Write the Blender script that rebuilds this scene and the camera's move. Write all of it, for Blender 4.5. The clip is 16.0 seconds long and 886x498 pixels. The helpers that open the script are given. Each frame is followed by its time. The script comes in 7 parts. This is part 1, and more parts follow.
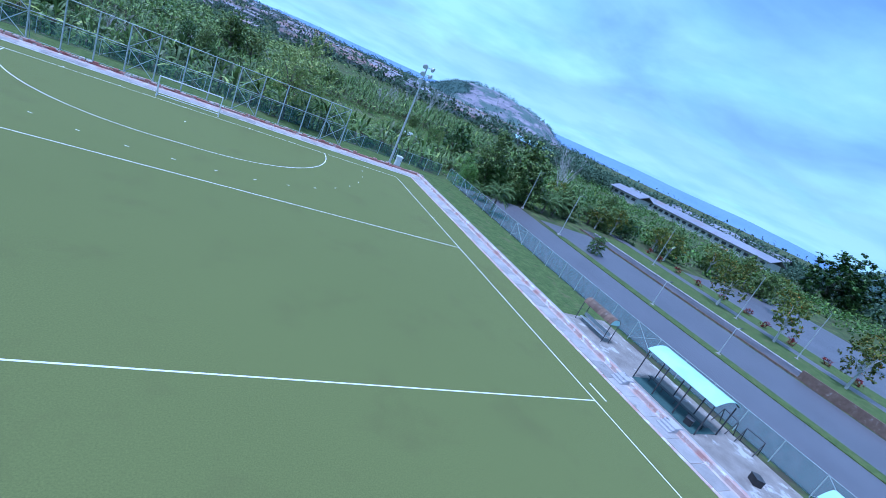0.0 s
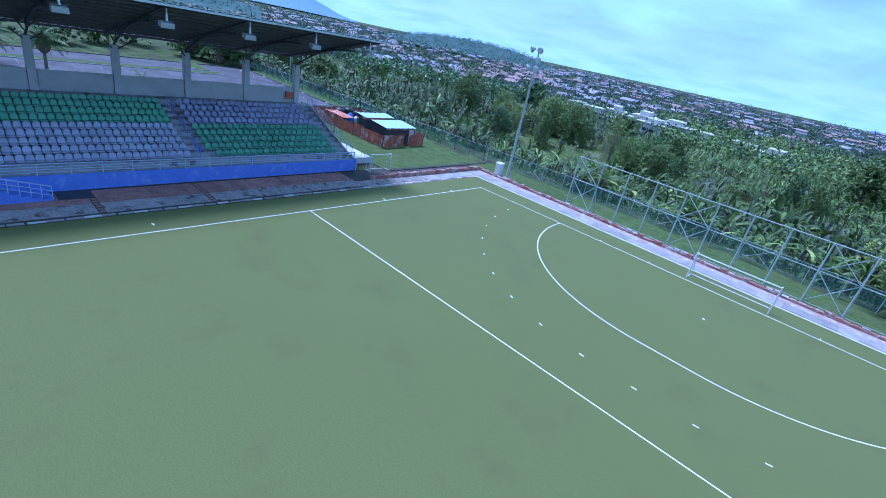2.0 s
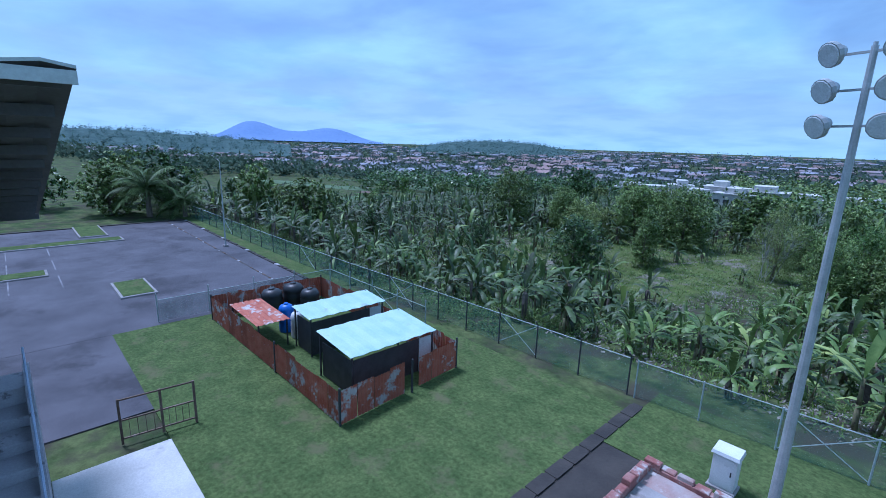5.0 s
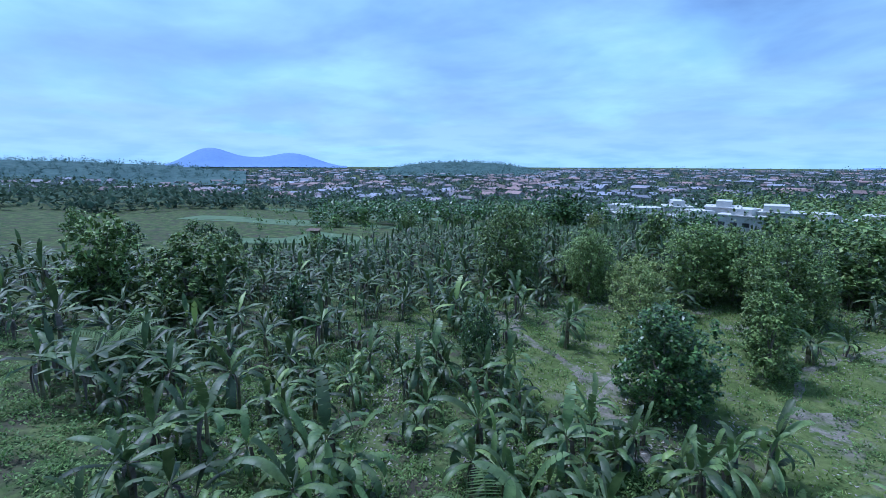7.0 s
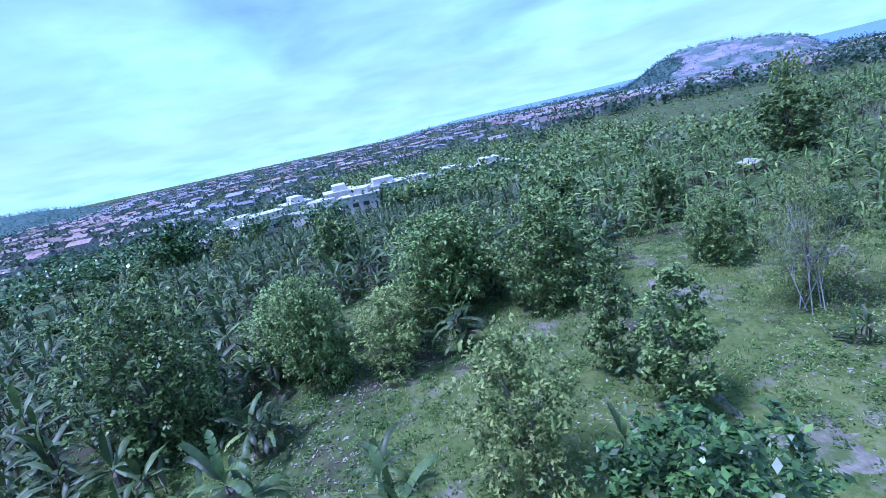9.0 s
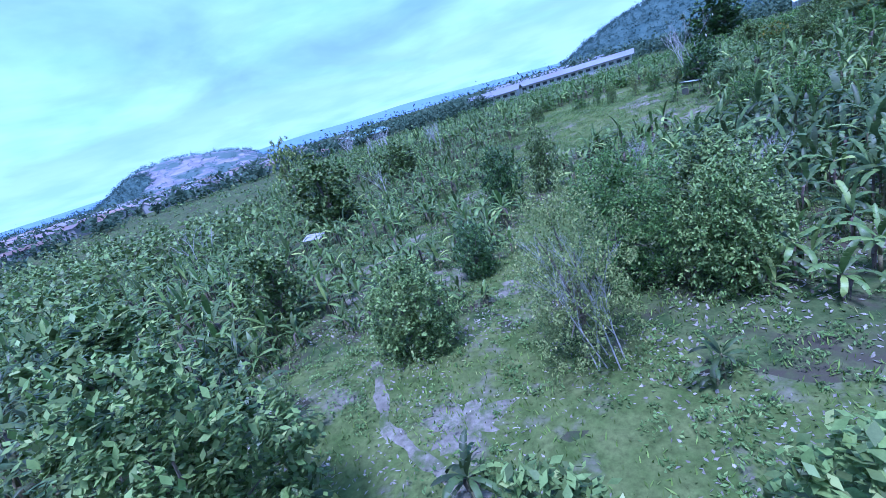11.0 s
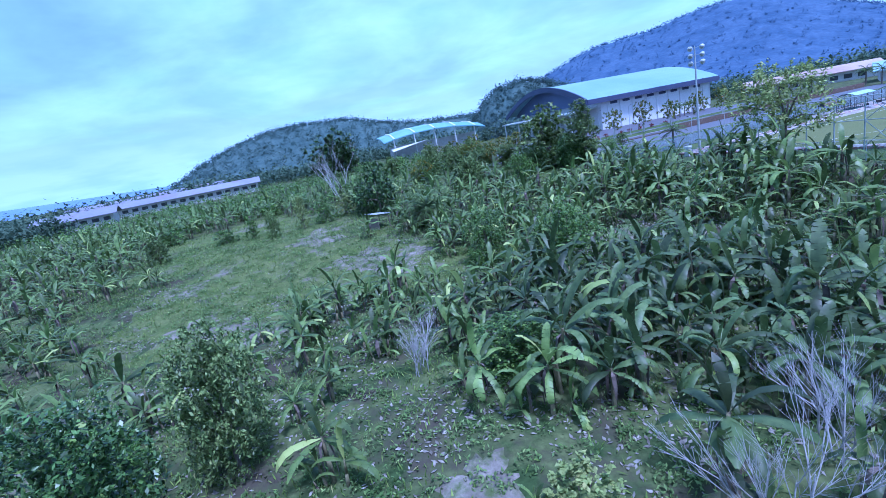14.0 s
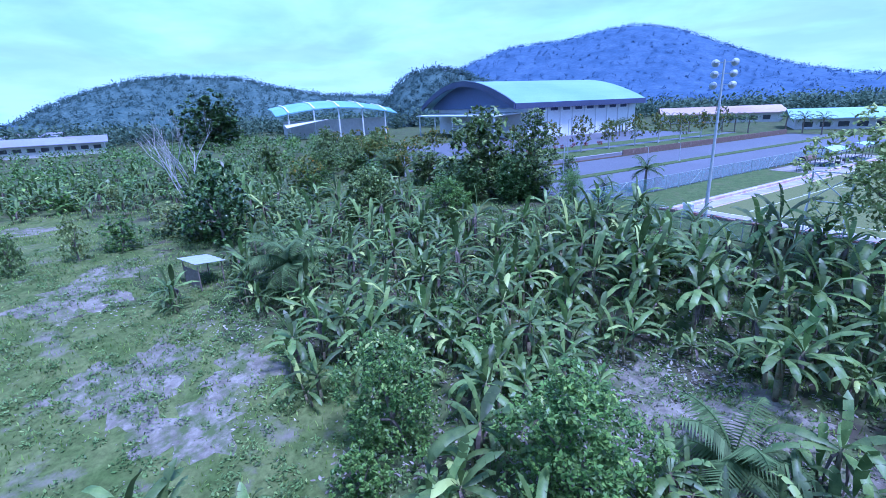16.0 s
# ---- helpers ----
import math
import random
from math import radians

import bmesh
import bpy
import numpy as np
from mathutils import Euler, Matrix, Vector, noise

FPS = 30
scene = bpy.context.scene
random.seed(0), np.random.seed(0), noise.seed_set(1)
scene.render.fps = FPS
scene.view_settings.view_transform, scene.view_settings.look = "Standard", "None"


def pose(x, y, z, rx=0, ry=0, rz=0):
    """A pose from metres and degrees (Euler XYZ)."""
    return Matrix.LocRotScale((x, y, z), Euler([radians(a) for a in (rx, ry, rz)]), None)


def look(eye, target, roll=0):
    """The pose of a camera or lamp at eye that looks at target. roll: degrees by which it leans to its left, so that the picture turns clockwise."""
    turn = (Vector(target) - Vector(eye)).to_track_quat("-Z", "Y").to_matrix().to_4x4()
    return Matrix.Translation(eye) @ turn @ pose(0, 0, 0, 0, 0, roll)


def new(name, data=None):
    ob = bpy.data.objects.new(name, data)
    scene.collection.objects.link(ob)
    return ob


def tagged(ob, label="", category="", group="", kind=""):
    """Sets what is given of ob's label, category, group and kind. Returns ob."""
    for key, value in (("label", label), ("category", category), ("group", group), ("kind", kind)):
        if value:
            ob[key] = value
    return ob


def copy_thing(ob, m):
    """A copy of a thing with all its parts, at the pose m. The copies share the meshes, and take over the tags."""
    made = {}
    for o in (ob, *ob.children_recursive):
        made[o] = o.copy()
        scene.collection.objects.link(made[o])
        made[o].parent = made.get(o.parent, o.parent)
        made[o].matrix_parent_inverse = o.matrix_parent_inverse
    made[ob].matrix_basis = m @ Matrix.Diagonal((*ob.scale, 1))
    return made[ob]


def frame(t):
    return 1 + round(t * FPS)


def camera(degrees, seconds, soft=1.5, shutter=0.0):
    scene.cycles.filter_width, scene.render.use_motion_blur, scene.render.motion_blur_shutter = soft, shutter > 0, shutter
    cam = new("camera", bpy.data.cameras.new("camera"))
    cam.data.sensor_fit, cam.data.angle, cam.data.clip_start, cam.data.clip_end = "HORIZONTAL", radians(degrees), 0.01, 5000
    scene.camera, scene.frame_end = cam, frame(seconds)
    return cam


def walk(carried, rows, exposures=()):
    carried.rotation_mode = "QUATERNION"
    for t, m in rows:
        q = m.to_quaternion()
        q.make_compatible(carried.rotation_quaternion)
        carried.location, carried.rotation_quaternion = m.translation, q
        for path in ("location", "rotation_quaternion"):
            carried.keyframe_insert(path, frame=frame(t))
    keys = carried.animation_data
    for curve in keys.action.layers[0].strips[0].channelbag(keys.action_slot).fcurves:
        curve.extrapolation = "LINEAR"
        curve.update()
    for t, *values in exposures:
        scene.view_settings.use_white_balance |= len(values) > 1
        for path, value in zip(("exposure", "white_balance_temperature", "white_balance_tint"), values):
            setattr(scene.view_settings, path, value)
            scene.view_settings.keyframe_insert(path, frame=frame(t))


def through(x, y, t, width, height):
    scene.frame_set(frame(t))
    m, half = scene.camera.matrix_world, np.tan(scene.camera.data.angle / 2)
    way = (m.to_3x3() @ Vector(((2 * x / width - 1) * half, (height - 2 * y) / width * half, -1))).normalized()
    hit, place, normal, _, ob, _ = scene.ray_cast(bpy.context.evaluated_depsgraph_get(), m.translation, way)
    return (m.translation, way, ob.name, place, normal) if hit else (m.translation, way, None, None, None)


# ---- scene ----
cam = camera(87.5, 16.0, soft=0.6)
PATH = [
    (0, (0.682, -62.447, 14.173), (1.701, -60.835, 13.571), 25.1),
    (0.5, (4.091, -58.907, 14.184), (4.448, -57.068, 13.483), 20.9),
    (1, (5.362, -54.298, 14.665), (5.103, -52.478, 13.877), 15.4),
    (1.5, (5.654, -48.689, 15.187), (4.798, -47.082, 14.36), 11.6),
    (2, (4.109, -43.261, 15.177), (2.954, -41.849, 14.357), 12.0),
    (2.5, (0.864, -38.324, 15.088), (-0.407, -37.024, 14.254), 11.8),
    (3, (-3.813, -33.25, 14.685), (-5.166, -31.987, 13.926), 9.5),
    (3.5, (-9.087, -27.956, 14.148), (-10.493, -26.692, 13.496), 6.4),
    (4, (-14.902, -22.819, 13.493), (-16.284, -21.481, 12.945), 3.2),
    (4.2, (-17.274, -20.652, 13.177), (-18.632, -19.275, 12.666), 2.1),
    (6.3, (-42.61, 2.824, 12.813), (-44.113, 4.092, 12.447), 1.6),
    (6.5, (-44.918, 5.113, 12.919), (-46.402, 6.403, 12.557), 1.7),
    (7, (-50.991, 10.961, 13.667), (-52.319, 12.412, 13.306), 0.2),
    (7.5, (-56.686, 16.445, 14.147), (-57.713, 18.117, 13.762), -2.2),
    (8, (-61.627, 22.336, 14.168), (-62.312, 24.163, 13.732), -5.4),
    (8.5, (-65.533, 28.443, 13.962), (-65.842, 30.356, 13.467), -8.8),
    (9, (-68.354, 35.131, 13.624), (-68.242, 37.063, 13.117), -12.2),
    (9.5, (-69.587, 42.139, 13.205), (-68.956, 43.957, 12.662), -15.9),
    (10, (-69.169, 48.749, 12.366), (-68.016, 50.27, 11.769), -18.6),
    (10.2, (-68.494, 51.215, 12.003), (-67.168, 52.584, 11.397), -19.5),
    (12.3, (-48.095, 68.003, 9.714), (-46.201, 68.416, 9.222), -10.0),
    (12.5, (-45.553, 68.854, 9.716), (-43.634, 69.157, 9.244), -9.6),
    (13, (-38.75, 70.352, 9.646), (-36.798, 70.323, 9.215), -10.1),
    (13.5, (-32.014, 70.763, 9.926), (-30.099, 70.388, 9.487), -10.6),
    (14, (-25.41, 69.87, 10.424), (-23.57, 69.243, 9.953), -10.9),
    (14.5, (-18.587, 67.638, 10.976), (-16.825, 66.841, 10.463), -10.5),
    (15, (-11.834, 64.604, 11.68), (-10.138, 63.699, 11.131), -8.8),
    (15.5, (-4.974, 60.773, 12.272), (-3.324, 59.8, 11.698), -6.4),
    (16, (1.985, 56.622, 12.77), (3.619, 55.627, 12.185), -2.5),
]
walk(cam, [(t, look(eye, target, roll)) for t, eye, target, roll in PATH],
     exposures=[(0.0, 0.17, 4350, 19), (3.0, 0.24, 4330, 26), (4.2, -0.17, 4560, 24), (7.0, -0.06, 4590, 20), (9.0, 0.46, 4330, 34), (10.0, 0.52, 4180, 37), (13.5, 0.34, 4270, 35), (16.0, 0.53, 4200, 40)])

# ---------------------------------------------------------------- light
SUN_UP, SUN_AZ = 66.0, 258.0      # elevation, and azimuth clockwise from +y
world = bpy.data.worlds.new("sky")
scene.world = world
world.use_nodes = True
_n, _l = world.node_tree.nodes, world.node_tree.links
_n.clear()
_out = _n.new("ShaderNodeOutputWorld")
_bg = _n.new("ShaderNodeBackground")
_sky = _n.new("ShaderNodeTexSky")
_sky.sky_type = "NISHITA"
_sky.sun_disc = False
_sky.sun_elevation, _sky.sun_rotation = radians(SUN_UP), radians(SUN_AZ)
_sky.air_density, _sky.dust_density, _sky.ozone_density = 1.0, 1.4, 1.5
_tc = _n.new("ShaderNodeTexCoord")
_sep = _n.new("ShaderNodeSeparateXYZ")
_l.new(_tc.outputs["Generated"], _sep.inputs[0])
# clouds lie on a flat deck: the direction divided by its height
_up = _n.new("ShaderNodeMath"); _up.operation = "MAXIMUM"; _up.inputs[1].default_value = 0.0
_l.new(_sep.outputs[2], _up.inputs[0])
_den = _n.new("ShaderNodeMath"); _den.operation = "ADD"; _den.inputs[1].default_value = 0.16
_l.new(_up.outputs[0], _den.inputs[0])
_div = _n.new("ShaderNodeVectorMath"); _div.operation = "DIVIDE"
_l.new(_tc.outputs["Generated"], _div.inputs[0])
_l.new(_den.outputs[0], _div.inputs[1])
_flat = _n.new("ShaderNodeMapping"); _flat.inputs["Scale"].default_value = (0.8, 0.8, 0.35)
_l.new(_div.outputs[0], _flat.inputs[0])
_cl = _n.new("ShaderNodeTexNoise")
_cl.inputs["Scale"].default_value, _cl.inputs["Detail"].default_value = 1.3, 7.0
_cl.inputs["Roughness"].default_value, _cl.inputs["Distortion"].default_value = 0.52, 0.35
_l.new(_flat.outputs[0], _cl.inputs["Vector"])
_cr = _n.new("ShaderNodeValToRGB")
_cr.color_ramp.elements[0].position, _cr.color_ramp.elements[1].position = 0.22, 0.66
_l.new(_cl.outputs["Fac"], _cr.inputs[0])
# the deck closes towards the horizon
_low = _n.new("ShaderNodeMath"); _low.operation = "MULTIPLY_ADD"; _low.inputs[1].default_value, _low.inputs[2].default_value = -5.0, 1.0
_l.new(_up.outputs[0], _low.inputs[0])
_max = _n.new("ShaderNodeMath"); _max.operation = "MAXIMUM"
_l.new(_cr.outputs[0], _max.inputs[0])
_l.new(_low.outputs[0], _max.inputs[1])
_cov = _n.new("ShaderNodeMath"); _cov.operation = "MULTIPLY"; _cov.inputs[1].default_value = 0.93
_l.new(_max.outputs[0], _cov.inputs[0])
_tone = _n.new("ShaderNodeTexNoise")
_tone.inputs["Scale"].default_value, _tone.inputs["Detail"].default_value = 2.4, 6.0
_l.new(_flat.outputs[0], _tone.inputs["Vector"])
_tr = _n.new("ShaderNodeValToRGB")
_tr.color_ramp.elements[0].position, _tr.color_ramp.elements[1].position = 0.35, 0.6
_tr.color_ramp.elements[0].color, _tr.color_ramp.elements[1].color = (4.7, 7.3, 8.5, 1), (6.0, 8.7, 9.2, 1)
_l.new(_tone.outputs["Fac"], _tr.inputs[0])
_mixc = _n.new("ShaderNodeMixRGB")
_l.new(_cov.outputs[0], _mixc.inputs[0])
_l.new(_sky.outputs[0], _mixc.inputs[1])
_l.new(_tr.outputs[0], _mixc.inputs[2])
_l.new(_mixc.outputs[0], _bg.inputs[0])
_bg.inputs[1].default_value = 0.098
_l.new(_bg.outputs[0], _out.inputs[0])

_sun = new("sun", bpy.data.lights.new("sun", "SUN"))
_sun.data.energy, _sun.data.angle, _sun.data.color = 3.9, radians(13), (1.0, 0.96, 0.9)
_a, _e = radians(SUN_AZ), radians(SUN_UP)
_sun.matrix_world = look((math.sin(_a) * math.cos(_e) * 300, math.cos(_a) * math.cos(_e) * 300, math.sin(_e) * 300), (0, 0, 0))


# ---------------------------------------------------------------- materials
def surface(name, a, b, scale=3.0, rough=0.8, bump=0.0, fine=30.0, metal=0.0, spot=None, spot_scale=0.3, spot_at=0.6, island=0.0, each=0.0, soft=0.15, sheen=0.5, grit=0.35, edge=0.07, gain=0.84):
    """Two tones by noise, finer grain over it, an optional third tone in larger patches, and a shift of value piece by piece."""
    a, b, spot = (c and tuple(gain * v for v in c) for c in (a, b, spot))
    m = bpy.data.materials.new(name)
    m.use_nodes = True
    n, l = m.node_tree.nodes, m.node_tree.links
    bs = n["Principled BSDF"]
    bs.inputs["Roughness"].default_value, bs.inputs["Metallic"].default_value = rough, metal
    bs.inputs["Specular IOR Level"].default_value = sheen
    geo = n.new("ShaderNodeNewGeometry")

    def tex(s, detail=6.0, r=0.55):
        t = n.new("ShaderNodeTexNoise")
        t.inputs["Scale"].default_value, t.inputs["Detail"].default_value, t.inputs["Roughness"].default_value = s, detail, r
        l.new(geo.outputs["Position"], t.inputs["Vector"])
        return t

    def mix(f, c1, c2, kind="MIX"):
        x = n.new("ShaderNodeMixRGB")
        x.blend_type = kind
        for k, v in ((0, f), (1, c1), (2, c2)):
            if hasattr(v, "is_linked"):
                l.new(v, x.inputs[k])
            else:
                x.inputs[k].default_value = v if k == 0 else (*v, 1)
        return x.outputs[0]

    def ramp(v, lo, hi):
        r = n.new("ShaderNodeMapRange")
        r.inputs[1].default_value, r.inputs[2].default_value = lo, hi
        l.new(v, r.inputs[0])
        return r.outputs[0]

    col = mix(ramp(tex(scale).outputs["Fac"], 0.5 - soft, 0.5 + soft), a, b)
    grain = tex(fine, 4.0, 0.7)
    col = mix(grit, col, mix(ramp(grain.outputs["Fac"], 0.3, 0.7), (0.35, 0.35, 0.35), (1, 1, 1)), "MULTIPLY")
    lift = 1 / (1 - 0.33 * grit)
    col = mix(1.0, col, (lift, lift, lift), "MULTIPLY")
    if spot:
        col = mix(ramp(tex(spot_scale, 8.0, 0.65).outputs["Fac"], spot_at, spot_at + edge), col, spot)
    if island:
        v = ramp(geo.outputs["Random Per Island"], 0.0, 1.0)
        hs = n.new("ShaderNodeMapRange")
        hs.inputs[3].default_value, hs.inputs[4].default_value = 1 - island, 1 + island
        l.new(v, hs.inputs[0])
        col = mix(1.0, col, hs.outputs[0], "MULTIPLY")
    if each:
        oi = n.new("ShaderNodeObjectInfo")
        hs = n.new("ShaderNodeMapRange")
        hs.inputs[3].default_value, hs.inputs[4].default_value = 1 - each, 1 + each
        l.new(oi.outputs["Random"], hs.inputs[0])
        col = mix(1.0, col, hs.outputs[0], "MULTIPLY")
    l.new(col, bs.inputs["Base Color"])
    if bump:
        bm = n.new("ShaderNodeBump")
        bm.inputs["Strength"].default_value, bm.inputs["Distance"].default_value = min(1.0, bump), 0.05 * max(1.0, bump)
        l.new(grain.outputs["Fac"], bm.inputs["Height"])
        l.new(bm.outputs[0], bs.inputs["Normal"])
    return m


def leafy(name, a, b, yellow=None, rough=0.5, through=0.35, island=0.35, each=0.2, scale=1.5, gloss=0.12):
    """Leaves: a tone per leaf, some light passing through."""
    m = surface(name, a, b, scale, rough, 0.0, 18.0, each=each, sheen=gloss, gain=1.0)
    n, l = m.node_tree.nodes, m.node_tree.links
    bs = n["Principled BSDF"]
    tr = n.new("ShaderNodeBsdfTranslucent")
    src = bs.inputs["Base Color"].links[0].from_socket
    # one random number per leaf, whether it is an object of its own or a loose piece of a mesh
    geo, oi = n.new("ShaderNodeNewGeometry"), n.new("ShaderNodeObjectInfo")
    add, chance = n.new("ShaderNodeMath"), n.new("ShaderNodeMath")
    add.operation, chance.operation = "ADD", "FRACT"
    l.new(geo.outputs["Random Per Island"], add.inputs[0])
    l.new(oi.outputs["Random"], add.inputs[1])
    l.new(add.outputs[0], chance.inputs[0])
    tone = n.new("ShaderNodeMapRange")
    tone.inputs[3].default_value, tone.inputs[4].default_value = 1 - island, 1 + island
    l.new(chance.outputs[0], tone.inputs[0])
    shade = n.new("ShaderNodeMixRGB")
    shade.blend_type = "MULTIPLY"
    shade.inputs[0].default_value = 1.0
    l.new(src, shade.inputs[1])
    l.new(tone.outputs[0], shade.inputs[2])
    src = shade.outputs[0]
    l.new(src, bs.inputs["Base Color"])
    if yellow:
        mr = n.new("ShaderNodeMapRange")
        mr.inputs[1].default_value, mr.inputs[2].default_value = 0.95, 0.98
        l.new(chance.outputs[0], mr.inputs[0])
        x = n.new("ShaderNodeMixRGB")
        x.inputs[2].default_value = (*yellow, 1)
        l.new(mr.outputs[0], x.inputs[0])
        l.new(src, x.inputs[1])
        src = x.outputs[0]
        l.new(src, bs.inputs["Base Color"])
    l.new(src, tr.inputs[0])
    mx = n.new("ShaderNodeMixShader")
    mx.inputs[0].default_value = through
    l.new(bs.outputs[0], mx.inputs[1])
    l.new(tr.outputs[0], mx.inputs[2])
    l.new(mx.outputs[0], n["Material Output"].inputs[0])
    return m


TURF = surface("turf", (0.128, 0.147, 0.041), (0.138, 0.157, 0.045), 0.05, 0.9, 0.4, 14, spot=(0.116, 0.124, 0.038), spot_scale=0.22, spot_at=0.54, edge=0.22, soft=0.3, sheen=0.35, grit=0.5)
LINE = surface("line_paint", (0.78, 0.79, 0.76), (0.66, 0.68, 0.64), 2.0, 0.85, 0.1, 40)
GRASS = surface("grass", (0.07, 0.105, 0.034), (0.11, 0.148, 0.05), 0.9, 0.95, 1.0, 5, spot=(0.14, 0.14, 0.07), spot_scale=0.5, spot_at=0.55, edge=0.14, grit=0.9, sheen=0.1)
CONCRETE = surface("worn_concrete", (0.29, 0.268, 0.264), (0.39, 0.363, 0.358), 0.8, 0.9, 0.5, 22, spot=(0.24, 0.21, 0.2), spot_scale=0.9, spot_at=0.6, each=0.16)
PINKISH = surface("faded_red_paint_on_concrete", (0.50, 0.44, 0.42), (0.42, 0.25, 0.22), 0.9, 0.9, 0.5, 18, spot=(0.62, 0.6, 0.58), spot_scale=1.3, spot_at=0.55, each=0.15)
REDWALL = surface("flaking_red_paint", (0.30, 0.10, 0.085), (0.40, 0.24, 0.21), 1.6, 0.85, 0.6, 18, spot=(0.52, 0.48, 0.46), spot_scale=1.3, spot_at=0.55)
PAVER = surface("red_brown_pavers", (0.27, 0.135, 0.115), (0.36, 0.20, 0.17), 1.1, 0.9, 0.9, 6, spot=(0.12, 0.09, 0.08), spot_scale=0.8, spot_at=0.6, each=0.14, grit=0.7)
COBBLE = surface("grey_pavers", (0.26, 0.235, 0.235), (0.35, 0.315, 0.315), 1.2, 0.9, 0.9, 7, grit=0.8, spot=(0.10, 0.08, 0.075), spot_scale=0.9, spot_at=0.54, each=0.15)
DARK_SOIL = surface("wet_dark_soil", (0.032, 0.027, 0.024), (0.062, 0.052, 0.044), 0.7, 0.8, 0.8, 9)
PALE_ASPHALT = surface("dry_pale_asphalt", (0.092, 0.089, 0.107), (0.132, 0.128, 0.15), 0.1, 0.55, 0.3, 30, spot=(0.12, 0.115, 0.135), spot_scale=0.08, spot_at=0.52, soft=0.25, edge=0.15)
ASPHALT = surface("wet_asphalt", (0.068, 0.064, 0.076), (0.125, 0.118, 0.136), 0.3, 0.7, 0.3, 40, sheen=0.25, edge=0.1, spot=(0.05, 0.047, 0.056), spot_scale=0.16, spot_at=0.53, soft=0.18)
BLUE = surface("blue_wall_paint", (0.16, 0.22, 0.70), (0.20, 0.26, 0.78), 1.2, 0.75, 0.2, 20, spot=(0.27, 0.34, 0.75), spot_scale=1.4, spot_at=0.56)
STEP = surface("stained_concrete_steps", (0.36, 0.345, 0.37), (0.46, 0.44, 0.465), 0.7, 0.9, 0.4, 18, spot=(0.12, 0.112, 0.118), spot_scale=0.9, spot_at=0.57)
WHITE_WALL = surface("weathered_white_wall", (0.56, 0.54, 0.52), (0.66, 0.64, 0.62), 0.6, 0.85, 0.2, 16, spot=(0.4, 0.38, 0.36), spot_scale=0.5, spot_at=0.62)
GALV = surface("galvanised_steel", (0.42, 0.45, 0.46), (0.52, 0.54, 0.55), 3.0, 0.5, 0.1, 20, metal=0.3)
POST_PAINT = surface("pale_green_grey_steel", (0.36, 0.42, 0.42), (0.44, 0.49, 0.48), 2.0, 0.6, 0.1, 20, spot=(0.28, 0.2, 0.15), spot_scale=1.5, spot_at=0.68)
DARK_STEEL = surface("dark_steel", (0.035, 0.036, 0.042), (0.06, 0.06, 0.065), 2.0, 0.6, 0.1, 20)
RAIL_PAINT = surface("blue_grey_rail_paint", (0.42, 0.47, 0.62), (0.52, 0.57, 0.72), 2.0, 0.55, 0.1, 25)
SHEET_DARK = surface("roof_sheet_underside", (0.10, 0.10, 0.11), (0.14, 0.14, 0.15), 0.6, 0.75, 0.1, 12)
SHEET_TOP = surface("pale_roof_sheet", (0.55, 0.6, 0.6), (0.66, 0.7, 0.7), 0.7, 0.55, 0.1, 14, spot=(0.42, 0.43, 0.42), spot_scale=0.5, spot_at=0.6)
AQUA_SHEET = surface("aqua_polycarbonate", (0.42, 0.66, 0.64), (0.52, 0.74, 0.72), 0.8, 0.4, 0.05, 16, spot=(0.25, 0.42, 0.4), spot_scale=1.6, spot_at=0.68)
AQUA_TIN = surface("pale_aqua_tin", (0.42, 0.60, 0.60), (0.52, 0.68, 0.67), 0.9, 0.5, 0.05, 14, spot=(0.36, 0.42, 0.42), spot_scale=0.8, spot_at=0.62)
RUST = surface("rust_red_corrugated_sheet", (0.36, 0.085, 0.045), (0.46, 0.15, 0.09), 1.4, 0.75, 0.3, 14, spot=(0.52, 0.46, 0.44), spot_scale=1.2, spot_at=0.54, each=0.22)
TANK_BLACK = surface("black_plastic", (0.018, 0.018, 0.02), (0.03, 0.03, 0.033), 2.0, 0.45, 0.0, 20)
TANK_BLUE = surface("blue_plastic", (0.03, 0.12, 0.5), (0.04, 0.16, 0.6), 2.0, 0.4, 0.0, 20)
WHITE_PAINT = surface("white_enamel", (0.72, 0.73, 0.73), (0.8, 0.8, 0.8), 1.5, 0.5, 0.05, 20, spot=(0.5, 0.5, 0.5), spot_scale=2.0, spot_at=0.66)
SEAT_GREEN = surface("faded_green_plastic", (0.11, 0.30, 0.17), (0.14, 0.37, 0.21), 2.0, 0.45, 0.0, 25, each=0.18)
SEAT_PURPLE = surface("faded_violet_plastic", (0.30, 0.285, 0.44), (0.38, 0.36, 0.53), 2.0, 0.5, 0.0, 25, each=0.18)
SEAT_GREY = surface("faded_grey_plastic", (0.36, 0.35, 0.48), (0.45, 0.44, 0.57), 2.0, 0.5, 0.0, 25, each=0.15)
YARD = surface("peeling_painted_yard", (0.20, 0.175, 0.16), (0.30, 0.27, 0.25), 0.7, 0.9, 0.5, 14, spot=(0.46, 0.445, 0.435), spot_scale=0.55, spot_at=0.56, grit=0.5)
RUSTY_DARK = surface("dark_rusted_sheet", (0.13, 0.085, 0.06), (0.19, 0.13, 0.10), 2.0, 0.9, 0.4, 16, spot=(0.3, 0.26, 0.23), spot_scale=2.0, spot_at=0.6, each=0.25)
WORN_LINE = surface("worn_line_paint", (0.13, 0.125, 0.14), (0.30, 0.29, 0.31), 0.8, 0.85, 0.1, 30)
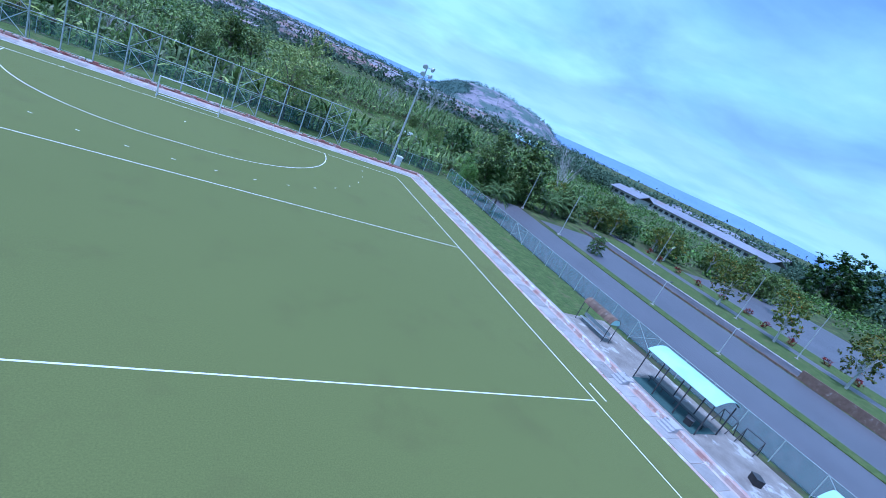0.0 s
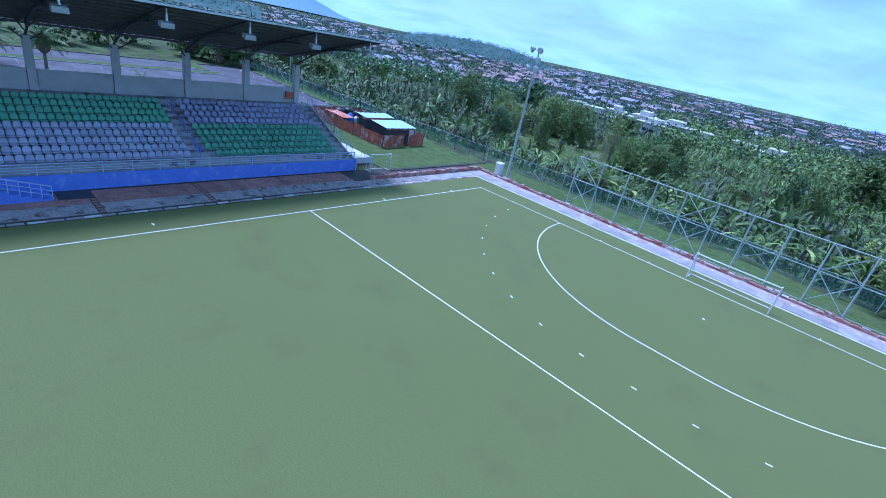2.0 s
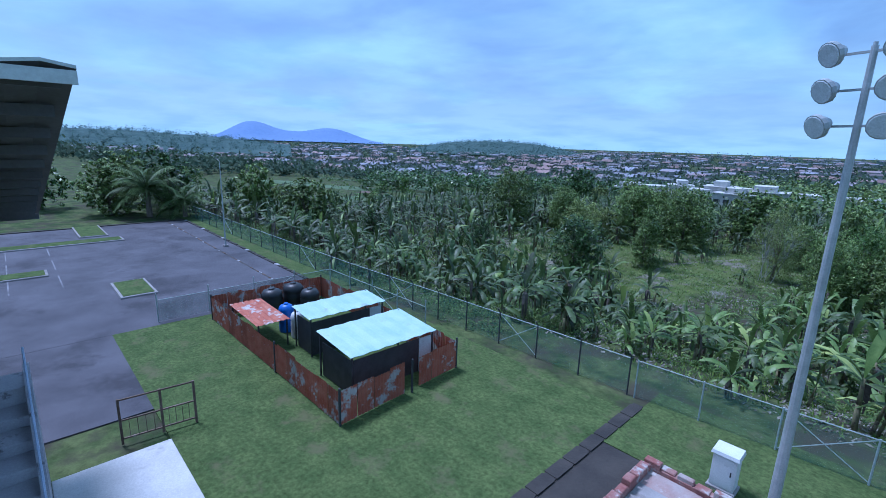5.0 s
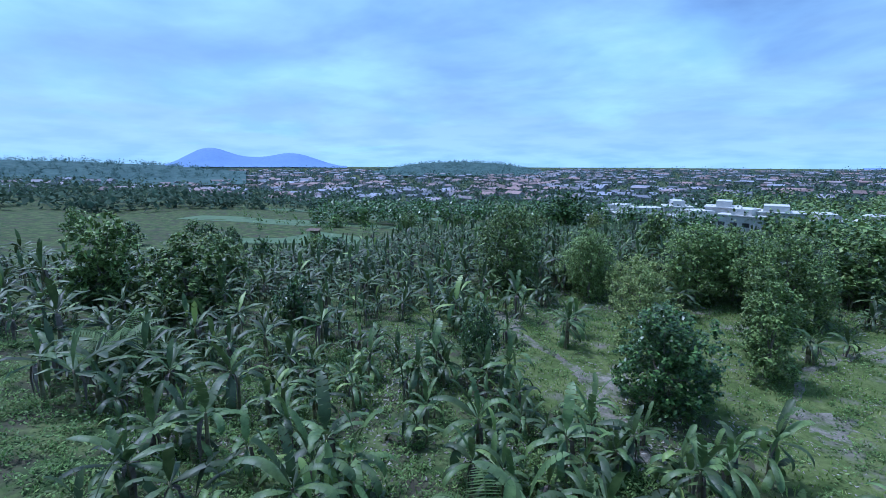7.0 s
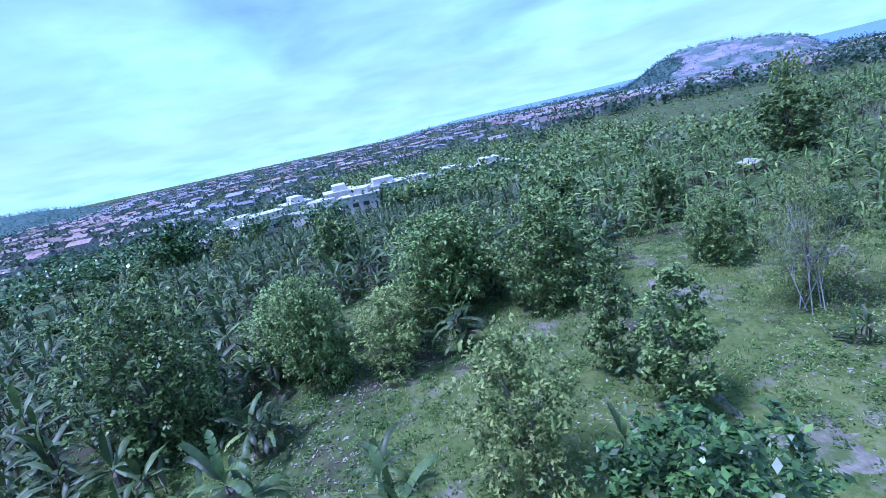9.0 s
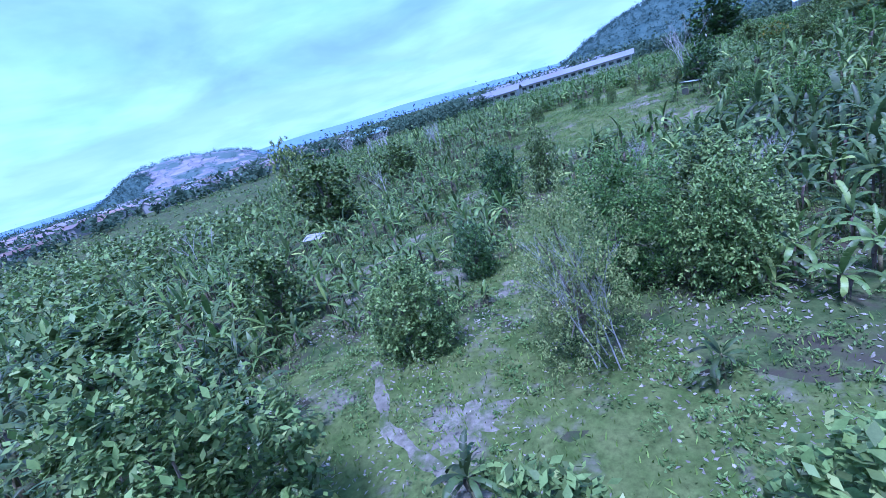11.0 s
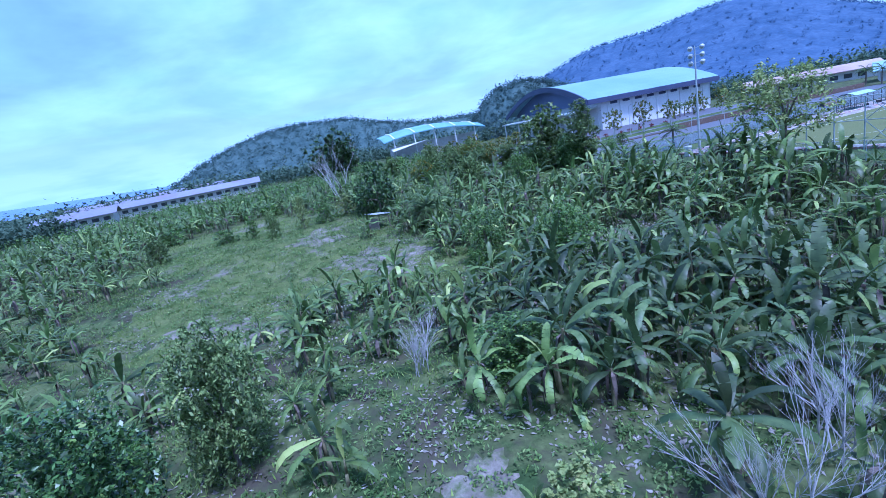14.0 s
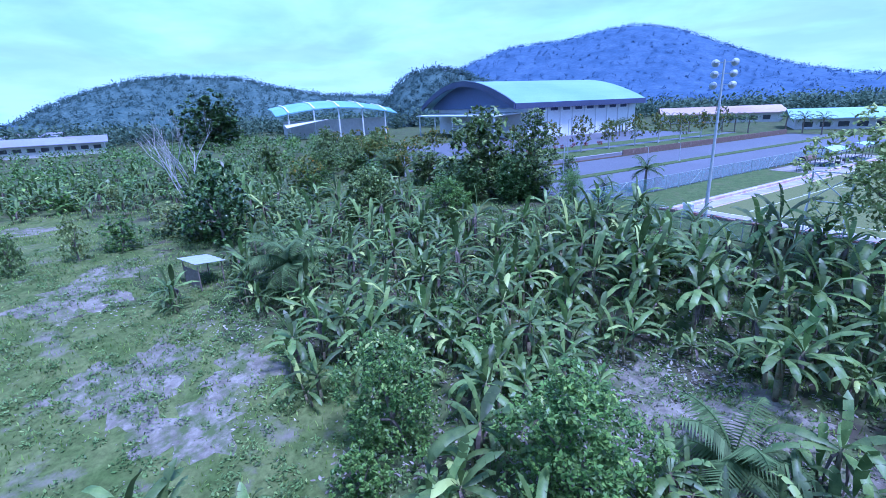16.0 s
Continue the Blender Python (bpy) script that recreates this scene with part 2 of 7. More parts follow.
WHITE_BARK = surface("whitewashed_trunk", (0.5, 0.49, 0.47), (0.6, 0.59, 0.57), 3.0, 0.9, 0.4, 14, spot=(0.3, 0.27, 0.24), spot_scale=2.0, spot_at=0.6)
LAMP_GLASS = surface("lamp_glass", (0.62, 0.66, 0.7), (0.7, 0.74, 0.78), 5.0, 0.15, 0.0, 20)
BARK = surface("bark", (0.16, 0.13, 0.10), (0.24, 0.20, 0.16), 4.0, 0.95, 0.8, 14)
PALE_BARK = surface("pale_dry_wood", (0.42, 0.40, 0.39), (0.54, 0.52, 0.51), 3.0, 0.95, 0.6, 14)
STEM = surface("banana_stem", (0.15, 0.16, 0.07), (0.24, 0.2, 0.11), 4.0, 0.8, 0.4, 14, spot=(0.10, 0.07, 0.05), spot_scale=2.5, spot_at=0.55)
BANANA = leafy("banana_leaf", (0.048, 0.085, 0.022), (0.12, 0.175, 0.052), (0.24, 0.32, 0.08), 0.52, 0.22, 0.6, 0.35, gloss=0.55)
YOUNG = leafy("young_banana_leaf", (0.098, 0.168, 0.036), (0.215, 0.305, 0.078), (0.40, 0.47, 0.13), 0.5, 0.25, 0.6, 0.35, gloss=0.55)
DEAD_LEAF = surface("dry_banana_leaf", (0.11, 0.085, 0.07), (0.20, 0.165, 0.14), 3.0, 0.95, 0.3, 20, island=0.4)
FOLIAGE = {
    "dark": leafy("dark_glossy_leaf", (0.034, 0.07, 0.016), (0.08, 0.145, 0.035), (0.18, 0.27, 0.06), 0.36, 0.15, 0.65, gloss=0.4),
    "mid": leafy("grey_green_leaf", (0.105, 0.16, 0.04), (0.205, 0.275, 0.085), (0.33, 0.38, 0.13), 0.45, 0.2, 0.65, gloss=0.25),
    "pale": leafy("pale_green_leaf", (0.15, 0.205, 0.055), (0.275, 0.32, 0.105), (0.40, 0.40, 0.14), 0.5, 0.25, 0.5, gloss=0.2),
    "fresh": leafy("fresh_green_leaf", (0.065, 0.135, 0.024), (0.14, 0.225, 0.045), (0.27, 0.38, 0.075), 0.42, 0.22, 0.55, gloss=0.3),
    "orange": leafy("green_and_orange_leaf", (0.09, 0.15, 0.04), (0.2, 0.2, 0.04), (0.45, 0.2, 0.03), 0.6, 0.3),
    "fine": leafy("small_light_leaf", (0.075, 0.155, 0.03), (0.17, 0.27, 0.065), (0.32, 0.41, 0.12), 0.45, 0.22, 0.65, gloss=0.25),
    "red": leafy("dark_red_leaf", (0.16, 0.03, 0.03), (0.24, 0.05, 0.04), None, 0.6, 0.25),
}
WEED = leafy("weeds", (0.085, 0.15, 0.035), (0.175, 0.255, 0.075), (0.30, 0.38, 0.12), 0.5, 0.3, 0.45, 0.2, 0.35, gloss=0.2)
PALM = leafy("palm_frond", (0.075, 0.12, 0.04), (0.12, 0.17, 0.06), None, 0.5, 0.25)
HUSK = surface("drooping_dry_fronds", (0.13, 0.10, 0.07), (0.2, 0.16, 0.11), 3.0, 0.95, 0.5, 20)
WATER = surface("sea_water", (0.10, 0.17, 0.24), (0.14, 0.22, 0.3), 0.01, 0.25, 0.05, 0.6)


# ---------------------------------------------------------------- mesh tools
class Shape:
    """Collects corners and faces, then becomes one mesh."""

    def __init__(self):
        self.v, self.f, self.m = [], [], []

    def face(self, pts, m=0):
        k = len(self.v)
        self.v += [tuple(p) for p in pts]
        self.f.append(tuple(range(k, k + len(pts))))
        self.m.append(m)
        return self

    def hull(self, lower, upper, m=0):
        """A closed prism between two rings of the same length."""
        k, n = len(self.v), len(lower)
        self.v += [tuple(p) for p in lower] + [tuple(p) for p in upper]
        for i in range(n):
            j = (i + 1) % n
            self.f.append((k + i, k + j, k + n + j, k + n + i))
            self.m.append(m)
        self.f.append(tuple(k + i for i in reversed(range(n))))
        self.f.append(tuple(k + n + i for i in range(n)))
        self.m += [m, m]
        return self

    def box(self, x0, x1, y0, y1, z0, z1, m=0, bevel=0.0):
        b = bevel
        ring = lambda z, s: [(x0 + s, y0 + s, z), (x1 - s, y0 + s, z), (x1 - s, y1 - s, z), (x0 + s, y1 - s, z)]  # noqa: E731
        if not b:
            return self.hull(ring(z0, 0), ring(z1, 0), m)
        k = len(self.v)
        self.v += ring(z0, 0) + ring(z1 - b, 0) + ring(z1, b)
        for r in (0, 4):
            for i in range(4):
                j = (i + 1) % 4
                self.f.append((k + r + i, k + r + j, k + r + 4 + j, k + r + 4 + i))
                self.m.append(m)
        self.f += [(k + 3, k + 2, k + 1, k), (k + 8, k + 9, k + 10, k + 11)]
        self.m += [m, m]
        return self

    def tube(self, p, q, r, r2=None, n=6, m=0):
        p, q = Vector(p), Vector(q)
        d = (q - p).normalized()
        a = d.orthogonal().normalized()
        b = d.cross(a)
        r2 = r if r2 is None else r2
        ring = lambda c, rad: [c + (a * math.cos(t) + b * math.sin(t)) * rad for t in (2 * math.pi * i / n for i in range(n))]  # noqa: E731
        return self.hull(ring(p, r), ring(q, r2), m)

    def beam(self, p, q, w, h, m=0):
        """A bar of rectangular section, h upwards."""
        p, q = Vector(p), Vector(q)
        d = (q - p).normalized()
        s = d.cross(Vector((0, 0, 1)))
        s = s.normalized() if s.length > 1e-3 else Vector((1, 0, 0))
        u = s.cross(d)
        ring = lambda c: [c + s * w / 2 * i + u * h / 2 * j for i, j in ((-1, -1), (1, -1), (1, 1), (-1, 1))]  # noqa: E731
        return self.hull(ring(p), ring(q), m)

    def lathe(self, base, rings, n=12, m=0):
        """Rings of (radius, height) round the upright through base."""
        k = len(self.v)
        for r, z in rings:
            for i in range(n):
                t = 2 * math.pi * i / n
                self.v.append((base[0] + r * math.cos(t), base[1] + r * math.sin(t), base[2] + z))
        for a in range(len(rings) - 1):
            for i in range(n):
                j = (i + 1) % n
                self.f.append((k + a * n + i, k + a * n + j, k + (a + 1) * n + j, k + (a + 1) * n + i))
                self.m.append(m)
        self.f.append(tuple(k + i for i in reversed(range(n))))
        self.f.append(tuple(k + (len(rings) - 1) * n + i for i in range(n)))
        self.m += [m, m]
        return self

    def data(self, name, mats, smooth=False):
        me = bpy.data.meshes.new(name)
        me.from_pydata(self.v, [], self.f)
        for x in mats if isinstance(mats, (list, tuple)) else [mats]:
            me.materials.append(x)
        if any(self.m):
            me.polygons.foreach_set("material_index", self.m)
        if smooth:
            me.polygons.foreach_set("use_smooth", [True] * len(self.f))
        me.update()
        return me


def part(name, shape, mats, parent=None, label="", smooth=False):
    me = shape if isinstance(shape, bpy.types.Mesh) else shape.data(name, mats, smooth)
    ob = new(name, me)
    ob.parent = parent
    return tagged(ob, label=label) if label else ob


def root(name, at, label, category, group="", kind=""):
    ob = new(name)
    ob.location = at
    return tagged(ob, label, category, group, kind)


def smooth01(a, b, x):
    t = np.clip((np.asarray(x, float) - a) / (b - a), 0, 1)
    return t * t * (3 - 2 * t)


def lump(x, y, s, seed=0.0):
    """Soft bumps of the ground, about -1 to 1."""
    return (np.sin(x / s + 1.3 + seed) * np.cos(y / s * 1.13 + 0.4 - seed) + 0.6 * np.sin(x / s * 2.3 - y / s * 1.7 + seed) + 0.4 * np.cos(y / s * 3.1 + x / s * 0.9)) / 2


def land(x, y):
    """Height of the ground: level round the pitch, lower in the plantation, lower still towards the town."""
    x, y = np.asarray(x, float), np.asarray(y, float)
    low = smooth01(13, 34, y + 4.5 * smooth01(-46, -62, x)) * (4.6 - 2.9 * smooth01(20, 60, x))
    low = low + 8.0 * smooth01(85, 230, y) * (1 - smooth01(0, 90, x)) + 4.5 * smooth01(-90, -170, x) * smooth01(20, 70, y)
    low = low + 0.25 * smooth01(18, 40, y) * lump(x, y, 9.0)
    far = np.hypot(x, y)
    low = low + 2.0 * smooth01(300, 700, far) * smooth01(-60, 60, y)
    return -0.08 - low


# ---------------------------------------------------------------- ground
def spread(lo, hi, step, reach, grow):
    mid = list(np.arange(lo, hi + step / 2, step))
    up, d = [], step
    while (up[-1] if up else hi) < reach:
        d *= grow
        up.append((up[-1] if up else hi) + d)
    dn, d = [], step
    while (dn[-1] if dn else lo) > -reach:
        d *= grow
        dn.append((dn[-1] if dn else lo) - d)
    return np.array(dn[::-1] + mid + up)


def ground_sheet():
    xs, ys = spread(-130, 110, 2.5, 4700, 1.16), spread(-90, 140, 2.5, 4700, 1.16)
    gx, gy = np.meshgrid(xs, ys)
    gz = land(gx, gy)
    nx, ny = len(xs), len(ys)
    idx = np.arange(nx * ny).reshape(ny, nx)
    faces = np.stack([idx[:-1, :-1], idx[:-1, 1:], idx[1:, 1:], idx[1:, :-1]], -1).reshape(-1, 4)
    me = bpy.data.meshes.new("ground")
    me.from_pydata(np.stack([gx, gy, gz], -1).reshape(-1, 3).tolist(), [], faces.tolist())
    me.polygons.foreach_set("use_smooth", [True] * len(faces))
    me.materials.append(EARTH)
    me.update()
    return tagged(new("ground", me), "rough green ground with bare earthy patches, darkened for shade", "ground", kind="structure")


# earth tones kept dark, partly in place of shade under the plants
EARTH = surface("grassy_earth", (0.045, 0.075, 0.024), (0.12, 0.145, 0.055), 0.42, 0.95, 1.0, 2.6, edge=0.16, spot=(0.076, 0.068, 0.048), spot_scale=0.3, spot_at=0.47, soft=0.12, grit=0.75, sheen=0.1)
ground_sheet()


def slab(name, x0, x1, y0, y1, z0, z1, mat, label, category="pavement", bevel=0.0):
    ob = part(name, Shape().box(x0, x1, y0, y1, z0, z1, 0, bevel), mat)
    return tagged(ob, label, category, kind="structure")


# the pitch: 91.4 by 55 metres, the near end line on y = 0
turf = slab("pitch", -30.8, 31.0, -95.0, 3.0, -0.3, 0.0, TURF, "worn olive-green artificial turf with white markings", "pitch")
LW = 0.048


def line(x0, x1, y0, y1):
    part("pitch_line", Shape().box(x0, x1, y0, y1, 0.001, 0.006), LINE, turf)


for s in (-27.5, 27.5):
    line(s - LW, s + LW, -91.4, 0)
for y in (0, -22.9, -45.7, -68.5, -91.4):
    line(-27.5 + LW, 27.5 - LW, y - LW, y + LW)
for y in (-45.7 + 0.9,):
    line(28.6, 28.72, y - 0.9, y + 0.9)


def arc(r, dashes=0):
    """The circle round the goal: quarter rounds about two points 1.83 m off the middle, joined by a straight."""
    pts = [(-1.83 - r * math.cos(a), -r * math.sin(a)) for a in np.linspace(0, math.pi / 2, 40)]
    pts += [(1.83 + r * math.sin(a), -r * math.cos(a)) for a in np.linspace(0, math.pi / 2, 40)]
    if not dashes:
        s = Shape()
        for (ax, ay), (bx, by) in zip(pts, pts[1:]):
            s.beam((ax, ay, 0.0035), (bx, by, 0.0035), 2 * LW, 0.005)
        part("pitch_line", s, LINE, turf)
        return
    run = np.r_[0, np.cumsum([math.dist(a, b) for a, b in zip(pts, pts[1:])])]
    for d in np.linspace(2.97, run[-1] - 2.97, dashes):
        a, b = [(float(np.interp(d + o, run, [p[0] for p in pts])), float(np.interp(d + o, run, [p[1] for p in pts])), 0.0035) for o in (-0.16, 0.16)]
        part("pitch_line", Shape().beam(a, b, 2 * LW, 0.005), LINE, turf)


arc(14.63)
arc(19.63, 19)
part("pitch_line", Shape().lathe((0, -6.4, 0.001), [(0.11, 0), (0.11, 0.005)], 16), LINE, turf)
for y in (-5.0, -14.6):
    line(-28.0, -27.5 - LW, y - 0.04, y + 0.04)
    line(27.5 + LW, 28.0, y - 0.04, y + 0.04)
for x in (6.83, 11.83):
    for s in (-1, 1):
        line(s * x - 0.04, s * x + 0.04, 0.08, 0.4)
line(-28.9, -28.5, -34.3, -34.15)

# paths along the end and the sides, slab by slab
rnd = random.Random(5)
path_end = slab("path_end", -32.9, 34.4, 3.0, 6.0, -0.3, 0.03, PINKISH, "cracked concrete path with faded red and white paint", "path")
for i in range(33):
    x = -32.9 + i * 2.03
    part("slab", Shape().box(x + 0.015, x + 2.01, 3.36, 4.9 + rnd.uniform(-.05, .05), 0.03, 0.055 + rnd.uniform(0, .02), 0, 0.01), CONCRETE, path_end)
part("edge_strip", Shape().box(-31.0, 31.0, 3.0, 3.18, 0.03, 0.06), LINE, path_end, "thin white painted edge")
wall_end = slab("low_wall_end", -33.2, 34.6, 6.0, 6.32, -0.4, 0.22, REDWALL, "low broken wall of flaking red and white paint", "low wall", 0.02)
for i in range(104):
    x = -33.2 + i * 0.65
    part("wall_block", Shape().box(x + .01, x + 0.64 - rnd.uniform(0, .12), 6.02 + rnd.uniform(-.06, .03), 6.30 + rnd.uniform(-.03, .1), 0.22, 0.27 + 0.2 * rnd.random() ** 1.5, 0, 0.03), REDWALL if rnd.random() < .6 else PINKISH, wall_end)
path_west = slab("path_west", -32.9, -30.8, -14.3, 3.0, -0.3, 0.03, PINKISH, "broken concrete path beside the turf", "path")
for i in range(9):
    y = -14.2 + i * 1.9
    if i > 4:
        part("slab", Shape().box(-32.6 + rnd.uniform(-.1, .1), -31.3, y, y + 1.86, 0.03, 0.055 + rnd.uniform(0, .02), 0, 0.01), CONCRETE, path_west)
wall_west = slab("low_wall_west", -33.2, -32.9, -12.4, 6.0, -0.4, 0.3, REDWALL, "low red brick wall with flaking paint", "low wall", 0.02)
for i in range(29):
    y = -12.4 + i * 0.63
    part("wall_block", Shape().box(-33.22 + rnd.uniform(-.04, .02), -32.88 + rnd.uniform(-.03, .04), y + .01, y + 0.62 - rnd.uniform(0, .1), 0.3, 0.4 + 0.2 * rnd.random(), 0, 0.03), REDWALL, wall_west)
paving_west = slab("paving_west", -35.95, -30.8, -88.0, -14.3, -0.3, 0.02, DARK_SOIL, "dark joints under old paving", "paving")
y = -14.35
while y > -86:
    part("paver_band", Shape().box(-35.8, -33.35, y - 3.5, y - 0.015, 0.02, 0.06, 0, 0.01), PAVER, paving_west, "red-brown paver band")
    part("paver_band", Shape().box(-33.3, -31.5, y - 3.5, y - 0.015, 0.02, 0.055, 0, 0.01), COBBLE, paving_west, "grey cobbled paver band")
    y -= 3.5
    if round((-y - 14.35) / 3.6) % 2 == 0:
        y -= 0.42
        g = Shape()
        for k in range(9):
            g.box(-35.7 + k * 0.48, -35.7 + k * 0.48 + 0.3, y + 0.06, y + 0.36, 0.02, 0.045)
        part("drain_grate", g, PAVER, paving_west, "row of red drain covers")
for i in range(92):
    y = -86 + i * 0.95
    if y < 1.2 and rnd.random() < 0.93:
        part("kerb_stone", Shape().box(-31.08 + rnd.uniform(-.05, .03), -30.88 + rnd.uniform(-.04, .02), y, y + 0.94 + rnd.uniform(-.14, 0), 0.02, 0.075 + rnd.uniform(0, .03), 0, 0.015), WHITE_WALL if i % 3 == 0 else CONCRETE, paving_west)
path_east = slab("path_east", 31.0, 33.2, -95.0, 3.0, -0.3, 0.03, PINKISH, "cracked concrete path with faded red and white paint", "path")
for i in range(48):
    y = -93 + i * 2.0
    part("slab", Shape().box(31.35, 32.9 + rnd.uniform(-.08, .08), y, y + 1.97, 0.03, 0.055 + rnd.uniform(0, .02), 0, 0.01), CONCRETE, path_east)
wall_east = slab("low_wall_east", 33.2, 33.6, -95.0, 6.0, -0.4, 0.34, PINKISH, "low wall with flaking white and red paint", "low wall", 0.02)
slab("ledge_east", 33.6, 34.6, -95.0, 6.0, -0.3, 0.05, CONCRETE, "mossy concrete ledge behind the low wall", "path")
yard_east = slab("yard_east", 34.6, 40.6, -66.0, -33.5, -0.3, 0.06, YARD, "stained concrete yard with damp patches", "yard")
slab("lawn_east", 34.6, 41.6, -33.5, 11.0, -0.3, 0.02, GRASS, "strip of mown grass", "lawn")
slab("lawn_end", -35.2, 34.6, 6.32, 12.6, -0.4, 0.01, GRASS, "strip of mown grass behind the low wall", "lawn")
slab("lawn_west", -62.0, -35.7, -8.0, 9.6, -0.4, 0.0, GRASS, "mown grass round the tin enclosure", "lawn")
slab("mud_west", -36.0, -33.2, -14.3, 6.3, -0.4, -0.02, DARK_SOIL, "dark damp soil between wall and lawn", "soil")
drain = slab("drain_west", -35.7, -35.2, -8.0, 10.5, -0.5, 0.03, DARK_SOIL, "narrow open drain with dark edges", "drain")
for i in range(14):
    y = -7.8 + i * 1.3
    part("drain_cover", Shape().box(-35.75, -35.15, y, y + 1.15, 0.03, 0.06), DARK_SOIL, drain)


# ---------------------------------------------------------------- goal and ball-stop frame
def goal(at, w, h, d, r, label, mat, turn=0):
    g = root("goal", at, label, "goal")
    g.rotation_euler = (0, 0, radians(turn))
    for s in (-1, 1):
        part("post", Shape().tube((s * w / 2, 0, 0), (s * w / 2, 0, h), r, n=8), mat, g)
        part("side_bar", Shape().tube((s * w / 2, 0, 0.05), (s * w / 2, d, 0.05), r * 0.8), mat, g)
        part("back_stay", Shape().tube((s * w / 2, d, 0.05), (s * w / 2, d * 0.45, h * 0.98), r * 0.7), mat, g)
        part("top_stay", Shape().tube((s * w / 2, 0, h), (s * w / 2, d * 0.45, h * 0.98), r * 0.7), mat, g)
    part("crossbar", Shape().tube((-w / 2, 0, h), (w / 2, 0, h), r, n=8), mat, g)
    part("back_bar", Shape().tube((-w / 2, d, 0.05), (w / 2, d, 0.05), r * 0.8), mat, g)
    return g


goal((-0.17, 0.62, 0.0), 6.6, 2.42, 1.3, 0.06, "white tubular steel goal without a net on the turf", WHITE_PAINT)


def ball_stop(x0, x1, y, h, bays):
    f = root("ball_stop_frame", (x0, y, 0), "tall pale steel lattice frame behind the goal", "frame")
    w = (x1 - x0) / bays
    for i in range(bays + 1):
        part("post", Shape().tube((i * w, 0, 0), (i * w, 0, h), 0.075, n=8), POST_PAINT, f)
        if i < bays:
            for z, r in ((h, 0.055), (h * 0.56, 0.05), (0.35, 0.04)):
                part("rail", Shape().tube((i * w, 0, z), (i * w + w, 0, z), r), POST_PAINT, f)
            if i % 4 == 0:
                for za, zb in ((0.35, h * 0.56), (h * 0.56, h)):
                    part("brace", Shape().tube((i * w, 0.06, za), (i * w + w, 0.06, zb), 0.045), POST_PAINT, f)
                    part("brace", Shape().tube((i * w, -0.06, zb), (i * w + w, -0.06, za), 0.045), POST_PAINT, f)
        if i in (0, 1, bays - 1, bays):
            part("stay", Shape().tube((i * w, 0, h * 0.56), (i * w, 1.5, 0), 0.04), POST_PAINT, f)
    return f


ball_stop(-19.7, 19.8, 6.6, 5.95, 13)


# ---------------------------------------------------------------- floodlights and boxes
def floodlight(at, turn):
    f = root("floodlight", at, "tall grey tapered floodlight pole with six round lamps", "floodlight", "floodlights")
    f.rotation_euler = (0, 0, radians(turn))
    part("base_plate", Shape().box(-0.4, 0.4, -0.4, 0.4, 0, 0.25, 0, 0.04), CONCRETE, f)
    part("pole", Shape().tube((0, 0, 0.2), (0, 0, 16.0), 0.19, 0.09, 12), GALV, f, smooth=False)
    part("lamp_mast", Shape().tube((0, 0, 13.2), (0, 0, 16.1), 0.06, n=8), GALV, f)
    for k, z in enumerate((13.75, 14.8, 15.85)):
        part("crossarm", Shape().beam((-0.75, 0, z), (0.75, 0, z), 0.07, 0.07), GALV, f)
        for s in (-1, 1):
            p, q = Vector((s * 0.72, -0.12, z + 0.12)), Vector((s * 0.86, -0.55, z - 0.05))
            lamp = part("lamp", Shape().tube(p, p.lerp(q, 0.7), 0.14, 0.36, 14).tube(p.lerp(q, 0.7), q, 0.38, 0.38, 14), GALV, f)
            d = (q - p).normalized()
            part("lens", Shape().tube(q + d * 0.004, q + d * 0.02, 0.35, 0.33, 14), LAMP_GLASS, lamp, "glass front")
    return f


floodlight((-28.95, 7.0, 0.0), -20)
floodlight((28.5, 7.3, 0.0), 20)


def control_box(at):
    b = root("control_box", at, "white enamelled electrical cabinet on a concrete plinth", "cabinet", "cabinets")
    part("plinth", Shape().box(-0.5, 0.5, -0.4, 0.4, 0, 0.15, 0, 0.03), CONCRETE, b)
    part("body", Shape().box(-0.42, 0.42, -0.33, 0.33, 0.15, 1.55), WHITE_PAINT, b)
    part("lid", Shape().hull([(-0.5, -0.42, 1.55), (0.5, -0.42, 1.55), (0.5, 0.42, 1.55), (-0.5, 0.42, 1.55)], [(-0.46, -0.38, 1.68), (0.46, -0.38, 1.68), (0.46, 0.38, 1.72), (-0.46, 0.38, 1.72)]), WHITE_PAINT, b)
    part("door", Shape().box(-0.36, 0.36, -0.35, -0.334, 0.22, 1.48), WHITE_PAINT, b)
    part("handle", Shape().box(0.24, 0.28, -0.38, -0.352, 0.8, 1.0), DARK_STEEL, b)


control_box((-30.6, 7.2, 0.0))
control_box((30.1, 7.9, 0.0))


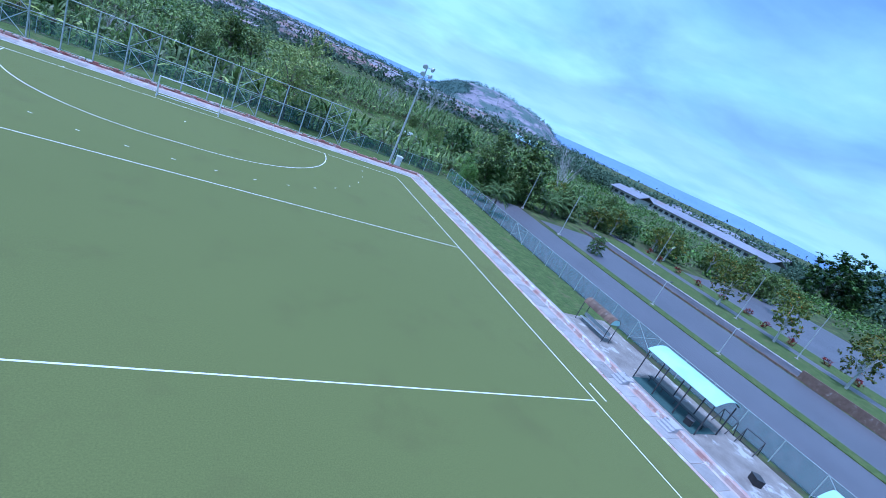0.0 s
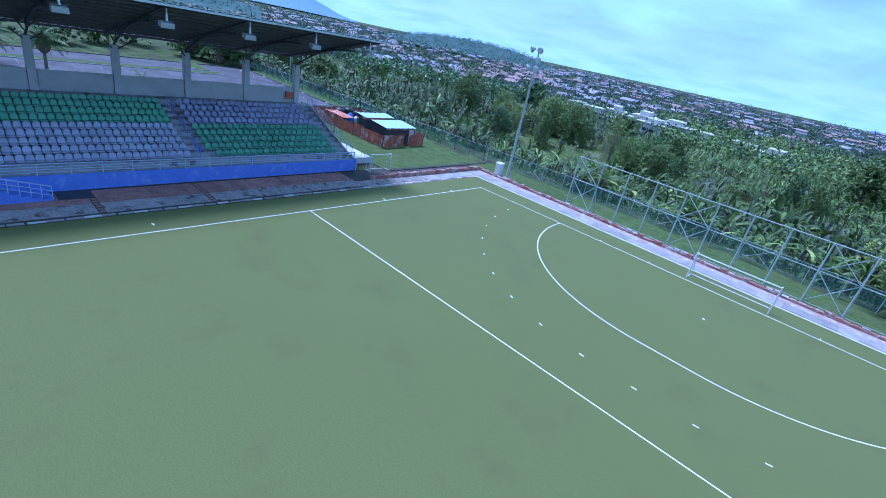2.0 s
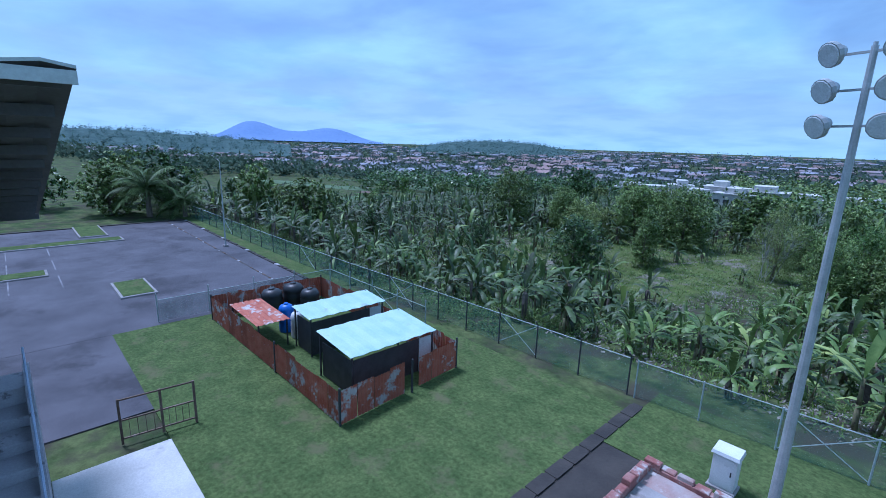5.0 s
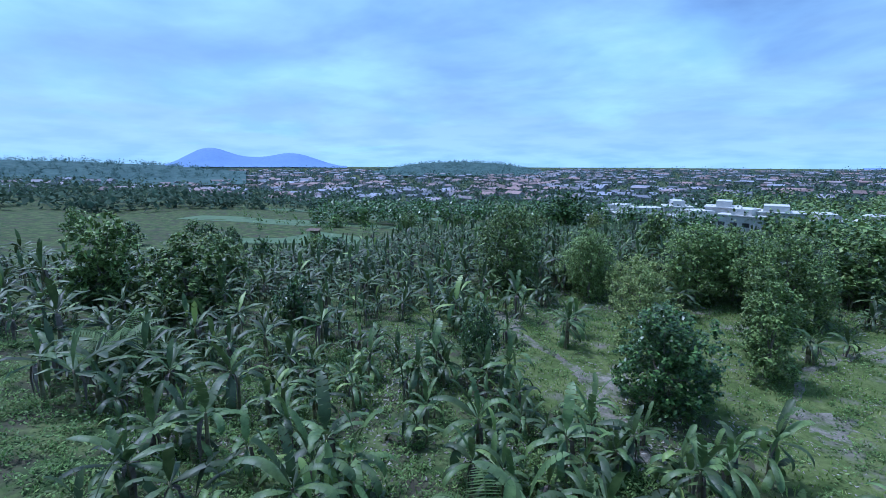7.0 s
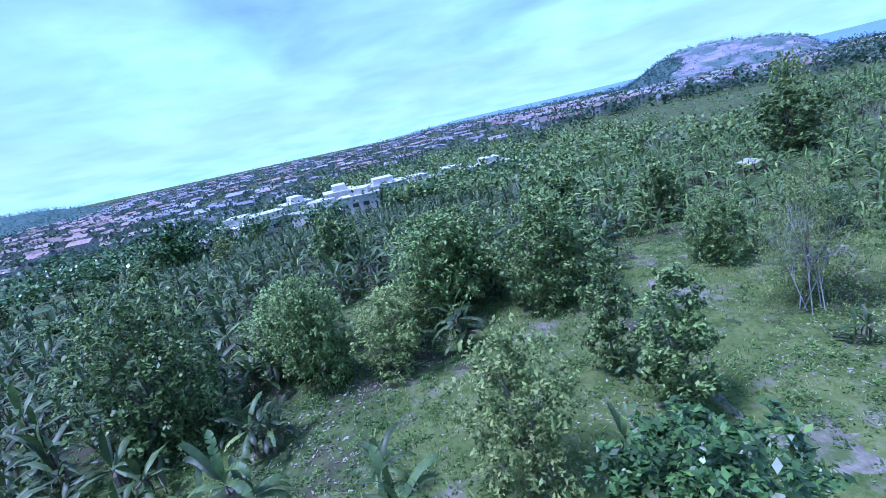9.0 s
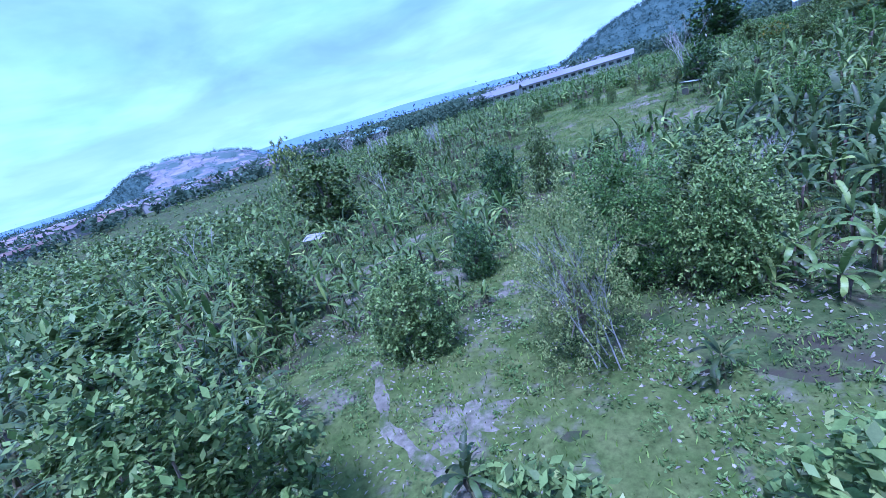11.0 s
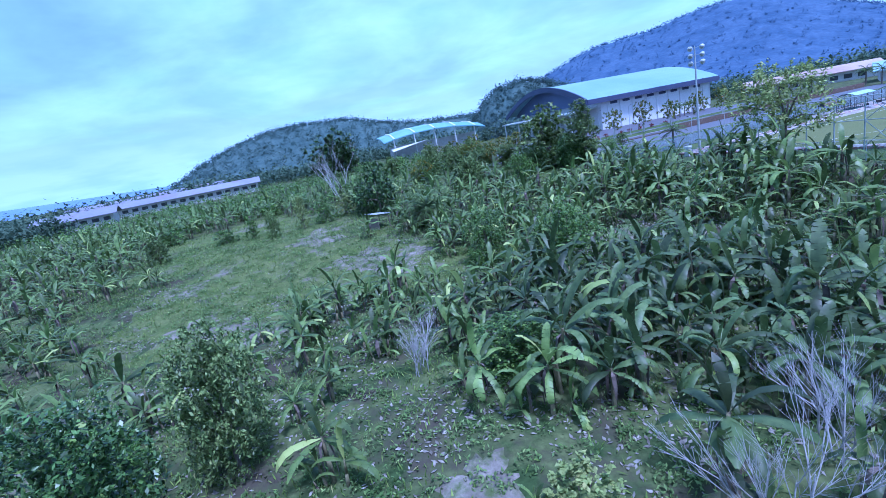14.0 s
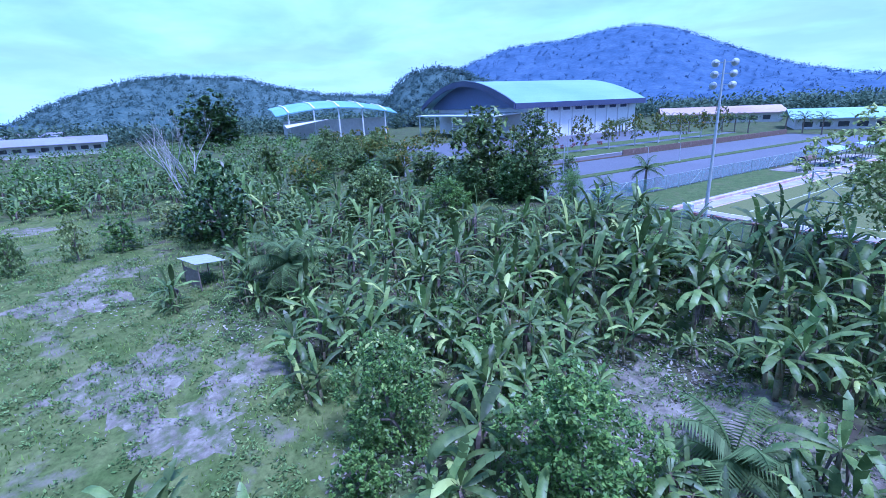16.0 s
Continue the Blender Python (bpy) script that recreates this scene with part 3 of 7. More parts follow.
# ---------------------------------------------------------------- wire fences
def wire_material():
    m = bpy.data.materials.new("green_chain_link")
    m.use_nodes = True
    n, l = m.node_tree.nodes, m.node_tree.links
    bs = n["Principled BSDF"]
    bs.inputs["Base Color"].default_value = (0.10, 0.22, 0.19, 1)
    bs.inputs["Roughness"].default_value = 0.6
    tp = n.new("ShaderNodeBsdfTransparent")
    geo = n.new("ShaderNodeNewGeometry")
    noi = n.new("ShaderNodeTexNoise")
    noi.inputs["Scale"].default_value = 1.2
    l.new(geo.outputs["Position"], noi.inputs["Vector"])
    mr = n.new("ShaderNodeMapRange")
    mr.inputs[3].default_value, mr.inputs[4].default_value = 0.06, 0.30
    l.new(noi.outputs["Fac"], mr.inputs[0])
    mx = n.new("ShaderNodeMixShader")
    l.new(mr.outputs[0], mx.inputs[0])
    l.new(tp.outputs[0], mx.inputs[1])
    l.new(bs.outputs[0], mx.inputs[2])
    l.new(mx.outputs[0], n["Material Output"].inputs[0])
    return m


WIRE = wire_material()
POST_MESH = Shape().tube((0, 0, -0.5), (0, 0, 2.1), 0.045, n=6).tube((0, 0, 2.1), (0.0, 0.28, 2.45), 0.04, n=6).data("post", DARK_STEEL)
POST_PALE = Shape().tube((0, 0, -0.5), (0, 0, 2.1), 0.04, n=6).data("post", POST_PAINT)


def fence(points, label, mesh=POST_MESH, step=3.0, height=2.05, brace_every=6):
    f = root("fence", (*points[0][:2], 0), label, "fence")
    o = Vector((*points[0][:2], 0))
    for a, b in zip(points, points[1:]):
        a, b = Vector(a), Vector(b)
        n = max(1, round((b - a).length / step))
        for i in range(n + 1):
            p = a.lerp(b, i / n) - o
            post = part("post", mesh, None, f)
            post.location = p
            post.rotation_euler = (0, 0, math.atan2((b - a).y, (b - a).x))
            if i < n:
                q = a.lerp(b, (i + 1) / n) - o
                part("wire_panel", Shape().beam((p.x, p.y, p.z + height / 2), (q.x, q.y, q.z + height / 2), 0.006, height - 0.06), WIRE, f)
                part("top_rail", Shape().tube((p.x, p.y, p.z + height), (q.x, q.y, q.z + height), 0.025, n=5), POST_PAINT, f)
                if i % brace_every == 2:
                    part("brace", Shape().tube((p.x, p.y, p.z + 0.1), (q.x, q.y, q.z + height), 0.025, n=5), POST_PAINT, f)
                    part("brace", Shape().tube((p.x, p.y, p.z + height), (q.x, q.y, q.z + 0.1), 0.025, n=5), POST_PAINT, f)


fence([(-36.0, 11.2, 0), (-8.0, 13.2, 0), (16, 13.2, 0), (40.0, 12.0, 0)], "green chain-link fence beside the plantation", POST_PALE)
fence([(-36.4, 11.2, 0), (-48.0, 10.7, 0), (-62.0, 10.0, -0.05), (-84, 9.5, -0.1), (-108, 9.2, -0.1)], "green chain-link fence with bent dark posts along the road", POST_MESH)
fence([(41.8, 11.8, 0), (41.8, -30.0, 0), (41.8, -66.0, 0)], "green chain-link fence beside the car park", POST_PALE)


fence([(-62.6, -5.2, 0), (-62.6, 8.3, 0), (-50.0, 8.6, 0)], "low pale chain-link fence beside the tin enclosure", POST_PALE, 3.0, 1.6, 20)


# ---------------------------------------------------------------- tin enclosure
def corrugated(p, q, z0, z1, mat, parent, waves=5, name="sheet"):
    """An upright sheet with a wavy plan from p to q."""
    p, q = Vector((*p, 0)), Vector((*q, 0))
    d = q - p
    nrm = Vector((-d.y, d.x, 0)).normalized()
    n = waves * 4
    s = Shape()
    for i in range(n):
        a, b = (p + d * (k / n) + nrm * 0.025 * math.sin(k * math.pi / 2) for k in (i, i + 1))
        s.face([(a.x, a.y, z0), (b.x, b.y, z0), (b.x, b.y, z1), (a.x, a.y, z1)])
        s.face([(b.x + nrm.x * .01, b.y + nrm.y * .01, z0), (a.x + nrm.x * .01, a.y + nrm.y * .01, z0), (a.x + nrm.x * .01, a.y + nrm.y * .01, z1), (b.x + nrm.x * .01, b.y + nrm.y * .01, z1)])
    return part(name, s, mat, parent)


def tin_enclosure():
    e = root("tin_enclosure", (0, 0, 0), "enclosure of rusty red corrugated sheets on the lawn", "enclosure")
    r = random.Random(3)
    A, B, C, D = (-43.8, -2.0), (-44.4, 6.1), (-60.6, 6.3), (-60.8, -2.2)
    for p, q, gap in ((A, B, 3), (B, C, None), (C, D, None), (D, A, None)):
        n = round(math.dist(p, q) / 1.05)
        for i in range(n):
            if gap is not None and i in (gap + 1,):
                continue
            u, v = (tuple(p[k] + (q[k] - p[k]) * j / n for k in (0, 1)) for j in (i, i + 0.97))
            corrugated(u, v, 0.02 + r.uniform(0, .05), 1.75 + r.uniform(-.08, .08), RUST, e)
    for x, y in (A, B, C, D, (-43.95, 2.4), (-50.5, -2.1), (-50.2, 6.2)):
        part("post", Shape().beam((x, y, 0), (x, y, 1.9), 0.09, 0.09), DARK_STEEL, e)
    # lean-to roofs inside
    for (x0, x1, y0, y1, zl, zh, mat, lab) in ((-48.7, -45.2, -0.5, 5.2, 2.35, 2.65, AQUA_TIN, "pale aqua corrugated lean-to roof"), (-53.1, -50.8, 0.2, 5.7, 2.45, 2.65, AQUA_TIN, "pale aqua corrugated lean-to roof"), (-58.0, -53.4, -1.9, 0.2, 1.75, 1.85, RUST, "rusty red flat roof")):
        s = Shape()
        n = 24
        for i in range(n):
            ya, yb = (y0 + (y1 - y0) * k / n for k in (i, i + 1))
            za, zb = (0.025 * math.sin(k * math.pi / 2) for k in (i, i + 1))
            s.hull([(x0, ya, zh + za), (x1, ya, zl + za), (x1, yb, zl + zb), (x0, yb, zh + zb)], [(x0, ya, zh + za + .02), (x1, ya, zl + za + .02), (x1, yb, zl + zb + .02), (x0, yb, zh + zb + .02)])
        part("roof_sheet", s, mat, e, lab)
        for x, z in ((x0 + .15, zh), (x1 - .15, zl)):
            for y in (y0 + .15, y1 - .15):
                part("roof_post", Shape().beam((x, y, 0), (x, y, z), 0.08, 0.08), DARK_STEEL, e)
        if mat is AQUA_TIN:
            part("dark_panel", Shape().box(x0 + .2, x1 - .3, y0 + .25, y0 + .3, 0.05, zl - 0.35), DARK_STEEL, e)
            part("dark_panel", Shape().box(x1 - .3, x1 - .25, y0 + .3, y1 - .9, 0.05, zl - 0.3), DARK_STEEL, e)
            part("pale_panel", Shape().box(x1 - .25, x1 - .2, y1 - 1.1, y1 - .2, 0.05, zl - 0.3), SHEET_TOP, e)


tin_enclosure()


def tank(x, y, r, h, mat, label):
    t = root("water_tank", (x, y, 0.0), label, "water tank", "water tanks")
    part("body", Shape().lathe((0, 0, 0), [(r * .96, 0), (r, .08), (r, h * .3), (r * .97, h * .33), (r, h * .36), (r, h * .62), (r * .97, h * .65), (r, h * .68), (r, h * .82), (r * .8, h * .95), (r * .35, h)], 18), mat, t, smooth=True)
    part("lid", Shape().lathe((0, 0, h), [(r * .3, 0), (r * .3, .06), (r * .25, .09)], 12), mat, t)


tank(-59.4, 1.6, 0.75, 1.9, TANK_BLACK, "black plastic water tank with ribs")
tank(-59.6, 3.4, 0.75, 1.95, TANK_BLACK, "black plastic water tank with ribs")
tank(-57.9, 3.9, 0.7, 1.85, TANK_BLACK, "black plastic water tank with ribs")
tank(-55.7, 1.0, 0.5, 1.9, TANK_BLUE, "blue plastic water tank")
tank(-54.3, 1.1, 0.42, 1.75, WHITE_PAINT, "white plastic water tank")


# ---------------------------------------------------------------- grandstand
Y_END, Y_FAR = -12.2, -79.0
ROWS, DEEP, RISE, X_FIRST, Z_FIRST = 9, 0.955, 0.345, -37.35, 1.15


def tier(k):
    return X_FIRST - DEEP * k, Z_FIRST + RISE * k


def grandstand():
    g = root("grandstand", (-36, Y_END, 0), "covered concrete grandstand with a blue front wall and tiered seating", "grandstand")
    o = (-36, Y_END)

    def P(name, s, mat, label="", parent=None):
        s.v = [(x - o[0], y - o[1], z) for x, y, z in s.v]
        return part(name, s, mat, parent or g, label)

    P("front_floor", Shape().box(-37.35, -36.2, Y_FAR, Y_END, 0.0, Z_FIRST), STEP, "stained concrete walkway")
    for k in range(ROWS):
        x, z = tier(k)
        P("tier", Shape().box(x - DEEP, x, Y_FAR, Y_END, 0.0, z + RISE, 0, 0.015), STEP)
    xb = X_FIRST - DEEP * ROWS
    P("top_floor", Shape().box(-47.3, xb, Y_FAR, Y_END, 0.0, 4.8), STEP, "dark concrete walkway under the back wall")
    n = 0
    y = Y_END - 0.1
    while y > Y_FAR:
        P("front_wall", Shape().box(-36.2, -36.0, max(y - 6.0, Y_FAR), y, 0, 1.28, 0, 0.01), BLUE, "bright blue painted front wall")
        y -= 6.003
    P("wall_foot", Shape().box(-36.0, -35.95, Y_FAR, Y_END - .1, 0, 0.1), DARK_SOIL, "dark strip along the foot of the wall")
    # front railing
    y = Y_END - 0.2
    while y > Y_FAR + 1:
        P("rail_post", Shape().tube((-36.1, y, 1.28), (-36.1, y, 2.1), 0.04), RAIL_PAINT)
        for z, r in ((2.1, 0.042), (1.9, 0.027), (1.7, 0.027), (1.5, 0.027)):
            P("rail", Shape().tube((-36.1, y, z), (-36.1, y - 1.9, z), r), RAIL_PAINT)
        y -= 1.9
    # columns, back wall and trusses
    ys = [-13.2 - 5.95 * i for i in range(12)]
    for i, y in enumerate(ys):
        P("column", Shape().hull([(-47.95, y - .34, 0), (-47.25, y - .34, 0), (-47.25, y + .34, 0), (-47.95, y + .34, 0)], [(-48.0, y - .27, 9.0), (-47.35, y - .27, 9.0), (-47.35, y + .27, 9.0), (-48.0, y + .27, 9.0)]), WHITE_WALL, "white concrete column")
        if i + 1 < len(ys):
            P("back_wall", Shape().box(-47.75, -47.5, ys[i + 1] + .34, y - .34, 0.0, 6.35, 0, 0.01), WHITE_WALL, "low white back wall")
            P("wall_cap", Shape().box(-47.8, -47.45, ys[i + 1] + .34, y - .34, 6.35, 6.43), WHITE_WALL)
        # lattice truss: straight top chord under the sheets, curved lower chord from the column
        top = [(-50.2 + 15.6 * t, 9.55 + (13.35 - 9.55) * t) for t in np.linspace(0, 1, 12)]
        low = [(-47.7 + 10.9 * t, 9.0 + 3.15 * t + 0.75 * math.sin(math.pi * t)) for t in np.linspace(0, 1, 12)]
        P("top_chord", Shape().beam((top[0][0], y, top[0][1]), (top[-1][0], y, top[-1][1]), 0.14, 0.14), DARK_STEEL, "dark steel rafter")
        s = Shape()
        for (ax, az), (bx, bz) in zip(low, low[1:]):
            s.beam((ax, y, az), (bx, y, bz), 0.14, 0.14)
        chord = P("curved_chord", s, DARK_STEEL, "curved dark steel lower chord")
        for j in range(1, 11):
            ax, az = low[j]
            zt = 9.55 + (ax + 50.2) / 15.6 * 3.8
            P("web_bar", Shape().tube((ax, y, az), (ax, y, zt), 0.05), DARK_STEEL, "", chord)
            bx, bz = low[j + 1]
            P("web_bar", Shape().tube((ax, y, zt), (bx, y, bz), 0.045), DARK_STEEL, "", chord)
        for a, b in (((-46.6, 9.0), (-47.65, 8.2)), ((-46.2, 10.4), (-47.6, 9.0))):
            for sy in (-1, 1):
                P("strut", Shape().tube((a[0], y + sy * 0.9, a[1] + .4), (b[0], y, b[1] + .3), 0.05), DARK_STEEL)
    for k in range(13):
        t = k / 12
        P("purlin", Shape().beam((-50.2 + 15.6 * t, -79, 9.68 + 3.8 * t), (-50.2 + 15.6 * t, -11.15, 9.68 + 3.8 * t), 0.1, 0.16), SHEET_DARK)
    # roof sheets with ribs
    y = -11.0
    while y > -79.5:
        s = Shape()
        n = 12
        for i in range(n):
            ya, yb = y - 4 * i / n, y - 4 * (i + 1) / n
            za, zb = (0.05 if k % 2 else 0.0 for k in (i, i + 1))
            q = [(-50.6, ya, 9.72 + za), (-34.3, ya, 13.62 + za), (-34.3, yb, 13.62 + zb), (-50.6, yb, 9.72 + zb)]
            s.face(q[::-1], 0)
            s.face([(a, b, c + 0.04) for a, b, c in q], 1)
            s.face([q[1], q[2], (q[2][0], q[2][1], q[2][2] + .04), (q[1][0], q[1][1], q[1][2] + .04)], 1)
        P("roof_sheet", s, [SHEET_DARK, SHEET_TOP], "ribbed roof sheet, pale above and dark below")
        y -= 4
    P("fascia", Shape().beam((-34.33, -79, 13.52), (-34.33, -11, 13.52), 0.05, 0.16), SHEET_TOP, "pale front edge of the roof")
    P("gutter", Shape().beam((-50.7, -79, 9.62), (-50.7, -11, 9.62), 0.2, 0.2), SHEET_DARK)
    # end wall, landing and stair rails
    prof = [(-36.0, 0), (-47.9, 0), (-47.9, 4.85), (xb, 4.85), (-37.35, 1.5), (-36.0, 1.28)]
    P("end_wall", Shape().hull([(x, Y_END, z) for x, z in prof], [(x, Y_END + .18, z) for x, z in prof]), STEP, "stained concrete end wall")
    P("landing", Shape().box(-46.6, -38.3, Y_END + .2, -8.2, 0.0, 0.72, 0, 0.02), WHITE_WALL, "pale concrete landing")
    a, b = Vector((-37.0, Y_END + .1, 1.5)), Vector((-46.6, Y_END + .1, 4.9))
    for j in range(10):
        p = a.lerp(b, j / 9)
        P("rail_post", Shape().tube(p, p + Vector((0, 0, 1.0)), 0.03), RAIL_PAINT)
        if j < 9:
            q = a.lerp(b, (j + 1) / 9)
            for h, r in ((1.0, .035), (.7, .02), (.4, .02)):
                P("rail", Shape().tube(p + Vector((0, 0, h)), q + Vector((0, 0, h)), r), RAIL_PAINT)
    a, b = Vector((-37.2, -10.6, 0.75)), Vector((-36.4, -9.5, 0.0))
    for j in range(5):
        p = a.lerp(b, j / 4)
        P("rail_post", Shape().tube(p, p + Vector((0, 0, .95)), 0.025), RAIL_PAINT)
    P("rail", Shape().tube(a + Vector((0, 0, .95)), b + Vector((0, 0, .95)), 0.03), RAIL_PAINT)
    # aisles with low steps and handrails
    for ya in (-27.65, -45.2, -62.0):
        for k in range(ROWS):
            x, z = tier(k)
            P("aisle_step", Shape().box(x - .43, x + .002, ya - .75, ya + .75, z, z + RISE / 2, 0, 0.01), STEP)
        for k in range(0, ROWS):
            x, z = tier(k)
            P("rail_post", Shape().tube((x - .5, ya, z + RISE), (x - .5, ya, z + RISE + .95), 0.036), BLUE, "blue painted handrail post")
            if k % 3 != 2 and k + 1 < ROWS:
                for h in (.5, .95):
                    P("rail", Shape().tube((x - .5, ya, z + RISE + h), (x - .5 - DEEP, ya, z + 2 * RISE + h), 0.036), BLUE, "blue painted handrail")
    # lamps under the front edge
    for i in range(11):
        y = -12.9 - 5.95 * i
        lamp = P("sports_lamp", Shape().tube((-34.9, y, 13.3), (-34.9, y, 12.5), 0.05).beam((-34.9, y, 12.9), (-34.9, y, 12.45), 0.12, 0.12), WHITE_PAINT, "white lamp hung under the roof edge")
        P("reflector", Shape().hull([(-35.35, y - .45, 12.12), (-34.75, y - .45, 12.0), (-34.75, y + .45, 12.0), (-35.35, y + .45, 12.12)], [(-35.3, y - .42, 12.45), (-34.7, y - .42, 12.35), (-34.7, y + .42, 12.35), (-35.3, y + .42, 12.45)]), GALV, "", lamp)
    # stair in the front wall
    for k in range(7):
        P("stair_step", Shape().box(-35.94, -34.4, -42.4 + 0.55 * k, -41.85 + 0.55 * k, 0.02, 1.15 - 0.165 * k, 0, 0.01), BLUE, "blue painted step")
    P("stair_landing", Shape().box(-35.94, -34.4, -46.0, -42.4, 0.02, 1.2, 0, 0.01), BLUE, "blue painted stair landing")
    for h, r in ((.95, .04), (.62, .025), (.3, .025)):
        P("rail", Shape().tube((-34.5, -42.4, 1.2 + h), (-34.5, -38.55, .1 + h), r), RAIL_PAINT)
        P("rail", Shape().tube((-34.5, -46.0, 1.2 + h), (-34.5, -42.4, 1.2 + h), r), RAIL_PAINT)
    for k in range(8):
        P("rail_post", Shape().tube((-34.5, -42.4 + .55 * k, 1.15 - .157 * k), (-34.5, -42.4 + .55 * k, 2.15 - .157 * k), 0.03), RAIL_PAINT)
    P("floor_mat", Shape().box(-35.9, -34.3, -38.3, -36.3, 0.06, 0.1, 0, .01), DARK_STEEL, "dark green floor mat")
    P("meter_box", Shape().box(-47.5, -47.2, -14.6, -13.7, 5.2, 6.0, 0, 0.02), RUST, "red cabinet on the back wall")


grandstand()


def seat_mesh(mat):
    """A moulded bucket seat facing +x, its back rounded at the top."""
    s = Shape()
    n = 7
    for i in range(n - 1):
        ya, yb = (-0.28 + 0.56 * k / (n - 1) for k in (i, i + 1))
        dip = lambda q: 0.03 * (1 - (q / 0.28) ** 2)  # noqa: E731
        crown = lambda q: 0.40 - 0.10 * abs(q / 0.28) ** 3  # noqa: E731
        for off in (0.0, -0.025):
            s.face([(0.24, ya, 0.36 + off), (0.24, yb, 0.36 + off), (-0.14, yb, 0.36 - dip(yb) + off), (-0.14, ya, 0.36 - dip(ya) + off)])
            s.face([(-0.14 + off, ya, 0.36 - dip(ya)), (-0.14 + off, yb, 0.36 - dip(yb)), (-0.24 + off, yb, 0.36 + crown(yb)), (-0.24 + off, ya, 0.36 + crown(ya))])
    s.face([(0.24, -.28, .36), (0.24, .28, .36), (0.26, .25, .27), (0.26, -.25, .27)])
    s.box(-0.1, 0.1, -0.05, 0.05, 0.0, 0.34)
    return s.data("stadium_seat", mat)


SEATS = {"green": (seat_mesh(SEAT_GREEN), "faded green", SEAT_GREEN), "violet": (seat_mesh(SEAT_PURPLE), "dull violet", SEAT_PURPLE), "grey": (seat_mesh(SEAT_GREY), "pale grey-violet", SEAT_GREY)}


def joined_seats(places, colour):
    """One mesh of many seats of one colour."""
    me, word, mat = SEATS[colour]
    b = Shape()
    for x, y, z in places:
        k = len(b.v)
        b.v += [(v.co.x * .9 + x, v.co.y * .84 + y, v.co.z * .9 + z) for v in me.vertices]
        b.f += [tuple(k + q for q in p.vertices) for p in me.polygons]
    b.m = [0] * len(b.f)
    tagged(part("seat_block", b, mat), f"further block of {word} plastic seats", "seats", kind="stuff")


upper_rows = {"green": [], "grey": []}
for y0, y1, upper, lower, split, n in ((-26.9, -13.5, "violet", "green", 5, 21), (-44.2, -28.4, "green", "grey", 5, 29)):
    for k in range(ROWS):
        x, z = tier(k)
        for j in range(n):
            if (k * 7 + j * 13) % 97 == 0:
                continue
            colour = upper if k >= split else lower
            at = (x - 0.5, y0 + (y1 - y0) * (j + 0.5) / n, z + RISE)
            if n == 29 and k > 3:
                upper_rows[colour].append(at)
                continue
            ob = new("stadium_seat", SEATS[colour][0])
            ob.scale = (0.9, 0.9 if n == 21 else 0.84, 0.9)
            ob.location = at
            tagged(ob, f"{SEATS[colour][1]} moulded plastic seat on the concrete tier", "seat", "stand seats")
for colour, places in upper_rows.items():
    joined_seats(places, colour)
joined_seats([(tier(k)[0] - .5, -61.0 + 0.56 * j, tier(k)[1] + RISE) for k in range(ROWS - 1) for j in range(27)], "grey")
goal((-35.3, -9.2, -0.02), 2.8, 2.0, 0.9, 0.05, "small white steel training goal on dark soil", WHITE_PAINT, 90)


# ---------------------------------------------------------------- dugouts in the east
def dugout(at, w, d, bow):
    g = root("dugout", at, "open team shelter with a bowed aqua roof on dark posts", "shelter")
    n = 12
    s = Shape()
    arcp = [(-d / 2 + d * t, 2.45 + bow * math.sin(math.pi * (0.12 + 0.76 * t))) for t in np.linspace(0, 1, n)]
    for (ax, az), (bx, bz) in zip(arcp, arcp[1:]):
        s.hull([(ax, -w / 2, az), (bx, -w / 2, bz), (bx, w / 2, bz), (ax, w / 2, az)], [(ax, -w / 2, az + .03), (bx, -w / 2, bz + .03), (bx, w / 2, bz + .03), (ax, w / 2, az + .03)])
    part("roof", s, AQUA_SHEET, g, "bowed translucent aqua roof sheet")
    for i in range(4):
        y = -w / 2 + 0.15 + (w - 0.3) * i / 3
        for x in (-d / 2 + 0.25, d / 2 - 0.25):
            part("post", Shape().tube((x, y, 0), (x, y, 2.6), 0.05), DARK_STEEL, g)
        r = Shape()
        for (ax, az), (bx, bz) in zip(arcp, arcp[1:]):
            r.beam((ax, y, az - .04), (bx, y, bz - .04), 0.06, 0.06)
        part("roof_rib", r, DARK_STEEL, g)
    part("bench_seat", Shape().box(-.1, .35, -w / 2 + .4, w / 2 - .4, .42, .47), DARK_STEEL, g)
    for y in np.linspace(-w / 2 + .6, w / 2 - .6, 5):
        part("bench_leg", Shape().box(.1, .16, y, y + .06, 0, .42), DARK_STEEL, g)
    part("mat", Shape().box(-d / 2, d / 2 - .2, -w / 2 + .2, w / 2 - .2, 0.0, 0.03), surface("green_mat", (.03, .07, .07), (.05, .1, .1), 1.0, .8, .3, 20), g, "dark green rubber floor")


dugout((36.6, -45.6, 0.06), 6.4, 3.4, 0.75)
dugout((36.2, -58.2, 0.06), 5.0, 3.0, 0.6)


def crate(x, y, turn):
    g = root("crate", (x, y, 0.06), "dark plastic crate on the stained yard", "crate", "crates")
    g.rotation_euler = (0, 0, radians(turn))
    part("body", Shape().box(-.38, .38, -.28, .28, 0.03, .5, 0, .03), TANK_BLACK, g)
    for k in (-1, 1):
        part("runner", Shape().box(k * .3 - .05, k * .3 + .05, -.28, .28, 0, .04), DARK_STEEL, g)
    part("rim", Shape().box(-.41, .41, -.31, .31, .5, .54), DARK_STEEL, g)


crate(35.8, -47.6, 20)
crate(36.3, -52.7, 55)


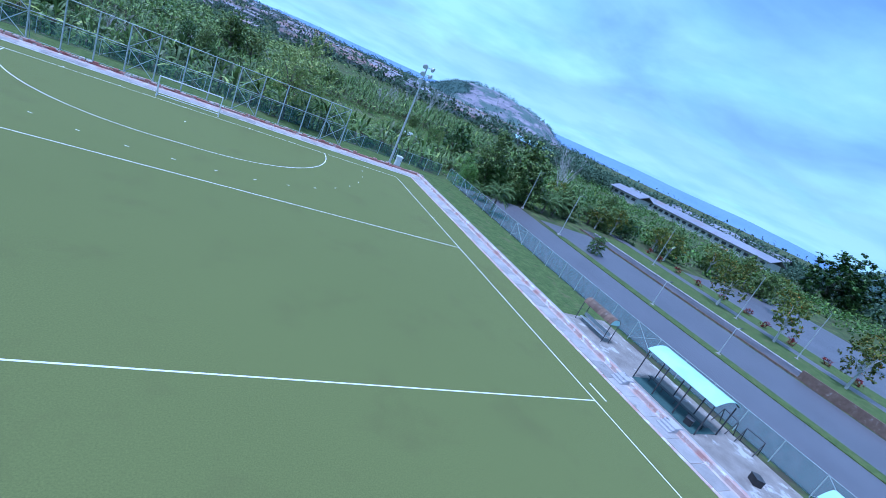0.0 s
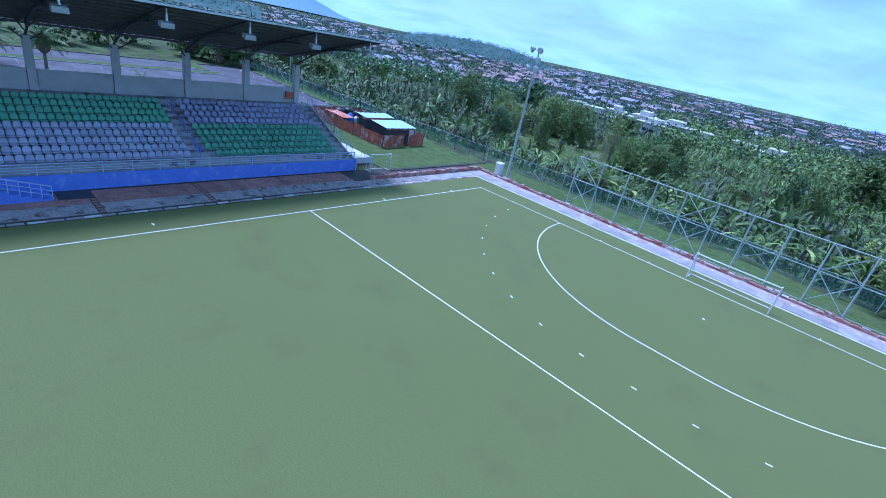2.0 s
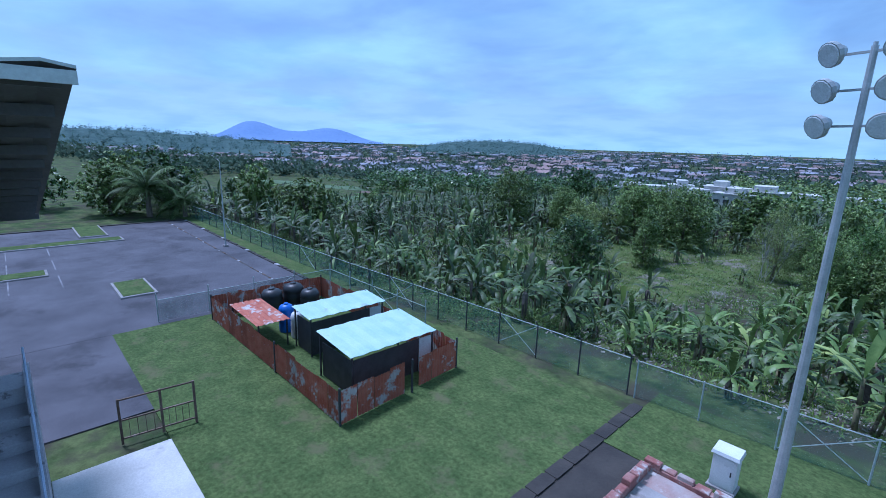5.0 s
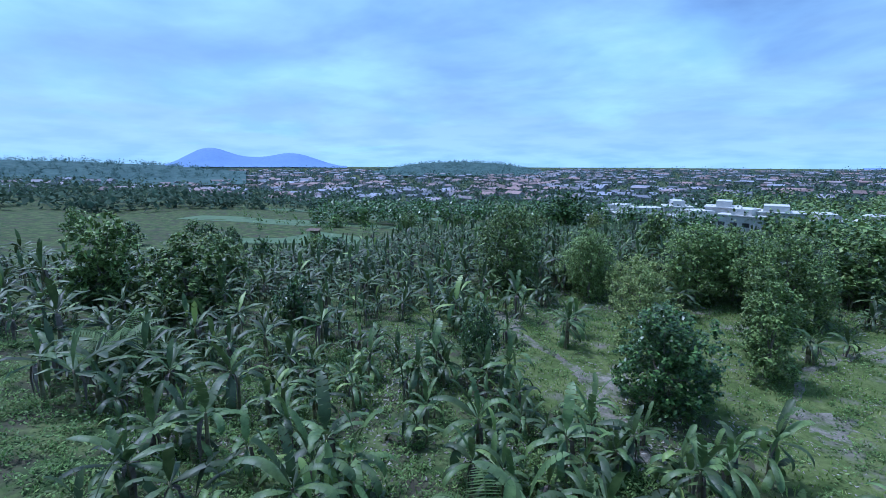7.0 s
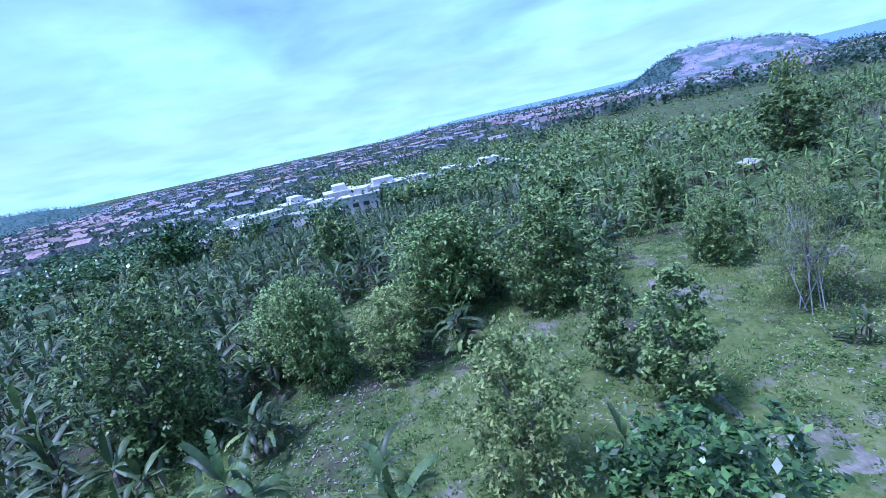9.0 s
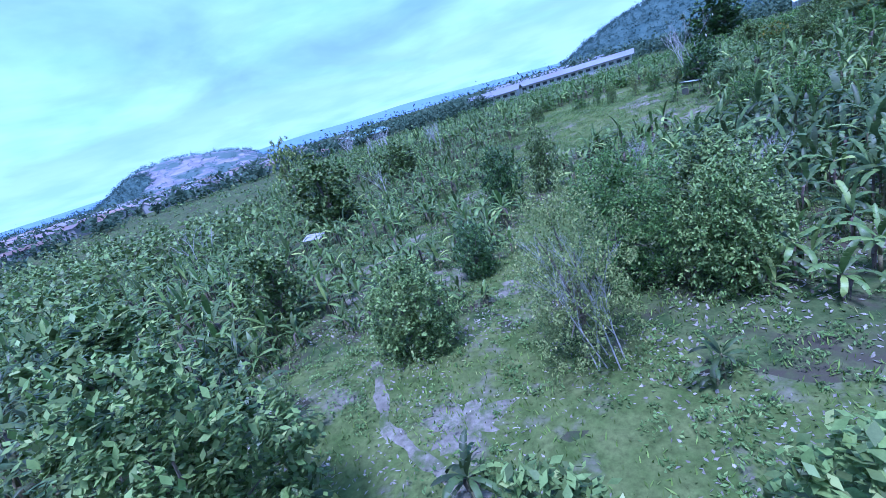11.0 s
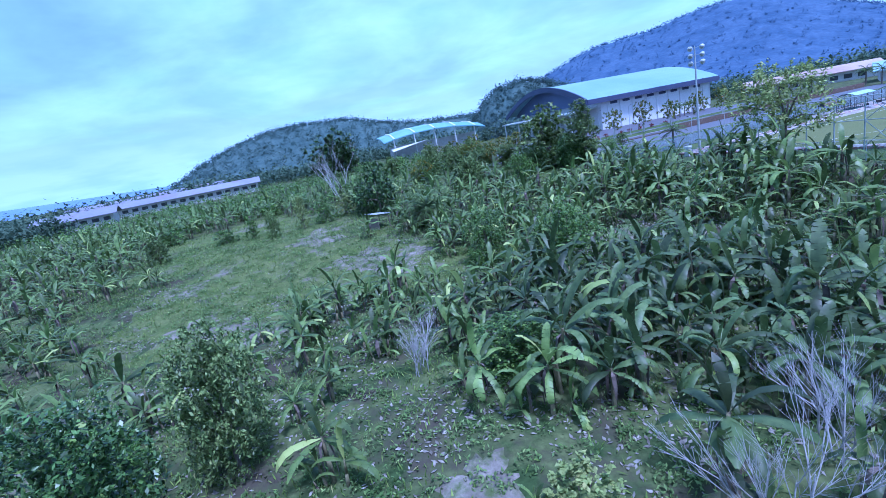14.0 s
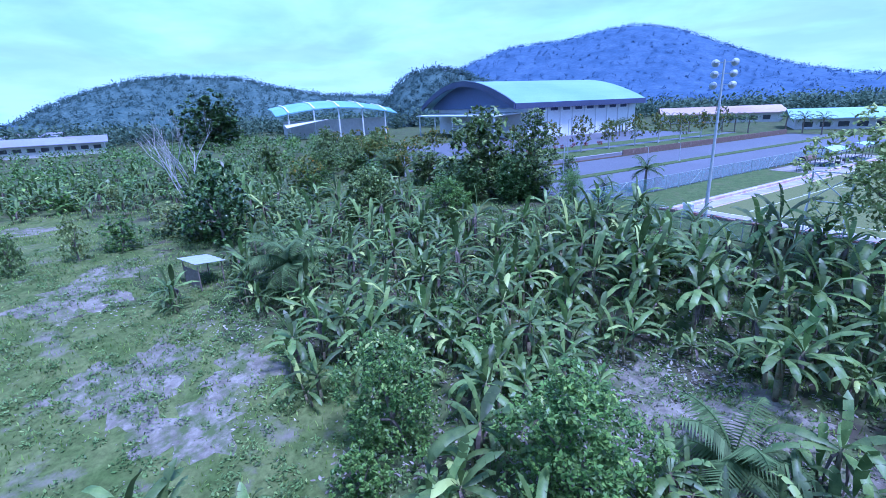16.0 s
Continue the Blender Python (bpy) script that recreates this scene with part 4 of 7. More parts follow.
def steps(x, y):
    """Three low steps over the wall beside the turf."""
    g = root("low_steps", (x, y, 0.03), "three small stained concrete steps over the low wall", "steps", "low steps")
    for k in range(3):
        part("step", Shape().box(-.75 + k * .3, .75, -.55, .55, .14 * k, .14 * (k + 1) - .003, 0, .02), STEP, g)


steps(32.9, -43.2)
steps(32.9, -48.0)


def a_frame(x, y, turn):
    g = root("training_frame", (x, y, 0.05), "dark folded steel training frame by the fence", "frame", "training frames")
    g.rotation_euler = (0, 0, radians(turn))
    for k in (-.7, .7):
        part("leg", Shape().tube((k, -.5, 0), (k, 0, 1.3), .035), DARK_STEEL, g)
        part("leg", Shape().tube((k, .5, 0), (k, 0, 1.3), .035), DARK_STEEL, g)
    part("top_bar", Shape().tube((-.7, 0, 1.3), (.7, 0, 1.3), .035), DARK_STEEL, g)
    part("foot_bar", Shape().tube((-.7, -.5, .04), (.7, -.5, .04), .03), DARK_STEEL, g)


a_frame(40.2, -47.9, 80)
a_frame(40.3, -49.9, 95)


def steel_gate():
    g = root("steel_gate", (-48.6, -9.6, 0), "brown steel gate frame standing open beside the landing", "gate")
    for y in (0, 1.5, 2.8):
        part("post", Shape().beam((.1 * y, y, 0), (.1 * y, y, 2.1), .09, .09), RUSTY_DARK, g)
    for a, b in ((0, 1.5), (1.5, 2.8)):
        for z in (.25, 1.1, 2.05):
            part("bar", Shape().beam((.1 * a, a, z), (.1 * b, b, z), .06, .06), RUSTY_DARK, g)
        for k in range(1, 5):
            y = a + (b - a) * k / 5
            part("picket", Shape().tube((.1 * y, y, .25), (.1 * y, y, 1.1), .014, n=4), RUSTY_DARK, g)


steel_gate()


def old_bench(at):
    g = root("spectator_bench", at, "old bench under a dark rusted half-round roof", "bench")
    for y in (-1.9, 1.9):
        for x in (-.5, .5):
            part("leg", Shape().tube((x, y, 0), (x, y, 1.9), 0.04), DARK_STEEL, g)
        part("end_panel", Shape().hull([(.6 * math.cos(a), y, 1.9 + .55 * math.sin(a)) for a in np.linspace(0, math.pi, 9)], [(.6 * math.cos(a), y + .03, 1.9 + .55 * math.sin(a)) for a in np.linspace(0, math.pi, 9)]), AQUA_SHEET if y < 0 else DARK_STEEL, g, "half-round end panel")
    aa = np.linspace(0, math.pi, 11)
    for i in range(8):
        ya = -1.9 + i * .475
        s = Shape()
        for a, b in zip(aa, aa[1:]):
            s.hull([(.62 * math.cos(a), ya, 1.9 + .57 * math.sin(a)), (.62 * math.cos(b), ya, 1.9 + .57 * math.sin(b)), (.62 * math.cos(b), ya + .45, 1.9 + .57 * math.sin(b)), (.62 * math.cos(a), ya + .45, 1.9 + .57 * math.sin(a))], [(.65 * math.cos(a), ya, 1.9 + .6 * math.sin(a)), (.65 * math.cos(b), ya, 1.9 + .6 * math.sin(b)), (.65 * math.cos(b), ya + .45, 1.9 + .6 * math.sin(b)), (.65 * math.cos(a), ya + .45, 1.9 + .6 * math.sin(a))])
        part("roof_sheet", s, RUSTY_DARK, g, "dark rusted curved sheet")
    part("seat", Shape().box(-.2, .25, -1.8, 1.8, .42, .47, 0, .01), GALV, g)
    part("backrest", Shape().box(.28, .33, -1.8, 1.8, .6, .95, 0, .01), GALV, g)


old_bench((36.2, -36.0, 0.06))


# ---------------------------------------------------------------- paving stones beside the stand
def stones(parent, x0, x1, y0, y1, w, d, mat, top, name):
    """Single stones in staggered rows; three shapes shared by all."""
    r = random.Random(int(-10 * y0))
    shapes = [Shape().box(0, w * q, 0, d * q, 0.0, 0.035 + 0.012 * k, 0, 0.008).data(name, mat) for k, q in enumerate((0.985, 0.97, 0.98))]
    n, m = int((x1 - x0) / w), int((y1 - y0) / d)
    for j in range(m):
        for i in range(n):
            if r.random() < 0.05:
                continue
            ob = part(name, shapes[r.randrange(3)], None, parent)
            ob.location = (x0 + (i + (0.4 if j % 2 else 0.0)) * w + r.uniform(-.015, .015), y0 + j * d + r.uniform(-.015, .015), top + r.uniform(-.008, .004))
            ob.rotation_euler = (r.uniform(-.02, .02), r.uniform(-.02, .02), r.uniform(-.03, .03))


stones(path_west, -32.65, -31.25, -14.2, -4.8, 0.2, 0.235, COBBLE, 0.02, "cobble")
stones(paving_west, -33.28, -31.4, -24.9, -14.4, 0.25, 0.27, COBBLE, 0.052, "cobble")
stones(paving_west, -35.75, -33.45, -21.2, -14.4, 0.22, 0.25, PAVER, 0.056, "paver")


# ---------------------------------------------------------------- roads and car parks
slab("road_east", 42.3, 57.5, -120.0, 9.0, -0.4, -0.02, PALE_ASPHALT, "wide grey asphalt car park road", "road")
slab("median_east", 57.5, 59.6, -120.0, -4.0, -0.4, 0.1, GRASS, "kerbed grass strip between the roads", "verge", 0.02)
slab("road_east_far", 59.6, 73.4, -120.0, 4.0, -0.4, -0.02, PALE_ASPHALT, "grey asphalt road", "road")
slab("drain_floor_east", 73.4, 74.2, -120.0, 8.0, -0.5, -0.1, DARK_SOIL, "dark open storm drain", "drain")
for y0, y1, top in ((-120, -38.6, 1.35), (-38.6, 8, 0.16)):
    slab("drain_wall_east", 74.2, 74.5, y0, y1, -0.6, top, RUSTY_DARK, "dark stained drain wall", "drain", 0.02)
slab("verge_east", 74.5, 79.0, -120.0, 8.0, -0.4, 0.08, ASPHALT, "damp grey lane beside a deep drain", "road", 0.02)
slab("kerb_walk_east", 79.0, 79.3, -120.0, 8.0, -0.4, 0.2, STEP, "pale stained kerb beside the lane", "kerb", 0.02)
slab("lawn_walk_east", 79.3, 89.5, -120.0, 8.0, -0.4, 0.06, GRASS, "mown grass with a row of trees", "lawn")
slab("walk_east", 89.5, 93.0, -120.0, 14.0, -0.4, 0.05, PALE_ASPHALT, "grey walkway along the lawn", "path")
slab("lawn_far_east", 93.0, 101.0, -120.0, 8.0, -0.4, 0.03, GRASS, "grass with a row of red shrubs", "lawn")
slab("court_far_east", 101.0, 150.0, -120.0, 0.0, -0.4, -0.01, PALE_ASPHALT, "grey asphalt forecourt", "road")
slab("lawn_hall", 100.0, 150.0, -128.0, -120.0, -0.4, 0.02, GRASS, "lawn before the sports hall", "lawn")
slab("road_west", -105.5, -62.0, -110.0, 5.1, -0.4, 0.0, ASPHALT, "wide damp grey asphalt car park", "road")
slab("gutter_west", -105.5, -62.0, 5.3, 7.6, -0.4, -0.03, ASPHALT, "asphalt lane with a broken edge", "road")
slab("road_behind_stand", -62.0, -50.8, -110.0, -8.0, -0.4, -0.01, ASPHALT, "asphalt behind the grandstand", "road")
slab("lawn_road_west", -112.0, -62.0, 7.9, 10.6, -0.5, 0.02, GRASS, "mown grass strip by the fence", "lawn")
kerb = slab("kerb_west", -105.5, -62.0, 5.1, 5.3, -0.3, -0.01, DARK_SOIL, "broken crumbling kerb between car park and lane", "kerb")
kerb_rng = random.Random(6)
for i in range(60):
    if kerb_rng.random() < 0.75:
        x0, w = -105.3 + i * 0.72, kerb_rng.uniform(0.25, 0.62)
        part("kerb_stone", Shape().box(x0, x0 + w, 5.1 + kerb_rng.uniform(-.05, .05), 5.26 + kerb_rng.uniform(-.04, .05), -0.05, kerb_rng.uniform(0.0, 0.07), 0, 0.02), STEP if i % 4 == 0 else RUSTY_DARK, kerb)
gutter = slab("drain_road_west", -105.5, -62.0, 7.6, 7.9, -0.4, 0.0, DARK_SOIL, "dark open drain beside the lane", "drain")
for i in range(48):
    part("drain_block", Shape().box(-105.2 + i * 0.9, -104.55 + i * 0.9 + kerb_rng.uniform(-.1, .1), 7.58, 7.92, -0.1, 0.05 + 0.02 * (i % 3), 0, 0.02), DARK_SOIL if i % 9 else STEP, gutter)
slab("kerb_road_end", -105.8, -105.5, -60.0, 7.6, -0.3, 0.12, DARK_SOIL, "dark mossy kerb at the end of the car park", "kerb", 0.02)
for x, y, w, d in ((-95, -20, 2.4, 36), (-81.5, -26, 2.4, 32), (-72, -5, 5, 2.6), (-102, -4.5, 8, 3), (-67.5, -30, 2.2, 30), (-95, -64, 2.4, 40)):
    isl = slab("traffic_island", x - w / 2, x + w / 2, y - d / 2, y + d / 2, -0.2, 0.14, CONCRETE, "kerbed traffic island with grass", "island", 0.03)
    part("island_grass", Shape().box(x - w / 2 + .2, x + w / 2 - .2, y - d / 2 + .2, y + d / 2 - .2, 0.14, 0.18, 0, 0.02), GRASS, isl)
for i in range(10):
    for xx in (-93.6, -80.2, -87.2):
        m = part("bay_line", Shape().box(xx, xx + 4.4, -40 + i * 3.4, -39.9 + i * 3.4, 0.001, 0.006), WORN_LINE)
        tagged(m, "worn white parking bay line on asphalt", "marking", kind="structure")


def street_lamp(x, y, z, h, lean=0):
    s = root("street_lamp", (x, y, z), "slim grey street lamp with a short arm", "street lamp", "street lamps")
    s.rotation_euler = (0, 0, radians(lean))
    part("base", Shape().box(-.25, .25, -.25, .25, -0.3, .18, 0, .03), CONCRETE, s)
    part("pole", Shape().tube((0, 0, 0), (0, 0, h), 0.085, 0.05, 8), GALV, s)
    part("arm", Shape().tube((0, 0, h), (0.9, 0, h + .25), 0.035), GALV, s)
    part("head", Shape().hull([(.7, -.12, h + .16), (1.3, -.08, h + .2), (1.3, .08, h + .2), (.7, .12, h + .16)], [(.75, -.08, h + .28), (1.2, -.05, h + .3), (1.2, .05, h + .3), (.75, .08, h + .28)]), DARK_STEEL, s)


street_lamp(-83.9, 6.5, 0, 10.0, 180)
street_lamp(58.6, -25.5, 0, 3.7, 0)
street_lamp(58.6, -36.1, 0, 3.7, 0)
street_lamp(86.8, -22.2, 0, 8.5, 180)
street_lamp(59.0, -3.0, 0, 7.5, 0)
street_lamp(58.6, 9.0, 0, 7.5, 40)
street_lamp(86.5, -33.0, 0, 8.5, 180)
street_lamp(86.5, -3.0, 0, 8.5, 180)


# ---------------------------------------------------------------- leaves
def quad_cloud(centers, size, rng, flat=0.35, droop=0.0, aspect=1.9):
    """Small pointed leaves, each one folded along its middle, at the given places. Returns corners and faces."""
    c = np.asarray(centers, float)
    n = len(c)
    yaw, tilt = rng.uniform(0, 2 * np.pi, n), rng.normal(-droop, flat, n)
    d = np.stack([np.cos(yaw) * np.cos(tilt), np.sin(yaw) * np.cos(tilt), np.sin(tilt)], -1)
    s = np.stack([-np.sin(yaw), np.cos(yaw), rng.normal(0, 0.35, n)], -1)
    s /= np.linalg.norm(s, axis=1, keepdims=True)
    L = (size * rng.uniform(0.6, 1.4, n))[:, None]
    w = L / aspect
    a, b = c - d * L / 2, c + d * L / 2
    v = np.stack([a, c + s * w / 2, b, c - s * w / 2], 1).reshape(-1, 3)
    f = np.arange(4 * n).reshape(-1, 4)
    return v, f


def cloud_mesh(name, v, f, mat):
    me = bpy.data.meshes.new(name)
    me.from_pydata(v.tolist(), [], f.tolist())
    me.materials.append(mat)
    me.update()
    return me


def crown_points(rng, blobs, n):
    """Places of leaves near the skins of several lumps."""
    b = np.asarray(blobs, float)
    w = b[:, 3] ** 2
    total, n = n, max(8, n // 14)
    k = rng.choice(len(b), n, p=w / w.sum())
    d = rng.normal(0, 1, (n, 3))
    d /= np.linalg.norm(d, axis=1, keepdims=True)
    r = rng.uniform(0.6, 1.06, n) ** 0.5
    wob = 1 + 0.22 * np.sin(d[:, 0] * 6 + k) * np.cos(d[:, 1] * 7 - k) + 0.12 * np.sin(d[:, 2] * 11)
    twig = b[k, :3] + d * (b[k, 3] * r * wob)[:, None] * (1, 1, 0.85)
    return twig[rng.integers(0, n, total)] + rng.normal(0, 0.04 * float(np.mean(b[:, 3])) + 0.075, (total, 3))


def tree_kind(kind, seed, coarse=1.0):
    """Trunk with limbs, and a crown, of a tree 1 high and about 1 wide (times w)."""
    rng = np.random.default_rng(seed)
    H = 8.0
    low, wide, lumps, leaves, size, mat = {
        "mango": (0.10, 3.3, 17, 8200, 0.30, "dark"), "round": (0.08, 3.5, 19, 11000, 0.29, "mid"),
        "airy": (0.08, 2.9, 16, 6200, 0.26, "pale"), "slender": (0.05, 1.55, 14, 4600, 0.25, "mid"),
        "bush": (0.02, 3.4, 15, 7600, 0.27, "fresh"), "street": (0.34, 3.0, 12, 3600, 0.27, "orange"),
        "fine": (0.02, 3.3, 18, 24000, 0.17, "fine"), "twiggy": (0.05, 2.9, 17, 15000, 0.13, "pale"), "open": (0.40, 3.6, 14, 4200, 0.28, "pale")}[kind]
    leaves, size = int(leaves * 1.15 / coarse), size * 1.0 * coarse ** 0.5
    blobs = []
    for i in range(lumps):
        t = (i + 0.5) / lumps
        z = H * (low + (0.9 - low) * t)
        prof = math.sin(math.pi * min(0.97, 0.18 + 0.78 * t)) ** 0.7
        a = i * 2.4 + rng.uniform(-.4, .4)
        rad = wide * prof * rng.uniform(0.35, 0.75)
        r = wide * (0.30 + 0.22 * prof) * rng.uniform(0.8, 1.2)
        blobs.append((rad * math.cos(a), rad * math.sin(a), z, min(r, H * .22)))
    v, f = quad_cloud(crown_points(rng, blobs, leaves), size, rng, 0.6, 0.15)
    crown = cloud_mesh("crown", v, f, FOLIAGE[mat])
    s = Shape()
    base = 0.035 * H if kind != "slender" else 0.02 * H
    mid = Vector((rng.uniform(-.25, .25), rng.uniform(-.25, .25), H * max(low, .25)))
    s.tube((0, 0, -0.3), mid, base * .75, base * .5, 7)
    for x, y, z, r in blobs[:: 2 if lumps > 8 else 1]:
        e = Vector((x, y, z)) * 0.92
        k = mid.lerp(e, 0.55) + Vector((0, 0, 0.25))
        s.tube(mid, k, base * .35, base * .22, 5)
        s.tube(k, e, base * .22, base * .06, 5)
    return s.data("trunk", WHITE_BARK if kind == "street" else BARK), crown


KINDS = {k: [tree_kind(k, 11 + 7 * i + len(k)) for i in range(2)] for k in ("mango", "round", "airy", "slender", "bush", "street", "open", "fine", "twiggy")}
SMALL = {k: [tree_kind(k, 31 + 7 * i + len(k), 3.0) for i in range(2)] for k in KINDS}     # fewer, larger leaves for low and far trees
WIDTH = {"mango": 7.6, "round": 7.6, "airy": 6.6, "slender": 3.8, "bush": 7.8, "street": 6.6, "open": 7.4, "fine": 7.8, "twiggy": 6.6}
WORDS = {"twiggy": "thin grey-green tree with small leaves and bare twigs", "mango": "dense dark-green mango-like tree", "round": "bushy grey-green tree", "airy": "loose pale-green tree", "slender": "slim upright leafy tree",
         "bush": "broad fresh-green bush", "fine": "dense light-green tree with small leaves", "street": "street tree with green and orange leaves", "open": "open-crowned pale-leaved tree on a bare trunk"}
tree_count = [0]


def tree(x, y, h, w, kind, where="in the plantation"):
    tree_count[0] += 1
    i = tree_count[0]
    trunk, crown = (SMALL if x > 58 or x < -92 or y > 85 or h < 4.0 else KINDS)[kind][i % 2]
    t = root("tree", (x, y, float(land(x, y))), f"{WORDS[kind]} {where}", "tree", "trees")
    t.rotation_euler = (0, 0, i * 2.1)
    t.scale = (w / WIDTH[kind], w / WIDTH[kind], h / 8.0)
    part("trunk", trunk, None, t)
    part("crown", crown, None, t)


# beside the road in the west
for q in ((-117.5, 23.5, 11.8, 10.2, "round"), (-110, 30, 10.2, 12.0, "round"), (-118, 38, 9, 8, "round"), (-119, 9, 10.8, 10, "mango"), (-128, 4, 10, 11, "round"), (-98, 37, 6.0, 5.5, "mango"), (-139, 70, 5.4, 10.5, "mango")):
    tree(*q)
# open middle of the plantation
for q in ((-60.6, 46.4, 8.3, 9.2, "mango"), (-65.2, 54.2, 9.6, 7.0, "airy"), (-75, 42, 6.4, 4.6, "mango"), (-89, 67, 12.6, 10.4, "round"), (-78, 70.6, 9.6, 6.6, "round"), (-72, 70, 7.4, 6.8, "airy"), (-81, 75.4, 8.0, 9.6, "round"),
          (-71.3, 74.4, 6.2, 7.0, "airy"), (-67, 79, 10.6, 11.0, "round"), (-56.6, 75.6, 11.0, 10.2, "round"), (-63, 82.5, 10.2, 9.4, "round"), (-57, 62.0, 9.6, 4.0, "slender"), (-55.4, 57.2, 9.8, 4.9, "slender"), (-50, 92, 10.6, 12.0, "round"),
          (-39.7, 76.2, 6.9, 6.2, "round"), (-35, 93, 8.6, 7.6, "round"), (-40.6, 65.0, 11.0, 7.4, "twiggy"), (-31, 63.3, 9.6, 9.0, "fine"), (-27, 56.7, 8.6, 9.0, "round"), (-33.5, 57.0, 8.4, 6.4, "round"), (-27.8, 75.9, 5.4, 4.3, "mango"), (-80, 104, 10, 9, "round")):
    tree(*q)
# eastern half
for q in ((-0.6, 75.0, 8.4, 5.4, "round"), (-5.0, 79.8, 8.4, 6.6, "mango"), (0.5, 82.0, 4.6, 6.5, "bush"), (-1.5, 58.0, 4.0, 7.0, "bush"), (13.8, 43.2, 7.0, 7.6, "bush"), (21.4, 48.4, 6.8, 6.2, "bush"), (19.0, 51.2, 3.0, 3.4, "bush"), (24, 40.5, 3.4, 4.0, "bush"),
          (61.4, 51.0, 10.6, 9.0, "mango"), (66, 53, 6.5, 7.0, "mango"), (5.5, 118, 14.2, 15, "round"), (12, 122, 11.5, 12, "airy"), (40, 120.5, 8.8, 12, "round"), (38, 155, 20, 11, "open"), (30, 39, 3.2, 4.2, "bush"), (-22, 60.5, 3.2, 4.0, "bush"), (-13, 62, 3.0, 3.6, "airy")):
    tree(*q)
tree(12, 13.6, 11.6, 11.5, "open", "behind the fence"); tree(59.4, 14.2, 12.8, 13.2, "round", "beside the road"); tree(50.0, 12.2, 13.0, 7.8, "slender", "beside the road"); tree(53, 13.5, 6.4, 6.0, "fine", "beside the road"); tree(45, 10.2, 4.6, 4.2, "fine", "beside the road")
tree(254, 31.4, 27.0, 33, "mango", "behind the forecourt"); tree(262, 24, 22.0, 26, "mango", "behind the forecourt"); tree(109, 35, 9, 10, "round"); tree(119, 19, 7.4, 9, "round"); tree(128, 6, 6.4, 9, "street"); tree(-138, 178, 17, 20, "mango"); tree(-152, 203, 15, 22, "mango"); tree(-200, 216, 14, 15, "mango")
tree(24, 22, 4.0, 4.5, "bush"); tree(-10, 21, 4.5, 4.5, "bush"); tree(-22, 20, 5.0, 5.5, "airy")
for i in range(9):
    tree(88, -39.5 - 11 * (i - 2), 8.4 + (i % 3) * .6, 7.2, "street", "on the roadside lawn")
tree(120, -14, 7.5, 9, "street", "behind the forecourt"); tree(126, -30, 7, 8, "street", "behind the forecourt"); tree(133, -2, 8, 9, "round", "behind the forecourt")
for i in range(13):
    tree(-117 - (i % 3) * 6, -96 + i * 8, 8.5 + (i % 4), 9.5, "mango" if i % 2 else "round", "beyond the car park")
tree(63, -8.5, 3.6, 4.6, "bush", "on the road's edge")
for i in range(7):
    tree(99 + i * 9, 4 + (i % 2) * 6, 7 + (i % 3), 8, "round" if i % 2 else "street", "beside the forecourt")


# ---------------------------------------------------------------- banana plants
def banana_leaf(rng, length, lift, n=11):
    """A stalk and a long strap of a blade that rises and arches over, folded along its rib, its edges torn. Starts at the origin, runs along +x."""
    s = Shape()
    ang, x, z, y = lift, 0.0, 0.0, 0.0
    rib = [(0.0, 0.0, 0.0)]
    bend = (rng.uniform(0.4, 1.3) if lift > 1.15 else rng.uniform(1.5, 2.9)) / n
    turn = rng.uniform(-.35, .35) / n
    for i in range(n):
        x += math.cos(ang) * length / n
        z += math.sin(ang) * length / n
        y += turn * i * length / n
        ang -= bend * (0.35 + 1.3 * i / n)
        rib.append((x, y, z))
    half = length * rng.uniform(0.066, 0.10)
    wid = lambda t: 0.02 if t < 0.12 else half * min(1.0, (t - 0.1) / 0.16) ** 0.6 * (1 - max(0.0, (t - 0.75) / 0.25) ** 2.5 * 0.8)  # noqa: E731
    fold = rng.uniform(0.1, 0.7) if lift < 1.1 else rng.uniform(-0.9, -0.1)
    torn = rng.uniform(0.1, 0.9)
    s.v += rib
    for sd in (-1, 1):
        for i in range(n):
            # each strip of the blade hangs a little differently and leaves a gap at its outer end
            t0, t1 = i / n, (i + 1) / n
            w0, w1 = wid(t0), wid(t1)
            gap = (rng.uniform(0.0, 0.42) if rng.random() < torn else 0.02) if i > 1 else 0.0
            drop = fold + rng.uniform(-.25, .45) * torn
            a, b = rib[i], rib[i + 1]
            e0 = [p + (q - p) * gap * .5 for p, q in zip(a, b)]
            e1 = [q + (p - q) * gap * .5 for p, q in zip(a, b)]
            k = len(s.v)
            s.v += [(e0[0], e0[1] + sd * w0, e0[2] - w0 * drop), (e1[0], e1[1] + sd * w1, e1[2] - w1 * drop)]
            f = (i, i + 1, k + 1, k)
            s.f.append(f if sd > 0 else f[::-1])
            s.m.append(0)
    return s


